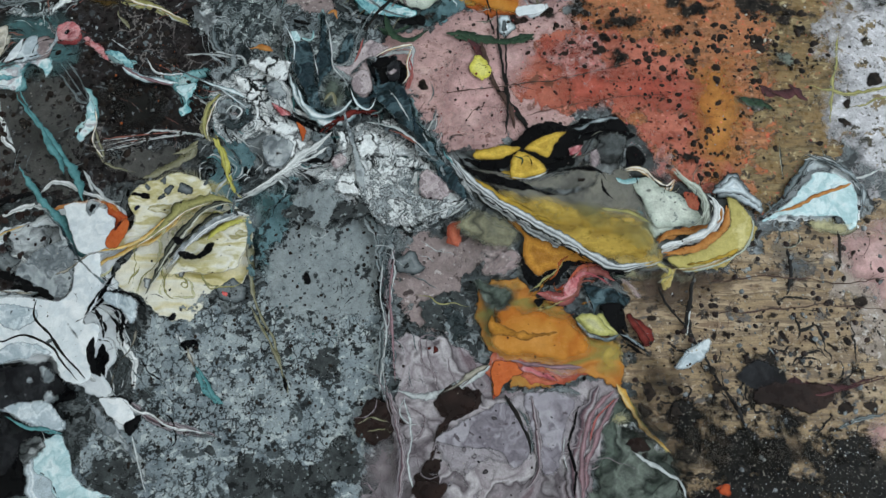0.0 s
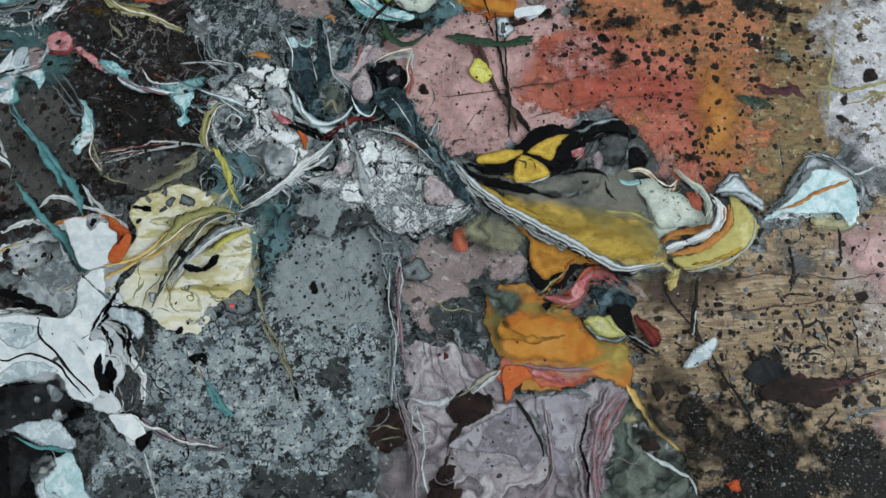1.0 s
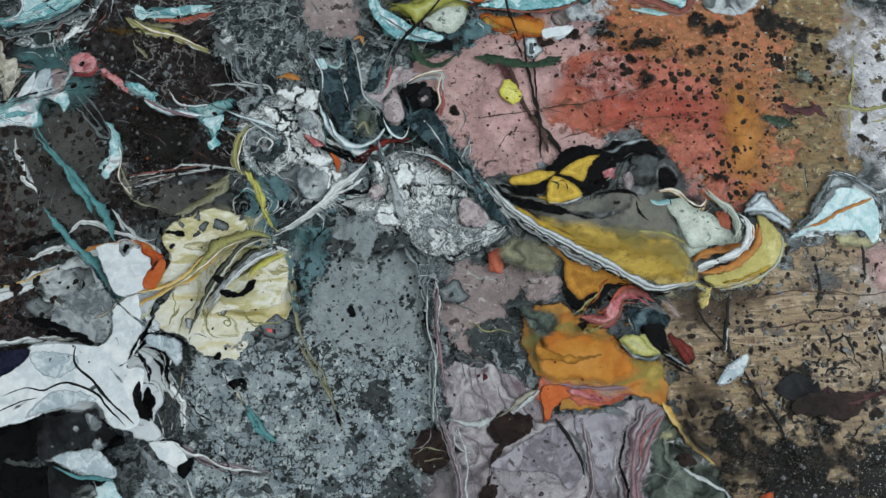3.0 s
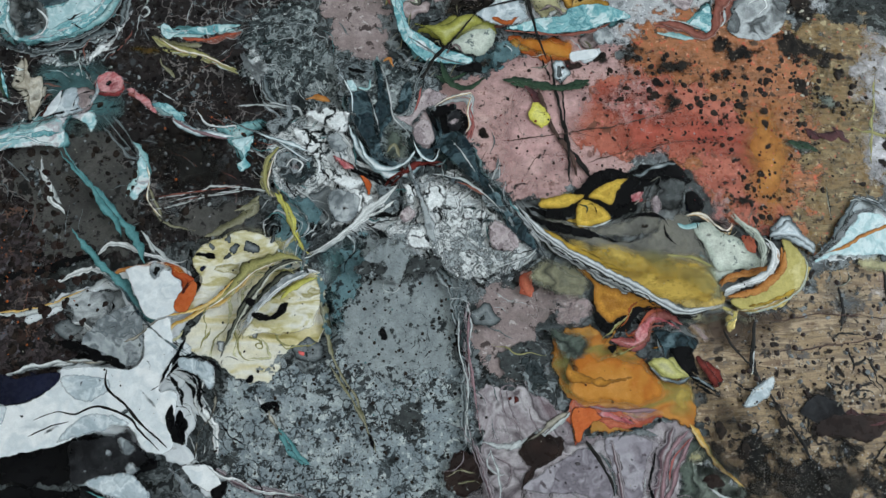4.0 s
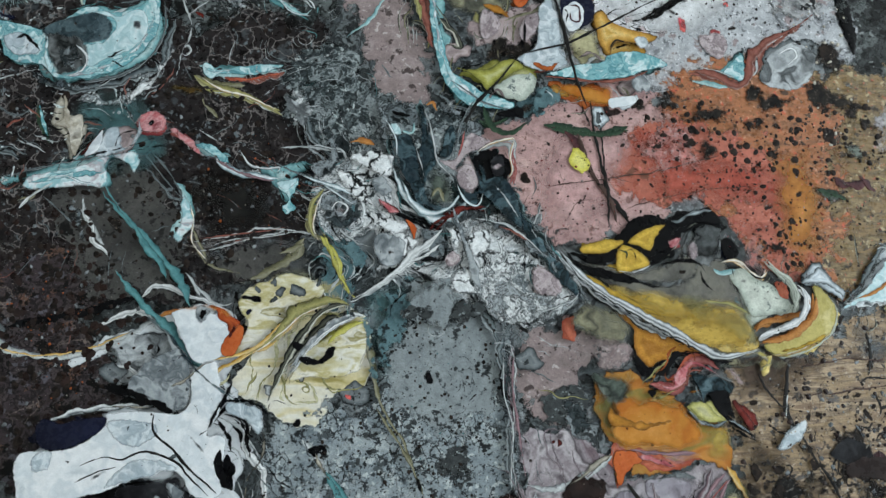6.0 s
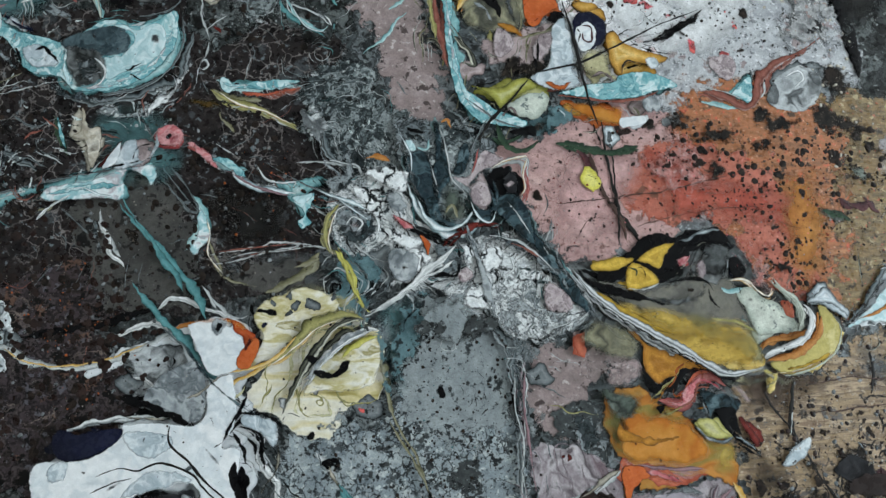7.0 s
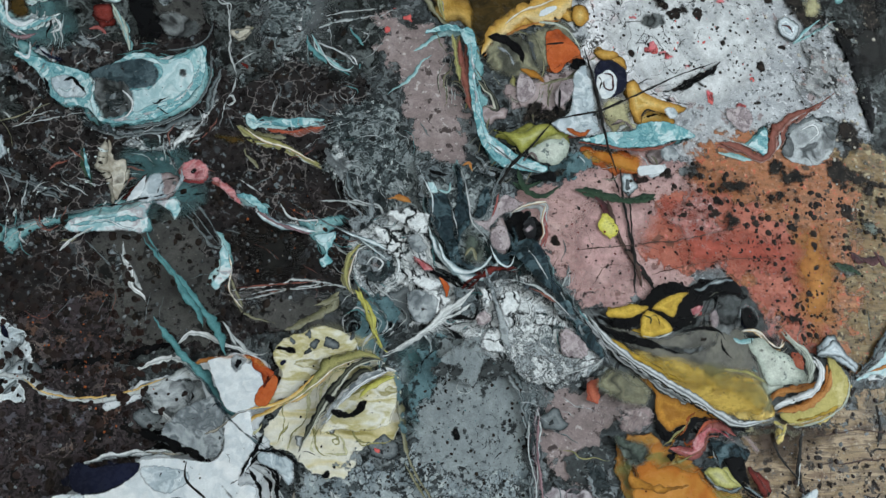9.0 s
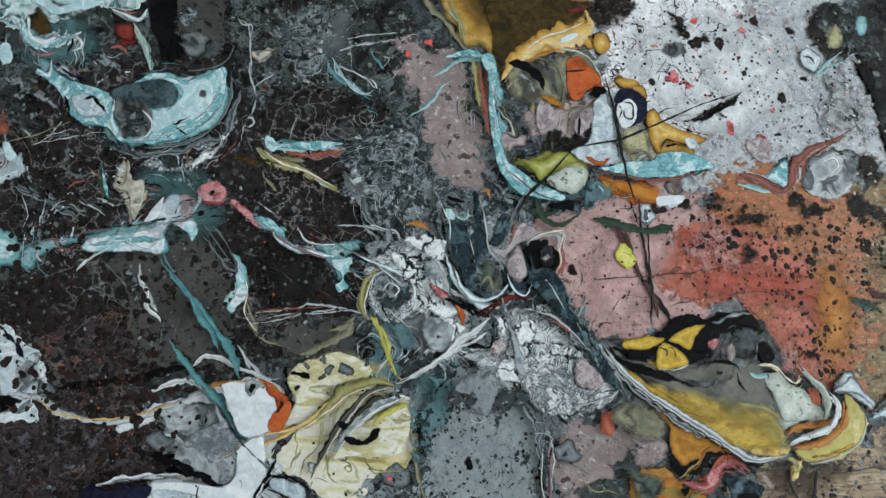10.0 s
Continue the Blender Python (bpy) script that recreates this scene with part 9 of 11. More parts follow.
lay(marble_dark, [(-394, 356.5), (-384, 361.5), (-377, 353.5), (-380, 342), (-390.5, 342)], n=0.5)
drag(ring_white, [(-380.5, 361, 1.7), (-372.5, 352, 2.9), (-375, 342, 2.5), (-384.5, 336, 1.6)])
drag(bowl_white, [(-406, 360, 1.2), (-401.5, 367.5, 2.1), (-401.5, 352, 3.3), (-397, 338, 2)])
lay(grey_pool, [(-341, 379.5), (-335, 379.5), (-334, 373), (-340, 372.5)], n=0.2)
drag(wet_black, [(-360.5, 354, 0.83), (-355.5, 351.5, 2.5), (-351.5, 354.5, 2.9), (-345, 357.5, 0.84)])
drag(wet_black, [(-352.5, 348, 0.83), (-347, 344, 2.1), (-344.5, 342.5, 0.83)])
drag(wet_black, [(-330, 359, 0.84), (-325, 357.5, 1.7)])
for x, y, r in ((-347.5, 373.5, 0.84), (-327.5, 386.5, 0.64), (-381.5, 378, 1.2), (-363.5, 339, 1.2)):
    blot(drop_black, x, y, r, 0.8, x, n=0.2)
drag(grey_thread, [(-379, 331, 2), (-354.5, 335.5, 3.7), (-338, 342.5, 3.3), (-324, 356, 2.9), (-317, 374, 2.1), (-318, 401, 1.7)])
drag(aqua, [(-478, 435.5, 5.8), (-474, 419, 7.4), (-462, 408.5, 7.4), (-446.5, 414.5, 5.8), (-432, 421, 2.9)])
drag(clean_white, [(-474, 435, 2.5), (-470, 418.5, 4.1), (-460.5, 412.5, 4.1), (-448.5, 418.5, 2.9)])
lay(umber, [(-471, 429.5), (-466.5, 441.5), (-458.5, 433.5), (-453, 422), (-460.5, 416), (-468, 420.5)], n=0.4)
drag(plum_pink, [(-470, 406.5, 2), (-459, 401.5, 3.3), (-447.5, 406, 1.6)])
lay(bowl_white, [(-473, 446.5), (-420.5, 450.5), (-423.5, 443), (-437, 439.5), (-453, 434.5), (-463, 439.5)], n=0.6)
drag(slate_pool, [(-459.5, 447.5, 3.3), (-450.5, 443.5, 5), (-442, 446, 2.5)])
drag(bottle_grey, [(-450.5, 433, 4.2), (-432.5, 437, 6.7), (-412, 445.5, 4.2)])
lay(dark_red, [(-408, 429.5), (-395.5, 431.5), (-391.5, 422), (-397, 416), (-405, 420.5)], n=0.5)
drag(mint_line, [(-394.5, 432.5, 3.4), (-388, 419.5, 6.3), (-382.5, 407.5, 5.5), (-378, 393, 2.1)])
drag(teal_band, [(-391, 429, 1.3), (-385, 415, 2.1), (-380.5, 400.5, 1.3)])
drag(halo, [(-412.5, 442.5, 2.5), (-401, 438.5, 4.7), (-390, 435.5, 3.8), (-385, 444.5, 2.1)])
drag(rose_band, [(-406.5, 442, 1.3), (-399, 440, 2.5), (-393, 441, 1.3)])
lay(slate_pool, [(-360, 425.5), (-345.5, 428.5), (-326.5, 420.5), (-329.5, 409.5), (-344, 405), (-355.5, 410)], n=1)
lay(marble_dark, [(-363, 446.5), (-352.5, 451), (-346.5, 442), (-353, 431.5), (-361, 436)], n=1)
drag(milk, [(-309, 362, 2.5), (-314, 349.5, 4.2), (-323.5, 335.5, 8.3), (-339, 321, 6.6), (-348.5, 314.5, 2.5)], n=1.2)
drag(milk, [(-372, 324.5, 1.6), (-366, 324, 4.9), (-360.5, 318, 2.5)], n=1.2)
drag(ring_white, [(-392.5, 324, 1.2), (-387, 322, 2.4), (-386.5, 315, 1.6)])
lay(bowl_white, [(-490.5, 407.5), (-483.5, 410), (-479.5, 400), (-482, 392.5), (-488.5, 393)], n=0.4)
drag(navy, [(-451, 397.5, 2.5), (-441.5, 390.5, 3.7), (-429, 383, 2.1)])
drag(clean_white, [(-462, 390, 1.6), (-451.5, 384.5, 3.3), (-451, 397.5, 1.6)])
drag(ring_white, [(-441.5, 415, 1.2), (-435.5, 418, 2.1), (-433, 412, 2.1), (-437.5, 408.5, 1.2)])
lay(ice_smooth, [(-434.5, 368), (-424.5, 371.5), (-414, 368.5), (-406.5, 356), (-418.5, 354), (-429, 357)], n=0.6)
drag(wet_black, [(-437.5, 369, 3.7), (-434.5, 360, 2.8), (-430.5, 354.5, 1.2)])
drag(wet_black, [(-424, 366, 2), (-417, 369, 3.7), (-410.5, 362.5, 3.7), (-405.5, 356, 1.6)])
drag(bowl_white, [(-427.5, 361.5, 1.2), (-421.5, 359, 2.9), (-416, 361.5, 1.6)])
drag(ring_white, [(-303, 359, 1.3), (-300, 361.5, 1.7), (-297.5, 357, 1.7), (-302, 354, 1.3)])
drag(bone, [(-302, 413.5, 1.3), (-295.5, 417, 3), (-288.5, 416.5, 1.7), (-294, 410, 2.6), (-300.5, 408, 1.3)])
drag(white_thread, [(-301.5, 385, 0.86), (-292, 393.5, 1.7), (-283, 399.5, 0.87)])
drag(white_thread, [(-317.5, 445, 1.3), (-312.5, 437.5, 2.2), (-305.5, 437, 1.3), (-306, 421, 1.3), (-301.5, 392.5, 0.86)])
# turquoise sliver with its red and olive edges
lay(aqua, [(-290, 341.5), (-286.5, 347.5), (-275.5, 342), (-258.5, 344.5), (-233, 346), (-230, 342.5), (-249.5, 337.5), (-275, 337), (-283.5, 334)], n=0.5)
drag(aqua_pale, [(-287.5, 343.5, 1.7), (-281.5, 340.5, 3.4), (-267, 340.5, 1.7)])
drag(salmon, [(-275, 334.5, 1.7), (-253.5, 333.5, 3.8), (-229, 338.5, 2.6)])
drag(olive_band, [(-295.5, 337, 2.9), (-281, 328, 6.3), (-259, 322, 4.7), (-230, 304.5, 3)])
drag(cream_line, [(-290, 336, 1.3), (-274.5, 325.5, 2.5), (-255, 319.5, 2.1), (-235, 309.5, 1.3)])
drag(umber, [(-312.5, 328, 3.3), (-299.5, 326.5, 6.7), (-287, 325, 4.2)])
lay(grey_marble, [(-228, 323.5), (-218.5, 315), (-209.5, 311), (-213, 293), (-222, 301.5), (-228.5, 310)], n=2)
# the winged band and the heads on the black
lay(aqua_pale, [(-407, 260.5), (-391, 264), (-373.5, 268), (-356, 274.5), (-342, 277.5), (-335, 277.5), (-331, 269.5), (-335.5, 261.5), (-339.5, 268), (-350, 272.5), (-354.5, 266.5), (-355, 251.5), (-370.5, 252), (-390.5, 251), (-411, 252)], n=0.6)
drag(aqua, [(-408.5, 255.5, 3.2), (-391, 258.5, 4.8), (-371, 260.5, 5.6), (-356, 262.5, 4)])
drag(halo, [(-398.5, 257, 1.2), (-383, 260, 2), (-371, 255, 2), (-359, 252.5, 1.2)])
lay(ice_smooth, [(-362.5, 274.5), (-358.5, 290), (-351.5, 297), (-345, 295), (-342, 281.5), (-334.5, 290), (-333, 300.5), (-326.5, 306.5), (-330, 293.5), (-336, 281), (-352, 275)], n=0.4)
lay(clean_white, [(-370.5, 274), (-364.5, 286.5), (-357, 296), (-359.5, 279.5), (-364, 275)], n=0.4)
drag(dark_red, [(-374.5, 275.5, 2), (-370.5, 280, 3.6), (-367, 287.5, 2)])
lay(coral_soft, [(-331.5, 305), (-321, 308), (-313.5, 302.5), (-314, 293.5), (-322.5, 290.5), (-330.5, 292.5)], n=0.4)
drag(blush, [(-338.5, 294.5, 2.4), (-333.5, 301, 5.7), (-330, 304, 3.3)])
blot(wet_black, -324, 298, 2.8, 0.9, 0.3, n=0.1)
blot(grey_pool, -324, 297.5, 1.6, 0.9, 0.3, n=0.1)
lay(bone_pale, [(-388.5, 322.5), (-384.5, 319.5), (-381, 308.5), (-376, 309), (-372.5, 303.5), (-374, 280), (-378, 274.5), (-382, 280), (-386, 295), (-393.5, 300), (-387.5, 306)], n=0.4)
lay(soft_black, [(-389.5, 300), (-383.5, 298.5), (-379.5, 289), (-385, 289.5)], n=0.3)
drag(wet_black, [(-415, 262, 0.79), (-403.5, 269, 1.6), (-379.5, 270.5, 2), (-356, 277, 2.4), (-336, 282, 1.6), (-318, 289, 1.2), (-296, 300, 1.2)])
drag(wet_black, [(-348, 279.5, 1.2), (-345.5, 290, 1.6), (-334.5, 293, 1.6), (-318.5, 290.5, 1.2)])
drag(aqua, [(-405.5, 316.5, 2.8), (-402.5, 302.5, 4.8), (-396.5, 288.5, 2)])
drag(coral_soft, [(-310.5, 293.5, 3.3), (-304, 290.5, 7.3), (-294, 280.5, 6.1), (-287.5, 273.5, 2.8)])
drag(aqua, [(-292.5, 281.5, 4.1), (-280, 277.5, 8.1), (-267, 267, 5.7)])
drag(halo, [(-276.5, 268, 3.2), (-261, 260, 6.1), (-242.5, 256, 4.5), (-231, 254.5, 1.6)])
drag(plum_pink, [(-283.5, 273.5, 1.6), (-265, 262.5, 2.8), (-246.5, 255, 2.8), (-234, 253, 1.2)])
drag(ring_white, [(-260.5, 278, 1.6), (-253, 266.5, 2.9), (-242.5, 263.5, 2.4), (-232, 264.5, 2), (-235, 259, 1.2)])
lay(aqua, [(-235, 252.5), (-226, 255), (-216.5, 255), (-218, 246), (-223, 239.5), (-219.5, 231), (-227, 228), (-230, 233.5), (-225.5, 239.5), (-232, 246)], n=0.5)
lay(bowl_white, [(-233.5, 252), (-224, 254), (-218.5, 254), (-222, 247.5), (-229.5, 246.5)], n=0.4)
lay(aqua_pale, [(-303.5, 239), (-298.5, 244.5), (-293.5, 233), (-292.5, 222.5), (-298, 216), (-302.5, 210), (-308, 215), (-305, 221), (-302, 229)], n=0.5)
drag(cream_line, [(-295, 237.5, 1.2), (-293, 225, 1.6), (-293.5, 210.5, 1.6), (-282.5, 196.5, 2)])
drag(white_line, [(-372, 236.5, 2), (-363.5, 223, 3.9), (-363, 212.5, 4.7), (-354, 205.5, 3.1), (-351.5, 201.5, 1.2)])
lay(soft_black, [(-352, 226), (-346.5, 231), (-340.5, 225), (-341, 216.5), (-349, 215.5)], n=0.6)
for x, y, r in ((-331.5, 233, 4), (-325.5, 242, 3.2), (-340, 245, 2), (-378, 204.5, 3.5)):
    blot(soft_black, x, y, r, 0.85, x, n=0.3)
drag(teal_line, [(-354, 251.5, 3.2), (-343, 235, 2.8), (-331.5, 219.5, 3.6), (-323.5, 207, 4.7), (-314.5, 193.5, 6.7), (-310, 183, 3.1)])
drag(russet_band, [(-293.5, 212, 0.79), (-266, 215, 1.6), (-242, 217, 1.6), (-226, 220, 0.81)])
drag(white_thread, [(-281.5, 206.5, 0.79), (-262, 211, 1.2), (-238, 212, 1.2), (-222.5, 217, 0.81)])
drag(olive_thread, [(-232, 200, 2.4), (-222, 204, 5.6), (-214, 207, 3.2)])
# the dark flower
lay(grey_green, [(-152, 296.5), (-134.5, 300.5), (-121.5, 313.5), (-104.5, 308.5), (-92.5, 295), (-89, 272.5), (-102.5, 247), (-103, 234), (-120, 228), (-136, 235), (-146, 248), (-156, 270)], n=1.2)
lay(flesh, [(-115.5, 266.5), (-104, 268.5), (-93, 286), (-79.5, 284), (-75.5, 278.5), (-89, 272.5), (-99.5, 263.5), (-103, 257), (-109.5, 261)], n=0.5)
lay(flesh, [(-103, 256.5), (-96, 263), (-89, 260.5), (-86.5, 248.5), (-90.5, 242), (-98, 243), (-102.5, 249.5)], n=0.4)
lay(petal_soft, [(-150.5, 280.5), (-143, 286.5), (-135, 285), (-131, 274), (-129.5, 260.5), (-127, 247.5), (-123, 233.5), (-130, 232), (-136, 242.5), (-143, 256), (-149, 267.5)], n=0.4)
lay(petal_soft, [(-127.5, 310), (-124, 302.5), (-121.5, 289), (-117.5, 275.5), (-116, 264.5), (-122.5, 255), (-127.5, 246), (-129.5, 260.5), (-128.5, 282.5)], n=0.4)
lay(petal_soft, [(-110.5, 288.5), (-104, 294), (-101.5, 284), (-107, 269), (-115.5, 268), (-112, 280)], n=0.4)
lay(bottle_grey, [(-124, 251), (-117, 260.5), (-108.5, 253.5), (-104.5, 242.5), (-109, 231.5), (-118, 231.5), (-124, 238)], n=0.5)
drag(olive_thread, [(-122, 238, 1.2), (-116, 244, 3.7), (-112.5, 234.5, 2.1)])
drag(white_thread, [(-124, 304.5, 0.84), (-119, 284.5, 1.7), (-116, 265.5, 1.7), (-108, 255, 1.2), (-103.5, 245, 0.83)])
drag(white_thread, [(-134, 285, 0.84), (-129, 265, 1.2), (-126.5, 252, 0.83)])
drag(halo, [(-143, 252.5, 1.2), (-137, 237, 4.1), (-127.5, 228, 5.8), (-116, 226.5, 4.9), (-106.5, 232, 3.3), (-99.5, 241.5, 1.7)])
lay(ink_blue, [(-130, 240), (-123, 235.5), (-113.5, 231), (-118, 227.5), (-126.5, 231.5)], n=0.4)
lay(petal_soft, [(-89.5, 264), (-84.5, 250.5), (-77.5, 252.5), (-69, 253), (-61, 244), (-57.5, 230.5), (-52, 217), (-47.5, 203.5), (-58.5, 213), (-70.5, 224.5), (-80.5, 235.5), (-86, 239.5), (-88.5, 231), (-99, 233.5), (-102.5, 241.5), (-91.5, 241), (-87, 246.5)], n=0.4)
lay(smoke_black, [(-78.5, 264.5), (-74, 269.5), (-68, 269), (-65.5, 261), (-67, 253), (-73.5, 251.5), (-77.5, 256)], n=0.3)
blot(flesh, -73, 260, 3.8, 0.85, 0.3, n=0.1)
drag(cream_line, [(-89.5, 269, 1.3), (-77, 277.5, 2.1), (-64.5, 280.5, 3), (-58.5, 281, 1.7), (-62, 267.5, 2.1), (-61.5, 256.5, 2.1), (-66.5, 248.5, 1.3)])
drag(rose_band, [(-58, 277, 0.85), (-61, 266.5, 1.7), (-59, 256, 2.1), (-63.5, 249.5, 1.3)])
blot(clean_white, -70, 241, 0.92, 0.9, 0.3, n=0.1)
lay(bowl_white, [(-151.5, 296.5), (-145.5, 295), (-142.5, 288), (-147.5, 288.5)], n=0.4)
drag(teal_band, [(-142, 289.5, 1.7), (-134.5, 288, 2.9), (-132, 296, 1.7)])
drag(wet_black, [(-149, 305.5, 2.1), (-140.5, 301.5, 5), (-132.5, 302, 2.5)])
drag(dark_red, [(-111, 224.5, 1.6), (-97.5, 228.5, 4.5), (-86, 230, 3.3), (-80, 228, 1.2)])
drag(rust_line, [(-123.5, 309, 1.3), (-118, 311, 3.4), (-115, 304.5, 2.1)])
drag(grey_thread, [(-86.5, 313, 1.7), (-96.5, 295, 2.5), (-101.5, 279.5, 2.5), (-108.5, 263.5, 1.7)])
drag(rose_band, [(-95, 288.5, 1.3), (-97, 279.5, 2.1), (-101, 268.5, 1.3)])
# the eye and the branches of the white swirl
lay(marble_dark, [(-202.5, 240.5), (-191.5, 246), (-177, 241.5), (-171.5, 229.5), (-177.5, 219), (-191.5, 217), (-201.5, 226.5)], n=0.8)
drag(teal_slate, [(-201.5, 230.5, 2), (-195.5, 241, 4.9), (-183.5, 239.5, 5.7), (-178, 229.5, 4.9), (-185.5, 221, 4.1), (-194.5, 225.5, 2.4)])
drag(ring_white, [(-203.5, 230.5, 1.6), (-200.5, 242, 2.4), (-188.5, 246.5, 2.9), (-175.5, 241, 3.3), (-171, 227.5, 2.9), (-177.5, 217.5, 2)])
drag(ring_white, [(-194.5, 230.5, 1.2), (-189.5, 236.5, 2), (-183, 232, 2), (-187, 226, 1.6)])
blot(blush, -188.5, 230.5, 2.8, 0.9, 0.3, n=0.2)
drag(olive_band, [(-199, 247, 1.6), (-207.5, 236, 4.1), (-210, 222.5, 4.9), (-206, 208.5, 2.4)])
drag(cream_line, [(-201.5, 242, 1.2), (-205.5, 230.5, 1.6), (-207.5, 218, 1.6), (-203.5, 206.5, 1.2)])

# the swirl's branches, cells and strands
drag(petal_soft, [(-58, 224, 4.2), (-47, 202.5, 11), (-31.5, 181, 9.9), (-16, 159, 4.9)])
drag(marble_dark, [(-91.5, 218.5, 5.8), (-71, 216, 8.3), (-55, 203, 8.3), (-39.5, 189, 6.6), (-27.5, 172, 4.1)])
lay(marble_fine, [(-125.5, 184), (-93, 187.5), (-60, 190.5), (-51, 169.5), (-29, 160.5), (-54.5, 143), (-78.5, 146), (-94, 162.5), (-118, 171.5)], n=1.5)
lay(teal_slate, [(-189.5, 207), (-173.5, 209), (-165, 194), (-170, 185), (-182, 185.5), (-186.5, 196.5)], n=1)
lay(milk, [(-170, 218.5), (-157, 223), (-140.5, 220.5), (-132, 209.5), (-137.5, 192), (-143, 189), (-157, 214.5), (-164.5, 212)], n=1)
lay(grey_smooth, [(-164.5, 208), (-157, 212.5), (-147, 210.5), (-141.5, 203.5), (-144.5, 190.5), (-151.5, 186), (-159.5, 189), (-164, 198)], n=0.5)
for x, y, r in ((-150.5, 196, 2.4), (-160, 198, 0.81), (-147.5, 205.5, 0.81)):
    blot(drop_black, x, y, r, 0.8, x, n=0.4)
lay(marble_dark, [(-132.5, 213.5), (-114.5, 211), (-112, 194), (-133.5, 188.5), (-137.5, 195), (-127, 201)], n=1)
drag(white_swirl, [(-177.5, 164.5, 1.2), (-158, 177, 2.4), (-145.5, 186.5, 5.3), (-137.5, 195, 8.1), (-125, 204, 5.7), (-114.5, 214, 3.3)])
drag(white_swirl, [(-141.5, 189, 1.6), (-129, 194.5, 3.2), (-116.5, 202.5, 2)])
drag(white_thread, [(-133.5, 186.5, 1.2), (-117.5, 187.5, 1.6), (-105, 194, 1.2)])
drag(vermilion_soft, [(-141.5, 223, 1.6), (-136.5, 215.5, 4.9), (-135, 205.5, 2)])
drag(coral_soft, [(-161, 238.5, 1.6), (-152.5, 231, 5.7), (-145.5, 226.5, 2)])
drag(wet_black, [(-164, 241, 0.82), (-140.5, 226.5, 2), (-124.5, 219.5, 2.5), (-115.5, 212.5, 1.6)])
drag(wet_black, [(-137.5, 190.5, 1.2), (-126, 191.5, 4.1), (-115, 192, 3.7), (-111.5, 204.5, 1.6)])
drag(dark_red, [(-123, 210.5, 1.2), (-114, 217.5, 3.3), (-103.5, 227, 5), (-94, 231.5, 2.9)])
lay(milk, [(-111.5, 212), (-101.5, 215), (-99.5, 200), (-108.5, 198)], n=0.8)
lay(milk, [(-97, 207.5), (-83.5, 212.5), (-78, 205.5), (-84.5, 195.5), (-92.5, 190.5)], n=0.8)
lay(milk, [(-110.5, 179), (-97, 183.5), (-91, 173), (-94, 166), (-104.5, 166.5)], n=0.8)
drag(marble_dark, [(-109.5, 175.5, 1.2), (-103.5, 176, 2.8), (-97.5, 172, 1.2)])
lay(flesh, [(-114, 194), (-106.5, 198.5), (-102, 191.5), (-108.5, 185.5), (-114, 187.5)], n=0.4)
lay(slate_plain, [(-138, 177), (-113.5, 180.5), (-96, 164.5), (-111, 139), (-138.5, 144)], n=1.5)
drag(grey_smooth, [(-106.5, 229, 4.5), (-98.5, 204, 6.1), (-93, 182.5, 6.5), (-87.5, 165.5, 3.6)])
drag(white_thread, [(-91.5, 221, 1.2), (-71, 217, 2.1), (-55, 206, 2.9), (-43, 194, 1.2)])
drag(russet_band, [(-76, 215.5, 0.83), (-65, 211.5, 1.7), (-53, 203.5, 1.2)])
lay(flesh, [(-51.5, 181), (-44, 185.5), (-33.5, 177), (-30.5, 164.5), (-43, 162.5), (-51.5, 169)], n=0.6)
blot(drop_black, -41, 165.5, 2.9, 0.6, 0.3, n=0.5)
drag(marble_fine, [(-63.5, 142, 3.2), (-46, 148.5, 6.5), (-29.5, 154.5, 8.2), (-17.5, 161, 3.7)])
drag(white_thread, [(-66.5, 145.5, 1.2), (-46, 152, 1.6), (-25, 158, 1.6), (-16.5, 166, 1.2)])
lay(salmon, [(-32, 144), (-24, 144), (-23, 129.5), (-29, 133.5)], n=0.5)
lay(teal_slate, [(-145, 181.5), (-137.5, 182.5), (-134, 178), (-142, 175)], n=0.5)
lay(grey_shadow, [(-147, 158), (-126.5, 159.5), (-125.5, 149), (-144.5, 148)], n=1)
lay(grey_shadow, [(-112, 159), (-86, 162.5), (-81.5, 150), (-108.5, 144.5)], n=1)
# the cream pool: cells, flame and bands
lay(cream_white, [(-259.5, 167.5), (-254, 176), (-237.5, 181.5), (-222, 185.5), (-202, 176.5), (-201.5, 168.5), (-218, 162), (-225.5, 154.5), (-237.5, 139), (-253, 131.5), (-266, 128), (-258.5, 139.5), (-253, 150), (-259, 160.5)], n=0.4)
lay(olive_pale, [(-259.5, 179.5), (-241.5, 182), (-222, 187.5), (-202, 182), (-190, 170), (-182, 159.5), (-198, 161.5), (-201, 174.5), (-222, 184), (-241.5, 179)], n=0.4)
for x, y, r in ((-246.5, 174.5, 2.8), (-234.5, 177, 3.2), (-231, 169.5, 4.4), (-235.5, 165, 2.8), (-220, 172, 6), (-203, 178.5, 3.2), (-180.5, 154.5, 2.4), (-235, 143.5, 2.7)):
    blot(grey_rim, x, y, r, 0.9, x, n=0.1)
lay(wet_black, [(-259, 168), (-255.5, 171), (-243.5, 169), (-244, 164), (-253.5, 167)], n=0.3)
lay(navy, [(-255, 160), (-251.5, 162.5), (-248.5, 161.5), (-252, 156), (-255, 156.5)], n=0.3)
drag(olive_band, [(-254.5, 127, 2.3), (-234.5, 141, 7), (-218, 157.5, 9.5), (-196, 164, 7.2), (-182, 161, 2.4)])
drag(cream_line, [(-249, 128.5, 1.2), (-229.5, 142.5, 2.4), (-214, 155.5, 2), (-196, 162, 1.2)])
drag(amber, [(-280, 125, 1.2), (-256.5, 129.5, 2.7), (-241.5, 138, 3.1), (-229.5, 149.5, 2)])
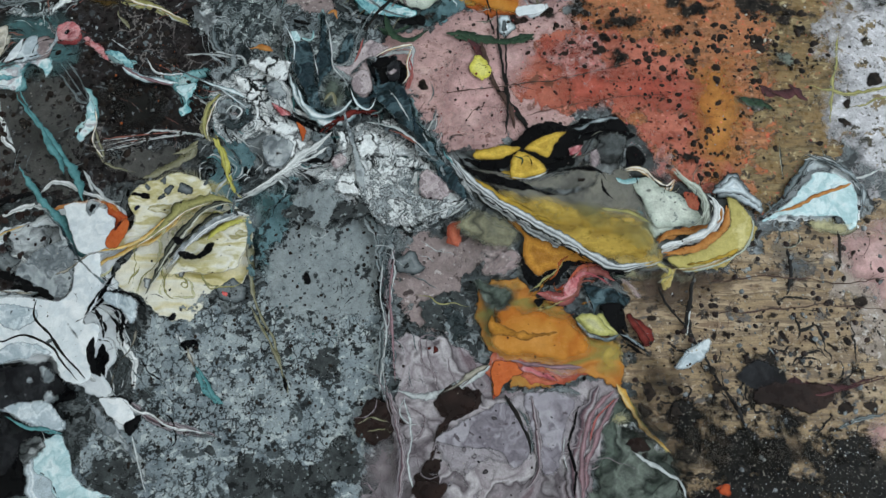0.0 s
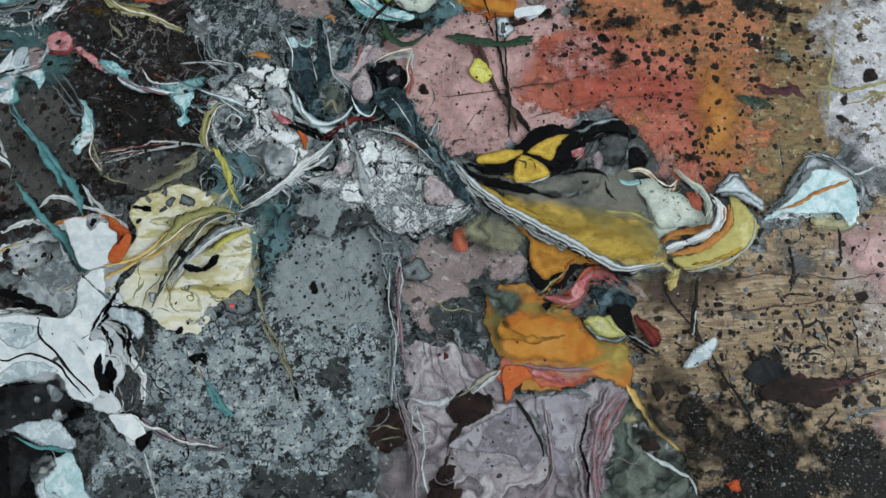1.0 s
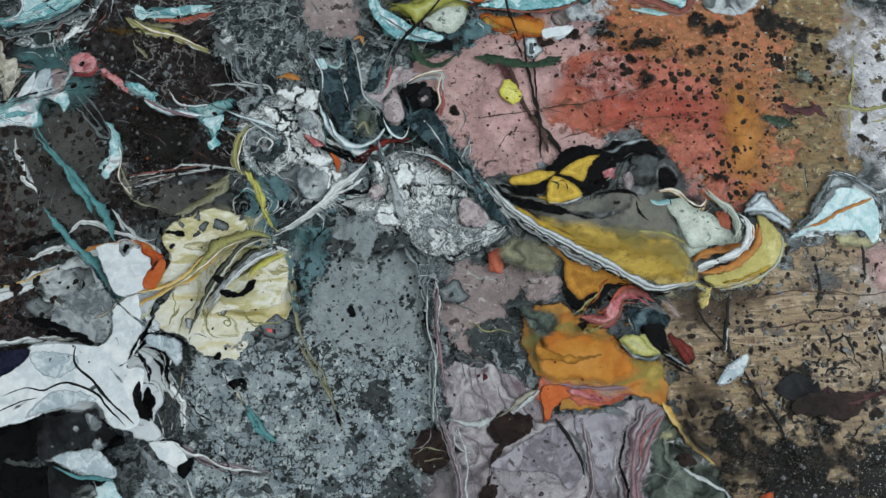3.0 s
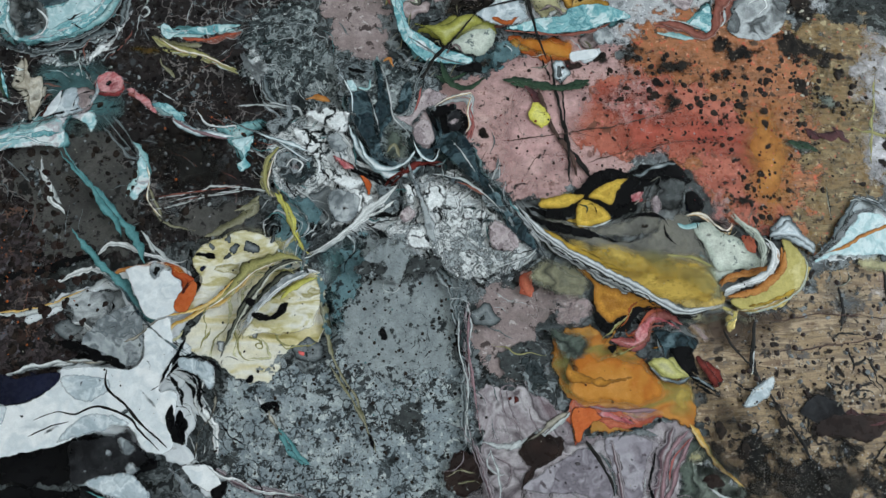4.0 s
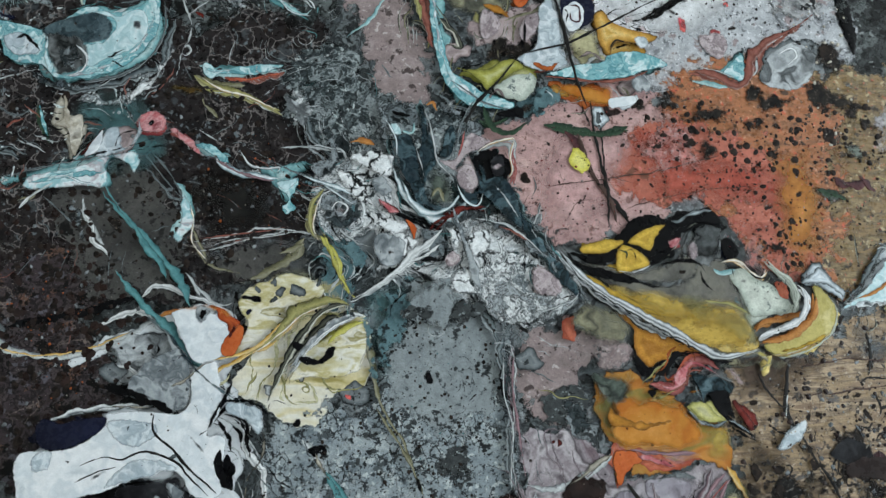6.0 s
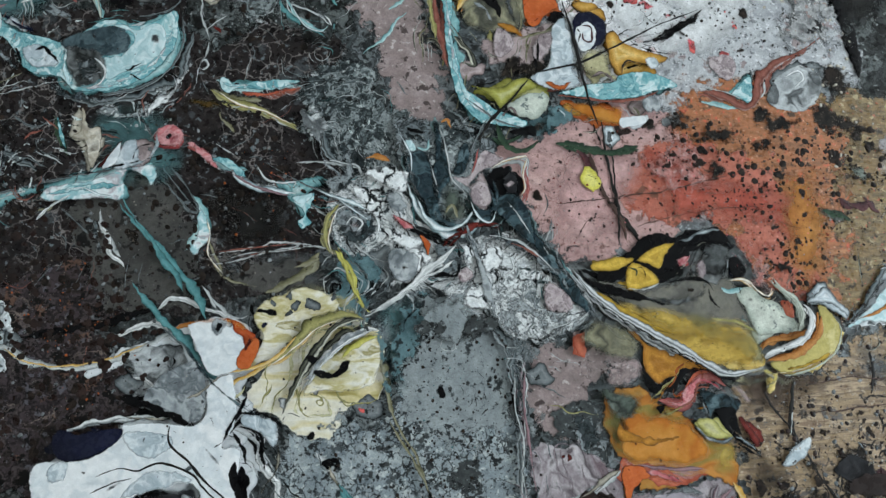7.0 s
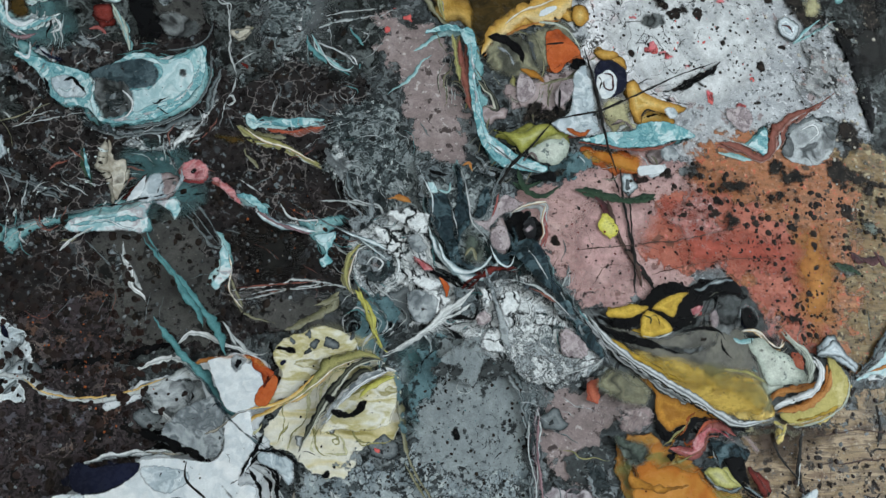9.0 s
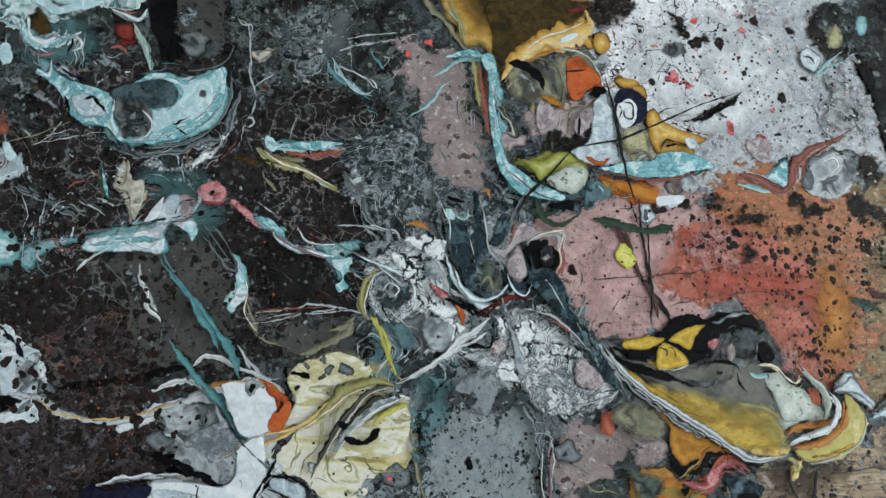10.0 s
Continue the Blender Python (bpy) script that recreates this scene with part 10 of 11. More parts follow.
lay(cream_white, [(-214, 131), (-196, 139), (-174.5, 149.5), (-170, 137), (-175, 117.5), (-190.5, 110.5), (-214, 111.5), (-225.5, 108), (-218, 121)], n=0.8)
drag(dark_band, [(-232.5, 110, 3.1), (-222.5, 130.5, 6.6), (-214, 143, 6.7), (-202, 156, 4.7), (-190, 161, 3.2), (-177.5, 159.5, 1.6)])
drag(grey_smooth, [(-225.5, 112, 3.1), (-214, 129, 5.1), (-198, 144, 6.7), (-186, 151.5, 5.1), (-176, 153.5, 2)])
drag(white_line, [(-221.5, 115.5, 1.6), (-209, 132.5, 2.4), (-193.5, 145, 2.8), (-178.5, 152, 1.6)])
blot(wet_black, -218, 135, 4.3, 0.8, 0.5, n=0.2)
drag(lemon_band, [(-198, 133.5, 2.4), (-188.5, 142.5, 4.7), (-173, 149, 3.2)])
lay(wet_black, [(-218.5, 125), (-214, 127), (-204, 124), (-198, 130.5), (-192.5, 132.5), (-193, 126), (-202, 120), (-214, 120.5)], n=0.3)
drag(lemon_band, [(-194.5, 204, 1.6), (-189, 192.5, 3.2), (-187.5, 180, 2.8), (-181.5, 169.5, 1.6)])
lay(clean_white, [(-304.5, 160), (-288.5, 161.5), (-272.5, 155), (-264.5, 144.5), (-270, 129), (-287.5, 124), (-295.5, 138), (-301.5, 150)], n=0.5)
drag(orange_hot, [(-309.5, 157.5, 1.6), (-298, 161.5, 3.9), (-284.5, 162.5, 3.1), (-273, 160.5, 5.9), (-263.5, 155, 3.9)])
lay(vermilion_soft, [(-265.5, 144), (-259, 150.5), (-254.5, 148), (-255.5, 138), (-262, 128.5), (-270.5, 128.5), (-269.5, 138.5)], n=0.4)
drag(dark_red, [(-265.5, 140, 1.9), (-261.5, 146, 3.5), (-256.5, 149, 1.6)])
blot(grey_smooth, -284.5, 157, 6.6, 0.8, 0.2, n=0.2)
blot(wet_black, -284.5, 156.5, 4.7, 0.8, 0.2, n=0.5)
drag(wet_black, [(-261, 168.5, 1.2), (-262.5, 158.5, 2), (-258.5, 150.5, 1.2)])
# the white pour
lay(grey_smooth, [(-332.5, 107.5), (-325.5, 122.5), (-314.5, 130), (-295.5, 134.5), (-290.5, 114.5), (-293.5, 94.5), (-309.5, 95)], n=0.8)
lay(clean_white, [(-401.5, 67.5), (-379.5, 70.5), (-361, 74.5), (-346.5, 84), (-345, 92), (-328.5, 93), (-313, 92.5), (-298, 91.5), (-290.5, 99), (-291, 114.5), (-287.5, 122), (-272, 123.5), (-270.5, 90.5), (-278.5, 76), (-266.5, 73.5), (-269, 53), (-268, 40), (-277.5, 34.5), (-289, 38.5), (-296.5, 50), (-308, 54.5), (-326.5, 48), (-355.5, 40), (-381, 36), (-399.5, 37.5)], n=0.6)
# shade on the white pour, laid in as pale blue-grey
lay(ice_smooth, [(-343, 87.5), (-314.5, 85.5), (-312.5, 73.5), (-327.5, 69.5), (-340.5, 76)], n=0.8)
lay(ice_smooth, [(-390.5, 69.5), (-379.5, 69.5), (-380.5, 58), (-391.5, 56.5)], n=0.8)
lay(ice_smooth, [(-330.5, 61), (-308.5, 61.5), (-296, 54), (-308, 52.5), (-326.5, 48), (-345, 44.5)], n=0.6)
lay(navy, [(-391, 78.5), (-388, 91.5), (-373, 88), (-346, 91), (-348, 80.5), (-361, 73.5), (-383, 70)], n=0.5)
drag(crack, [(-361, 59.5, 0.74), (-345.5, 64, 1.1), (-334.5, 62, 1.5), (-321.5, 66.5, 1.9), (-308.5, 64, 1.5), (-297, 58, 1.9), (-289, 48, 1.9), (-277, 36.5, 1.1)])
drag(crack, [(-363.5, 49, 0.74), (-351, 54.5, 1.1), (-337.5, 57.5, 0.75)])
drag(grey_pool, [(-356, 48.5, 1.5), (-345.5, 55, 1.9), (-342.5, 53.5, 1.5), (-335.5, 56, 1.1)])
drag(crack, [(-314, 91, 1.1), (-313.5, 79, 1.9), (-301, 67.5, 1.9), (-289.5, 54, 1.9), (-272, 38, 1.5)])
drag(wet_black, [(-348, 111, 3.8), (-332.5, 105.5, 8.4), (-317, 99.5, 7.6), (-301, 91.5, 5.3)])
drag(bone, [(-343.5, 97.5, 1.9), (-328.5, 96.5, 3), (-315, 96, 1.5)])
drag(bone, [(-308, 107.5, 1.5), (-295, 112.5, 3.1), (-283.5, 122, 2.3), (-272, 125.5, 1.2)])
drag(petal_soft, [(-308, 148, 2.3), (-299.5, 136, 3.5), (-290.5, 123.5, 3.5), (-275.5, 109.5, 2.3), (-251.5, 93.5, 1.9)])
drag(wet_black, [(-265, 104.5, 2.3), (-273, 90.5, 3.4), (-278.5, 79.5, 2.7), (-287, 74, 1.5)])
drag(wet_black, [(-271.5, 94.5, 2.3), (-258, 85.5, 3.4), (-252, 73, 2.3), (-250.5, 59, 1.1)])
drag(wet_black, [(-273, 87, 1.9), (-266, 75.5, 3.4), (-262, 63, 1.5)])
lay(wet_black, [(-274.5, 57), (-270, 66.5), (-267, 53), (-259.5, 39.5), (-268, 42)], n=0.4)
lay(ice_smooth, [(-263, 97.5), (-244.5, 93), (-240.5, 83.5), (-244.5, 74), (-254, 84), (-265.5, 90)], n=0.5)
drag(grey_pool, [(-292, 78, 1.5), (-286, 71.5, 2.6), (-279, 63, 1.5)])
blot(wet_black, -369, 62, 1.7, 0.95, 0.2, n=0.1)
for x, y, r in ((-298, 62.5, 2.3), (-331.5, 82, 1.5), (-291, 106.5, 1.5)):
    blot(grey_rim, x, y, r, 0.95, x, n=0.1)
# lower left corner
lay(smoke_black, [(-337, 43.5), (-313.5, 47.5), (-297.5, 49.5), (-294, 42), (-282.5, 31), (-288, 25), (-309.5, 22.5), (-332.5, 18)], n=0.8)
lay(grey_smooth, [(-305, 46), (-297, 44), (-292, 36.5), (-299.5, 34.5)], n=0.8)
for x, y, r in ((-295, 24.5, 5.1), (-309.5, 37.5, 2.4), (-311.5, 26.5, 1.6), (-301.5, 38, 1.2), (-326, 26.5, 1.2)):
    blot(grey_smooth, x, y, r, 0.9, x, n=0.1)
lay(smoke_black, [(-332, 13.5), (-315.5, 10), (-300.5, 2.5), (-311, -6.5), (-315, -17.5), (-325.5, -25.5)], n=0.8)
lay(ice_smooth, [(-325.5, 18), (-311.5, 23), (-295.5, 21.5), (-283.5, 10.5), (-284.5, 2.5), (-303, 6), (-316, 12)], n=0.6)
drag(teal_line, [(-326, 14, 1.2), (-307, 5.5, 2.7), (-295, 4, 3.9), (-284, 2, 2.3)])
lay(bowl_white, [(-305, -7), (-290.5, 1), (-281, -9.5), (-277.5, -20.5), (-266.5, -31), (-246.5, -38.5), (-284.5, -39), (-290, -28), (-302.5, -23), (-306, -14)], n=1)
lay(slate_pool, [(-316, -10.5), (-312, -1), (-300.5, 1), (-297, -8), (-304, -14.5), (-308.5, -21)], n=0.8)
blot(ring_white, -303.5, -6.5, 5.1, 0.9, 0.3, n=0.1)
blot(slate_pool, -303.5, -6.5, 3.5, 0.9, 0.3, n=0.1)
drag(navy, [(-303, -21, 1.2), (-292.5, -26, 1.9), (-284, -37, 1.5)])
drag(grey_smooth, [(-274.5, 27, 3.1), (-260.5, 10.5, 8.6), (-247.5, 0, 7.7), (-234.5, -13.5, 5.3), (-226, -27.5, 3.4)])
lay(clean_white, [(-264, 25.5), (-247, 25.5), (-240, 18.5), (-239, 11), (-246.5, 8), (-257.5, 16)], n=0.4)
lay(wet_black, [(-245, 8.5), (-234.5, 15), (-234.5, 7.5), (-240, 0.5)], n=0.3)
drag(wet_black, [(-266.5, 26, 1.2), (-255, 26.5, 2), (-245, 25.5, 1.6), (-238, 14.5, 1.5)])
drag(white_line, [(-249, 26, 1.6), (-236, 16.5, 2.7), (-226, 15, 1.9), (-214, 7.5, 1.9), (-194.5, 4.5, 1.9), (-178, 0.5, 1.1)])
drag(soft_black, [(-231, 13.5, 1.5), (-219.5, 7.5, 4.2), (-202, 2.5, 5.3), (-195, -3.5, 1.9)])
drag(grey_pool, [(-214, 7, 1.5), (-196, 3, 4.6), (-176, 1, 1.1)])
drag(white_thread, [(-238, 2, 1.5), (-234.5, -9, 2.3), (-229.5, -23, 1.9), (-223.5, -35.5, 1.5)])
drag(bone, [(-208, 61.5, 1.2), (-205.5, 55, 3.5), (-202, 49, 2.3), (-197, 41, 1.2)])
drag(teal_line, [(-198.5, 47, 1.2), (-192, 37.5, 3.5), (-186, 28.5, 3.8), (-179, 22.5, 1.5)])
drag(wet_black, [(-214, 61, 2.4), (-208, 63.5, 4.3), (-200.5, 58.5, 2)])
drag(olive_thread, [(-165, 89.5, 1.6), (-154, 70, 2.7), (-142.5, 51, 2.7), (-136.5, 32.5, 1.5)])
drag(wet_black, [(-141, 43.5, 1.2), (-137.5, 36.5, 3.1), (-136, 29, 1.5)])
drag(bone, [(-241.5, 79.5, 1.6), (-241.5, 62, 3.2), (-251.5, 46.5, 2.4), (-253.5, 31, 1.6)])
# the mauve pour
lay(lilac, [(-38, 3), (-19, 14), (-1, 25), (10, 25.5), (19, 14.5), (25, -1), (21, -11.5), (12, -15.5), (3, -5), (-26, -2)], n=0.5)
lay(lilac, [(19.5, 30), (32, 34.5), (43, 35), (52.5, 29.5), (53, 23.5), (46, 10), (42, -14.5), (31.5, -18.5), (26.5, -1)], n=0.6)
drag(crack, [(7.5, 31.5, 1.8), (15.5, 18, 2.5), (23, 2.5, 1.8), (24.5, -6.5, 1.1)])
drag(stripes, [(25, 31, 4.4), (28, 9.5, 5.1), (29.5, -15, 4.3), (20.5, -28.5, 2.8)])
drag(wet_black, [(56, 26.5, 1.8), (50.5, 10, 2.9), (48, -0.5, 2.5), (52, -14.5, 3.2), (51, -32, 2.1)])
drag(white_thread, [(46, 6.5, 0.72), (45, -4, 1.1), (48.5, -18, 0.71)])
drag(plum_pink, [(78, 35, 3.6), (64.5, 20.5, 4.7), (57.5, -0.5, 3.9), (56, -28.5, 4.2)])
drag(rose_band, [(78.5, 30, 1.4), (66.5, 17, 1.8), (61, -0.5, 1.1)])
drag(grey_pool, [(28, 29, 2.2), (36, 34.5, 4), (49.5, 33, 4.7), (55.5, 25.5, 2.2)])
lay(chocolate, [(-36, 30), (-26.5, 37.5), (-15.5, 34), (-10.5, 28.5), (-13.5, 19.5), (-26.5, 15.5), (-34, 17), (-38.5, 23)], n=0.6)
drag(chocolate, [(-27, 17.5, 5.9), (-35.5, 7, 3.7), (-39, -6.5, 2.9)])
lay(chocolate, [(-45, -12.5), (-35, -8), (-33, -16), (-40.5, -20.5), (-47.5, -19)], n=0.6)
lay(chocolate, [(-52.5, -29), (-46, -23), (-29, -24.5), (-33, -34), (-49, -34)], n=0.6)
drag(bone, [(-36.5, 29.5, 1.5), (-23, 37.5, 3), (-10, 46.5, 5.6), (-1, 51, 2.2)])
drag(mauve_pale, [(-64, 33.5, 2.2), (-51, 30.5, 3.7), (-38, 33, 2.6)])
drag(white_thread, [(-56.5, 30, 1.1), (-60.5, 19, 1.5), (-54, 12, 1.1), (-46.5, 12, 0.74)])
lay(olive_pale, [(74.5, 16.5), (86, 23), (90, 15.5), (82, 12)], n=1)
drag(marble_fine, [(77.5, 7, 2.1), (89, 12, 5), (103, 5.5, 2.8)])
for x, y, r in ((12, 10.5, 1.5), (-13, 7, 1.8), (3.5, 17, 2.2), (37.5, 18, 1.1), (-3.5, -17, 1.4), (-19.5, -4.5, 1.8)):
    blot(stripes, x, y, r, 0.8, x, n=0.2)
# the orange pool
lay(orange_hot, [(3, 88.5), (29.5, 88.5), (48, 83), (60.5, 71.5), (64, 59), (47, 51), (25, 54.5), (6.5, 57), (-1, 67.5), (3, 79)], n=0.8)
lay(vermilion_soft, [(0, 52.5), (12, 52.5), (19.5, 45.5), (12, 41), (6, 34.5), (1.5, 30), (-1.5, 38)], n=0.6)
drag(coral_soft, [(16, 48.5, 2.2), (28.5, 45.5, 5.5), (42.5, 40.5, 3.7)])
drag(plum_pink, [(10.5, 53.5, 1.5), (32.5, 50, 3.7), (58, 49.5, 2.9)])
drag(orange_deep, [(-1.5, 82.5, 5.3), (3, 73, 7.5), (21.5, 69.5, 4.5), (42, 71.5, 2.2)])
drag(coral_soft, [(34, 98, 2.3), (46.5, 95, 6), (53, 104, 6.8), (60, 112, 5.3), (71, 109, 4.5), (80, 102, 2.2)])
drag(russet_band, [(42.5, 92.5, 1.5), (55, 97.5, 2.2), (59.5, 106, 1.9), (69, 106, 1.5)])
lay(petal_soft, [(59.5, 104), (71, 103), (82, 100.5), (90, 94.5), (87, 87), (78, 90.5), (70.5, 89), (66, 83), (63, 94.5)], n=0.4)
lay(wet_black, [(71, 90.5), (80, 92.5), (87, 89), (81, 81.5), (84.5, 72), (77.5, 73.5), (73, 81)], n=0.4)
drag(ice_bands, [(61, 102, 1.5), (63, 90.5, 2.2), (66.5, 83, 2.2), (51.5, 87, 1.9), (42.5, 87.5, 1.1)])
lay(lemon_pale, [(55.5, 82.5), (67.5, 85), (75.5, 75.5), (82.5, 70), (69.5, 69), (60.5, 75.5)], n=0.4)
drag(grey_smooth, [(55.5, 79, 1.1), (64, 70, 3.3), (77, 67, 2.6), (86.5, 69, 1.1)])
lay(dark_red, [(87, 83), (91.5, 85), (97.5, 76), (102, 66.5), (99, 63), (92, 72)], n=0.4)
drag(ice_bands, [(82.5, 71, 1.5), (90, 67.5, 2.6), (98.5, 60, 2.2), (102, 56.5, 0.73)])
drag(wet_black, [(82.5, 68, 1.5), (91.5, 61, 2.9), (102, 56, 1.4)])
# the gold wing
lay(wing_grey, [(-20.5, 187), (-1, 187), (23, 178.5), (50.5, 186.5), (74, 190.5), (93, 186), (100, 165.5), (106.5, 145.5), (80, 149.5), (49.5, 155.5), (22.5, 162), (3, 172.5)], n=0.8)
lay(wing_gold, [(3, 167.5), (26.5, 164.5), (49.5, 157.5), (72.5, 151.5), (95.5, 148), (107, 137.5), (106, 123), (94, 119.5), (75, 119.5), (64, 125), (45.5, 136.5), (22.5, 150.5)], n=0.8)
lay(wet_black, [(-5.5, 196.5), (11, 203), (25, 216.5), (39, 223.5), (55, 219.5), (71, 223), (87, 227), (95, 213.5), (74.5, 213), (58.5, 207.5), (50.5, 194), (34.5, 190), (23, 197), (7, 186), (-9, 186)], n=0.6)
lay(yellow, [(-13.5, 200), (3, 204), (20, 203), (13, 196), (-1, 193), (-13.5, 194)], n=0.4)
lay(yellow, [(21, 201), (35, 211.5), (52, 214.5), (45, 205), (38.5, 194.5), (29, 198)], n=0.4)
drag(wet_black, [(-29, 202.5, 1.6), (-16.5, 186, 4), (3, 178.5, 7.9), (26.5, 172, 5.1), (47, 166, 1.6)])
lay(yellow, [(11, 186), (13, 195), (21, 199.5), (33, 193), (37.5, 184), (24.5, 179), (13, 178)], n=0.4)
drag(wet_black, [(16, 192.5, 1.2), (24.5, 195.5, 2.8), (27, 189, 2), (23, 185.5, 1.2)])
drag(bottle_green, [(14, 196, 1.2), (21, 193.5, 3.2), (19.5, 188.5, 1.6)])
drag(white_thread, [(13, 180, 1.2), (24.5, 179, 1.6), (38, 184, 1.2)])
drag(ice_bands, [(50.5, 218.5, 2), (61, 215.5, 3.6), (71, 221, 4), (85, 224, 3.6), (93, 222.5, 2), (94, 211.5, 2), (99, 210, 1.2)])
lay(slate_pool, [(74.5, 211), (93.5, 210.5), (90, 190.5), (81.5, 181.5), (70, 186.5)], n=0.6)
lay(coral_soft, [(52.5, 201.5), (62.5, 204.5), (59, 197), (53.5, 195)], n=0.4)
lay(flesh, [(66.5, 196.5), (72.5, 201), (75, 190.5), (69, 186)], n=0.4)
blot(drop_black, 62, 179, 2.7, 0.7, 0.3, n=0.2)
drag(yellow, [(-14.5, 180.5, 3.2), (3, 167.5, 5.1), (22.5, 156.5, 4.7), (45.5, 144.5, 2.7)])
drag(wing_lip, [(-30.5, 197.5, 3.2), (-16.5, 178, 5.9), (3, 162, 6.7), (26.5, 147.5, 7.3), (49, 134.5, 8), (68, 121.5, 7.6), (82.5, 115, 6), (97.5, 117, 3.4), (108.5, 120, 1.5)], n=0.2)
lay(mint, [(96, 175.5), (108.5, 180), (117.5, 171.5), (126.5, 167.5), (135.5, 159.5), (141, 151.5), (135, 145.5), (118, 143), (108.5, 145), (102.5, 159)], n=0.5)
for x, y, r in ((105, 170.5, 2.3), (122.5, 156.5, 1.1), (119, 161.5, 1.1), (129, 155.5, 1.1), (125, 149.5, 1.5), (113.5, 167.5, 0.76), (107, 151.5, 1.1)):
    blot(grey_pool, x, y, r, 0.9, x, n=0.2)
lay(teal_slate, [(97.5, 165.5), (102, 160), (101.5, 151), (96.5, 155)], n=0.4)
lay(pearl_gold, [(159, 165.5), (168, 159.5), (175, 149), (172, 135.5), (161.5, 125), (142.5, 117.5), (123.5, 114.5), (116.5, 123), (135.5, 127.5), (151, 137.5), (159.5, 149.5)], n=0.5)
drag(rust_line, [(111, 132.5, 3), (117.5, 139, 4.1), (136.5, 141, 4.9), (150, 147.5, 4.1), (155, 158, 2.3)])
drag(rust_line, [(112.5, 125, 3), (124.5, 126, 4.1), (141.5, 132.5, 5.6), (153.5, 143, 5.6), (157.5, 156, 3)])
drag(white_swirl, [(111.5, 128.5, 4.9), (124.5, 132.5, 5.6), (140, 137.5, 6.4), (149, 147.5, 6.4), (149.5, 159.5, 5.3), (144, 165.5, 2.6)], n=0.2)
drag(yellow, [(128, 117.5, 2.2), (142.5, 120, 3.3), (157.5, 125, 4.1), (166, 130.5, 2.2)])
drag(mint_line, [(123.5, 113, 1.5), (142, 115.5, 2.2), (165, 126.5, 2.6), (174.5, 143.5, 2.2), (170.5, 156.5, 1.1)])
lay(salmon, [(129.5, 167.5), (133.5, 168.5), (139, 161.5), (138.5, 156), (132.5, 158)], n=0.3)
drag(mint_line, [(121.5, 187, 1.5), (131, 175.5, 3.4), (140, 167.5, 4.2), (143.5, 157.5, 3.8), (138.5, 146.5, 1.9)])
drag(wet_black, [(75, 180.5, 1.2), (77, 170, 2.7), (85, 162, 1.1)])
lay(wet_black, [(93, 201.5), (99.5, 202.5), (105.5, 192.5), (101, 186), (93.5, 188)], n=0.4)
drag(grey_smooth, [(90.5, 189.5, 1.2), (92.5, 202, 1.9), (100, 204, 1.6), (107, 192.5, 1.5)])
drag(cream_line, [(88.5, 184, 1.5), (101, 184, 3.1), (110, 176, 2.7), (117.5, 171.5, 2.7), (124.5, 178.5, 1.5)])
drag(wet_black, [(104, 183, 1.2), (113.5, 171.5, 2.3), (124, 171, 1.5)])
drag(teal_band, [(84.5, 179.5, 2.7), (92.5, 176, 4.6), (101.5, 179, 1.9)])
drag(bone, [(109, 116, 3), (116, 110, 4.5), (108, 104, 3)])
lay(bowl_white, [(180, 147), (192, 156.5), (204, 167), (216.5, 181.5), (228, 183), (240.5, 177), (245, 165), (243.5, 151), (236.5, 141), (230, 150.5), (208, 150.5), (195, 152.5)], n=0.6)
drag(grey_pool, [(178, 147.5, 1.9), (194, 159.5, 4.1), (206, 171.5, 6), (218.5, 183.5, 4.9), (233, 185, 3)])
drag(ice_bands, [(211.5, 196, 1.9), (227, 190, 3), (241, 181, 3.3), (247, 169, 3), (244.5, 150, 2.2)])
drag(rust_line, [(186.5, 152.5, 1.5), (205, 159, 3), (220.5, 167, 3.3), (241, 174, 3)])
lay(olive_pale, [(210.5, 147), (222.5, 151), (233.5, 147), (239, 147), (236, 140), (225, 137.5), (214.5, 141)], n=0.5)
blot(grey_rim, 230, 148.5, 3.3, 0.8, 0.3, n=0.1)
lay(ice_bands, [(147.5, 167), (157.5, 175.5), (165.5, 178.5), (171, 169.5), (181.5, 159), (177, 155), (164.5, 165)], n=1.2)
# plum splash and rubbed patches on the brown
lay(smoke_black, [(155, 45.5), (170, 54.5), (183.5, 51.5), (187.5, 41), (172, 35.5), (161, 39)], n=1.5)
lay(chocolate, [(165, 35.5), (176, 41.5), (207.5, 40.5), (214.5, 33.5), (202.5, 22.5), (181.5, 25), (167, 27)], n=1.5)
drag(plum, [(203.5, 33, 4.2), (217.5, 36, 2.4), (232, 40, 1.7), (249, 45, 1.4)])
drag(ice_bands, [(173, 65, 1.4), (178.5, 62.5, 3.2), (182, 57.5, 1.8)])
drag(bone, [(183, 56, 1.1), (185.5, 51, 2.1), (182, 45.5, 1.4)])
lay(ice_smooth, [(118, 50), (125.5, 59.5), (137, 68.5), (141.5, 67), (134.5, 54), (123.5, 48)], n=0.6)
lay(glitter_soft, [(90, 24.5), (118.5, 32), (153.5, 22), (189, 26), (222, 12.5), (245, 13), (240, -28.5), (97.5, -31)], n=3)

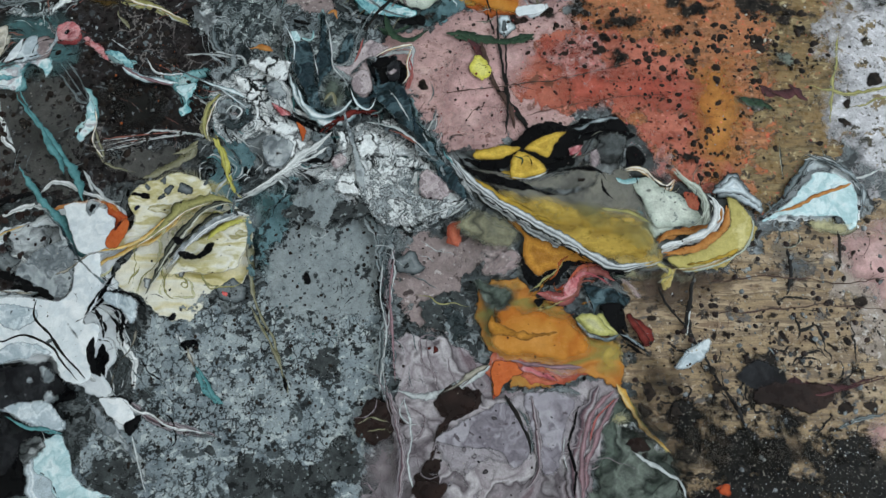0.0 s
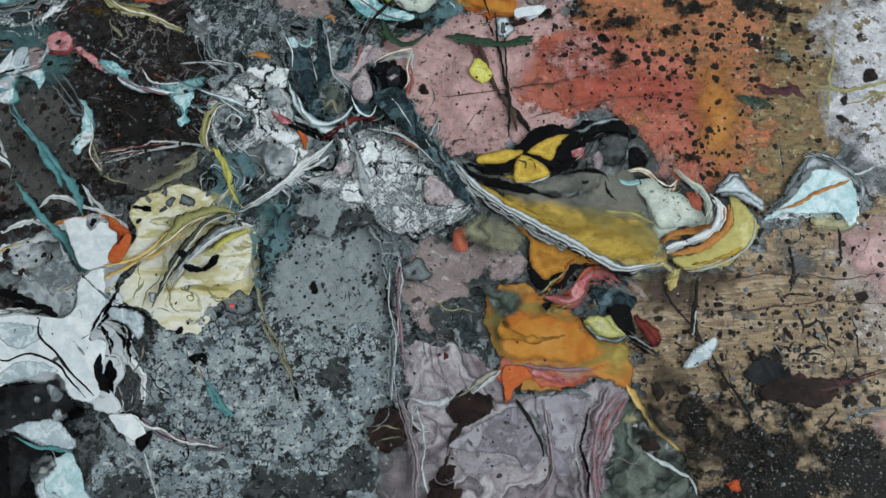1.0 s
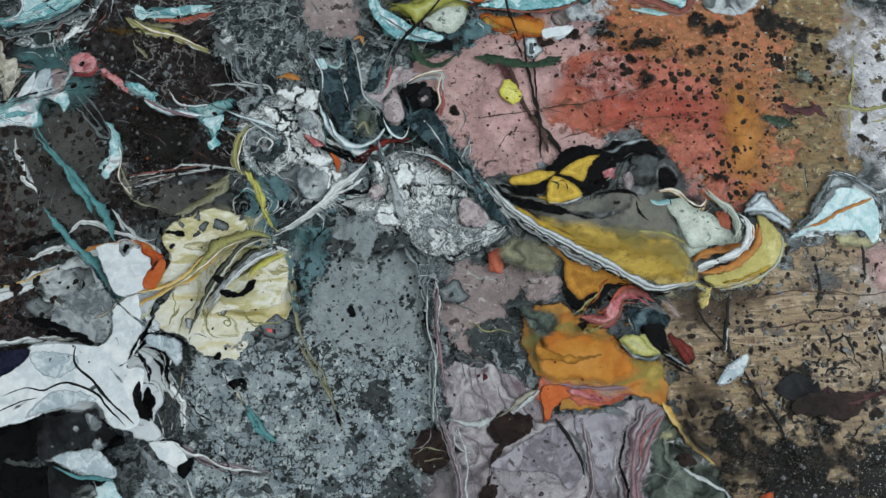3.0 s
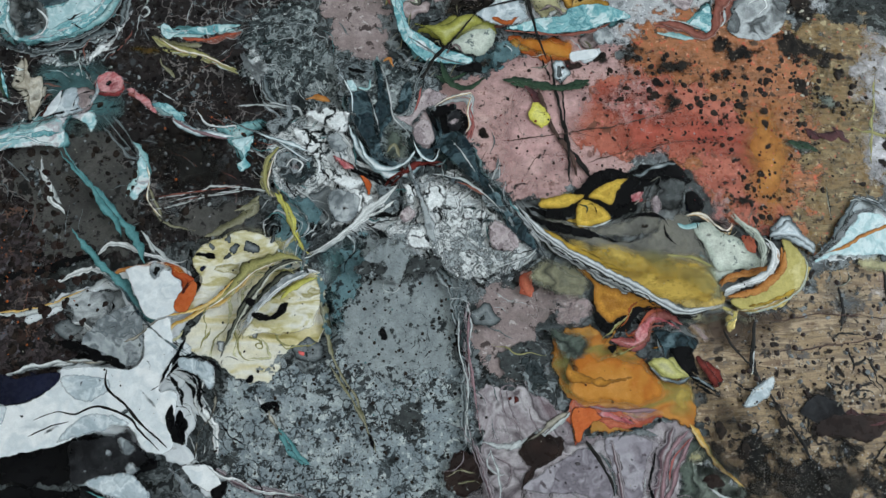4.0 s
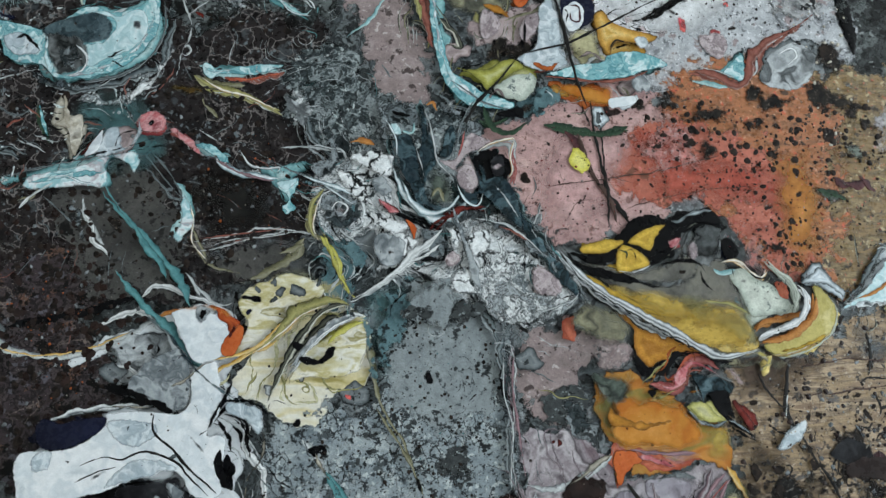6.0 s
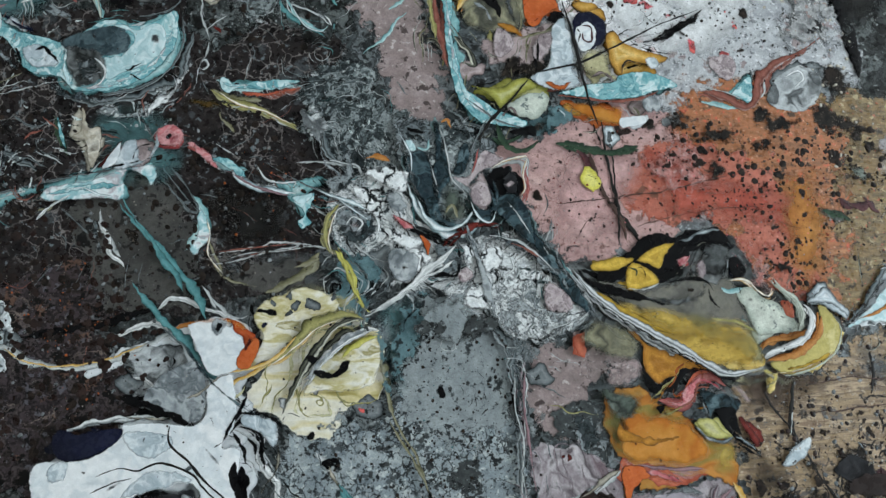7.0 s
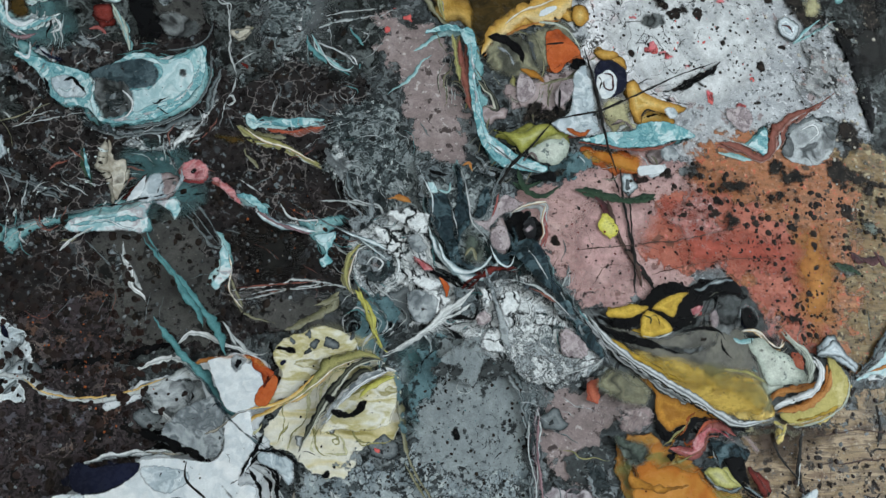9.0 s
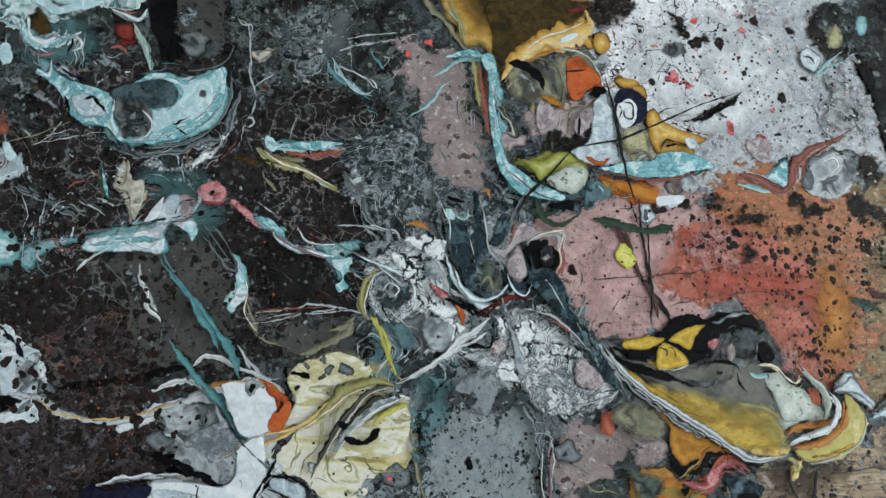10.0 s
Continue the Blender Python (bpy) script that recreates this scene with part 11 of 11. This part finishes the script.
# marbled seams between the black plates
drag(marble_dark, [(-428.5, 405, 4.1), (-411.5, 400, 8.3), (-400, 390.5, 5.8), (-393.5, 381, 2.5)], n=0.8)
drag(marble_dark, [(-487, 380, 8), (-470, 377, 11), (-448, 363.5, 8.1), (-433.5, 349.5, 4)], n=0.8)
drag(marble_dark, [(-422, 350.5, 3.3), (-408.5, 338, 8.1), (-387, 328, 9), (-362, 327, 4.9)], n=0.8)
drag(grey_green, [(-325.5, 458, 4.4), (-319.5, 429.5, 6.9), (-315.5, 396.5, 6), (-307, 364.5, 6.8), (-307, 336, 8.4)], n=1)
drag(grey_green, [(-299.5, 411.5, 2.6), (-292.5, 374.5, 6), (-293, 351.5, 5.9), (-287, 337.5, 3.4)], n=1)
drag(grey_green, [(-480, 329, 5.5), (-456.5, 333, 4), (-433, 338.5, 4), (-403.5, 330, 4.9)], n=1)
drag(grey_green, [(-274.5, 462, 6.2), (-279.5, 432.5, 7.9), (-273, 404, 7), (-261, 381.5, 5.2)], n=1.2)
drag(olive_thread, [(-480, 329, 1.2), (-456.5, 336, 1.6), (-426, 350.5, 1.2)])
drag(olive_thread, [(-473.5, 340, 0.8), (-459, 327.5, 1.2), (-453.5, 311, 0.79)])
lay(bowl_white, [(-476.5, 329.5), (-470, 328), (-466, 319), (-472, 316)], n=0.5)
lay(ice_smooth, [(-466.5, 314), (-462.5, 324), (-460, 311), (-462.5, 303)], n=0.5)
lay(vermilion_dull, [(-483, 351.5), (-475, 351.5), (-472.5, 338), (-480.5, 336)], n=1)
drag(vermilion_dull, [(-462, 377.5, 2.4), (-456.5, 371, 4.9), (-454.5, 363.5, 2.4)], n=0.6)
drag(dark_red, [(-296, 388.5, 1.7), (-291, 385, 4.3), (-288.5, 379.5, 1.7)], n=0.5)
drag(rose_band, [(-410.5, 411, 1.7), (-403.5, 413, 3.8), (-397, 407.5, 2.1)], n=0.5)
drag(olive_band, [(-150, 472, 3.7), (-141.5, 452.5, 5.1), (-135.5, 432, 2.8)])
drag(teal_band, [(-242, 416, 1.8), (-231, 397.5, 3.5), (-214, 386, 3.1), (-205.5, 394.5, 1.8)])
drag(halo, [(-238, 410.5, 0.88), (-225.5, 390, 2.2), (-208.5, 384.5, 1.3)])
drag(white_thread, [(-232, 431, 0.89), (-215, 436, 2.2), (-190.5, 440, 1.4)])
drag(ring_white, [(-211.5, 398.5, 1.3), (-207.5, 395.5, 2.2), (-205, 390.5, 1.3)])
drag(white_thread, [(-233.5, 279, 0.84), (-212.5, 279, 2.1), (-191, 275.5, 2.6), (-184.5, 274, 1.3)])
drag(grey_smooth, [(-213, 291, 2.6), (-210, 277.5, 3.4), (-200, 269.5, 3.8), (-201, 254.5, 3.4), (-204.5, 245.5, 1.7)])
drag(halo, [(-217.5, 258, 1.3), (-202.5, 252, 2.5), (-189.5, 242, 2.5), (-177, 234, 1.3)])
lay(milk, [(-190.5, 257), (-177.5, 260.5), (-167, 251.5), (-163.5, 238.5), (-170.5, 233), (-183.5, 246.5)], n=1.2)
lay(milk, [(-180, 270.5), (-165.5, 275.5), (-150, 271.5), (-147.5, 256.5), (-156, 252), (-169, 260)], n=1.2)
drag(rust_line, [(-180.5, 280.5, 1.3), (-172, 282.5, 4.3), (-162, 278.5, 2.6)], n=0.7)
lay(grey_smooth, [(-164, 251.5), (-155.5, 254), (-149.5, 243.5), (-156, 239), (-162, 242)], n=0.5)
drag(white_line, [(-413, 236.5, 2), (-404, 247, 3.2), (-390.5, 255, 1.6)])
drag(marble_dark, [(-390, 242.5, 2.4), (-375.5, 235.5, 5.5), (-371, 221, 4.7), (-368, 204.5, 3.1)], n=0.8)
drag(grey_thread, [(-323, 276.5, 1.2), (-313.5, 265.5, 2), (-302.5, 247.5, 1.6), (-301, 242, 0.8)])
drag(grey_thread, [(-398, 246.5, 1.2), (-387.5, 236, 1.6), (-377, 226, 1.2)])
drag(white_thread, [(-292, 295.5, 0.82), (-283.5, 290, 1.6), (-275.5, 285.5, 0.82)])
drag(grey_thread, [(-255, 279, 1.2), (-226, 262.5, 2), (-201.5, 251.5, 1.6)])
drag(teal_slate, [(-218.5, 254.5, 3.3), (-210.5, 250, 6.5), (-209, 243, 4.1)], n=0.6)
lay(marble_dark, [(-203.5, 291), (-194, 293), (-189, 282), (-187, 268.5), (-195.5, 256), (-205.5, 254), (-207.5, 267), (-195.5, 271), (-197.5, 282)], n=0.8)
drag(white_thread, [(-212, 279.5, 0.82), (-201.5, 279, 2.1), (-189, 275.5, 1.2)])
drag(halo, [(-214, 256.5, 1.2), (-201.5, 251, 2.9), (-189.5, 247, 3.3), (-177, 240.5, 2)])
drag(slate_pool, [(-155.5, 296.5, 2.5), (-148.5, 278.5, 5), (-144.5, 259, 4.1), (-136, 241.5, 2.5)], n=0.6)
drag(halo, [(-155.5, 301, 0.84), (-146.5, 285, 1.7), (-146, 270, 1.2)])
drag(petal_soft, [(-86, 263, 1.3), (-82.5, 253, 3.8), (-85.5, 242, 2.9)])
drag(halo, [(-102.5, 247, 1.2), (-97, 234.5, 2.5), (-88.5, 231, 2.5), (-83, 241, 1.2)])
drag(white_thread, [(-74.5, 246, 0.83), (-65, 233, 1.7), (-58.5, 220.5, 1.2)])
# the wing's upper edge and its shading
lay(gold_wash, [(3, 170), (34.5, 165), (65, 157.5), (99.5, 153.5), (106.5, 141.5), (83.5, 137.5), (49.5, 145.5), (22.5, 155.5)], n=1)
lay(gl_olive, [(50, 161.5), (80.5, 156.5), (106.5, 145.5), (105.5, 125.5), (87, 133.5), (64.5, 145.5)], n=1)
drag(slate_pool, [(22.5, 174, 3.1), (44, 169, 6.2), (67.5, 174, 5.4), (73.5, 186.5, 3.1)], n=0.6)
drag(wet_black, [(44.5, 183.5, 1.2), (62, 186.5, 3.5), (73.5, 184.5, 2.3), (79, 176, 1.2)], n=0.5)
drag(olive_band, [(72.5, 155.5, 1.5), (91.5, 152.5, 3.4), (106, 145.5, 2.3)])
drag(wet_black, [(-24.5, 178.5, 0.79), (3, 157, 2), (26, 142.5, 1.9), (49, 128.5, 1.9), (71.5, 114.5, 1.9), (90, 111.5, 1.5), (109, 115.5, 1.1)], n=0.2)
drag(bottle_grey, [(78.5, 108, 3), (97.5, 110, 6), (112.5, 114.5, 3)], n=0.4)
drag(pearl_gold, [(105, 118, 3), (116, 112, 4.5), (110, 104, 2.2)], n=0.4)
lay(olive_grey, [(-26, 147.5), (-12.5, 156), (3, 149.5), (15.5, 137.5), (12.5, 125.5), (-4.5, 129.5), (-22, 135.5)], n=1)
lay(pinkish_grey, [(-32, 129.5), (-4.5, 131.5), (16.5, 121.5), (10.5, 110), (-12.5, 108), (-28, 115.5)], n=1)
lay(bottle_grey, [(-12.5, 106), (3, 106.5), (16, 98), (12.5, 88.5), (-1, 84.5), (-8.5, 90.5)], n=1)
lay(marble_dark, [(-33.5, 90), (-21.5, 88.5), (-16, 79), (-16, 67.5), (-27, 63.5), (-33, 67.5)], n=0.8)
# drips down the blue-grey field
drag(marble_dark, [(-71, 129.5, 3.1), (-73, 105.5, 7), (-73, 82.5, 5.4), (-68.5, 59.5, 6.1), (-70, 37, 4.5), (-67, 19, 3)], n=0.7)
drag(plum_pink, [(-67, 125.5, 1.2), (-69, 98, 2.3), (-66.5, 67, 2.3), (-64, 37, 1.5)], n=0.4)
drag(white_thread, [(-74.5, 125.5, 0.78), (-75.5, 98, 1.5), (-71, 71, 1.5), (-72, 44.5, 1.1), (-69, 22.5, 0.75)], n=0.4)


# ---- the last fine spatter, over all ----
# coral flecks paint in the pink glare of the red field
spatter(hot_coral, ((60, 272, 30), (112, 214, 24), (148, 236, 30), (30, 250, 26)), 2.2, "tiny coral flecks painting the pink glare on the red paint", low=0.15, high=0.7)
spatter(bone, ((-290, 80, 45), (-215, 130, 45), (20, 70, 45), (80, 150, 50), (10, 0, 45), (-380, 370, 45)), 0.5, "tiny pale bubbles in the upper coats", low=0.15, high=0.5)
spatter(drop_black, ((-290, 80, 40), (-215, 130, 40), (20, 70, 40), (110, 150, 45), (10, 0, 45), (-370, 370, 40), (0, 370, 50)), 0.5, "small black drops in the upper coats", low=0.2, high=0.9)
threads(wet_black, ((-290, 110, 26), (-40, 375, 34), (110, 160, 30)), 3, "fine black threads in the upper coats", wide=0.5, low=5, high=16)
threads(marble_fine, ((-410, 320, 40), (-440, 390, 34), (-330, 320, 30), (-250, 400, 40), (-215, 330, 30)), 9, "pale marbling between the black plates", wide=2.4, wander=1.6, high=22)
threads(teal_pale, ((-410, 320, 40), (-440, 390, 34), (-170, 300, 30), (-215, 330, 30)), 5, "bluish marbling between the black plates", wide=1.6, wander=1.6, high=18)
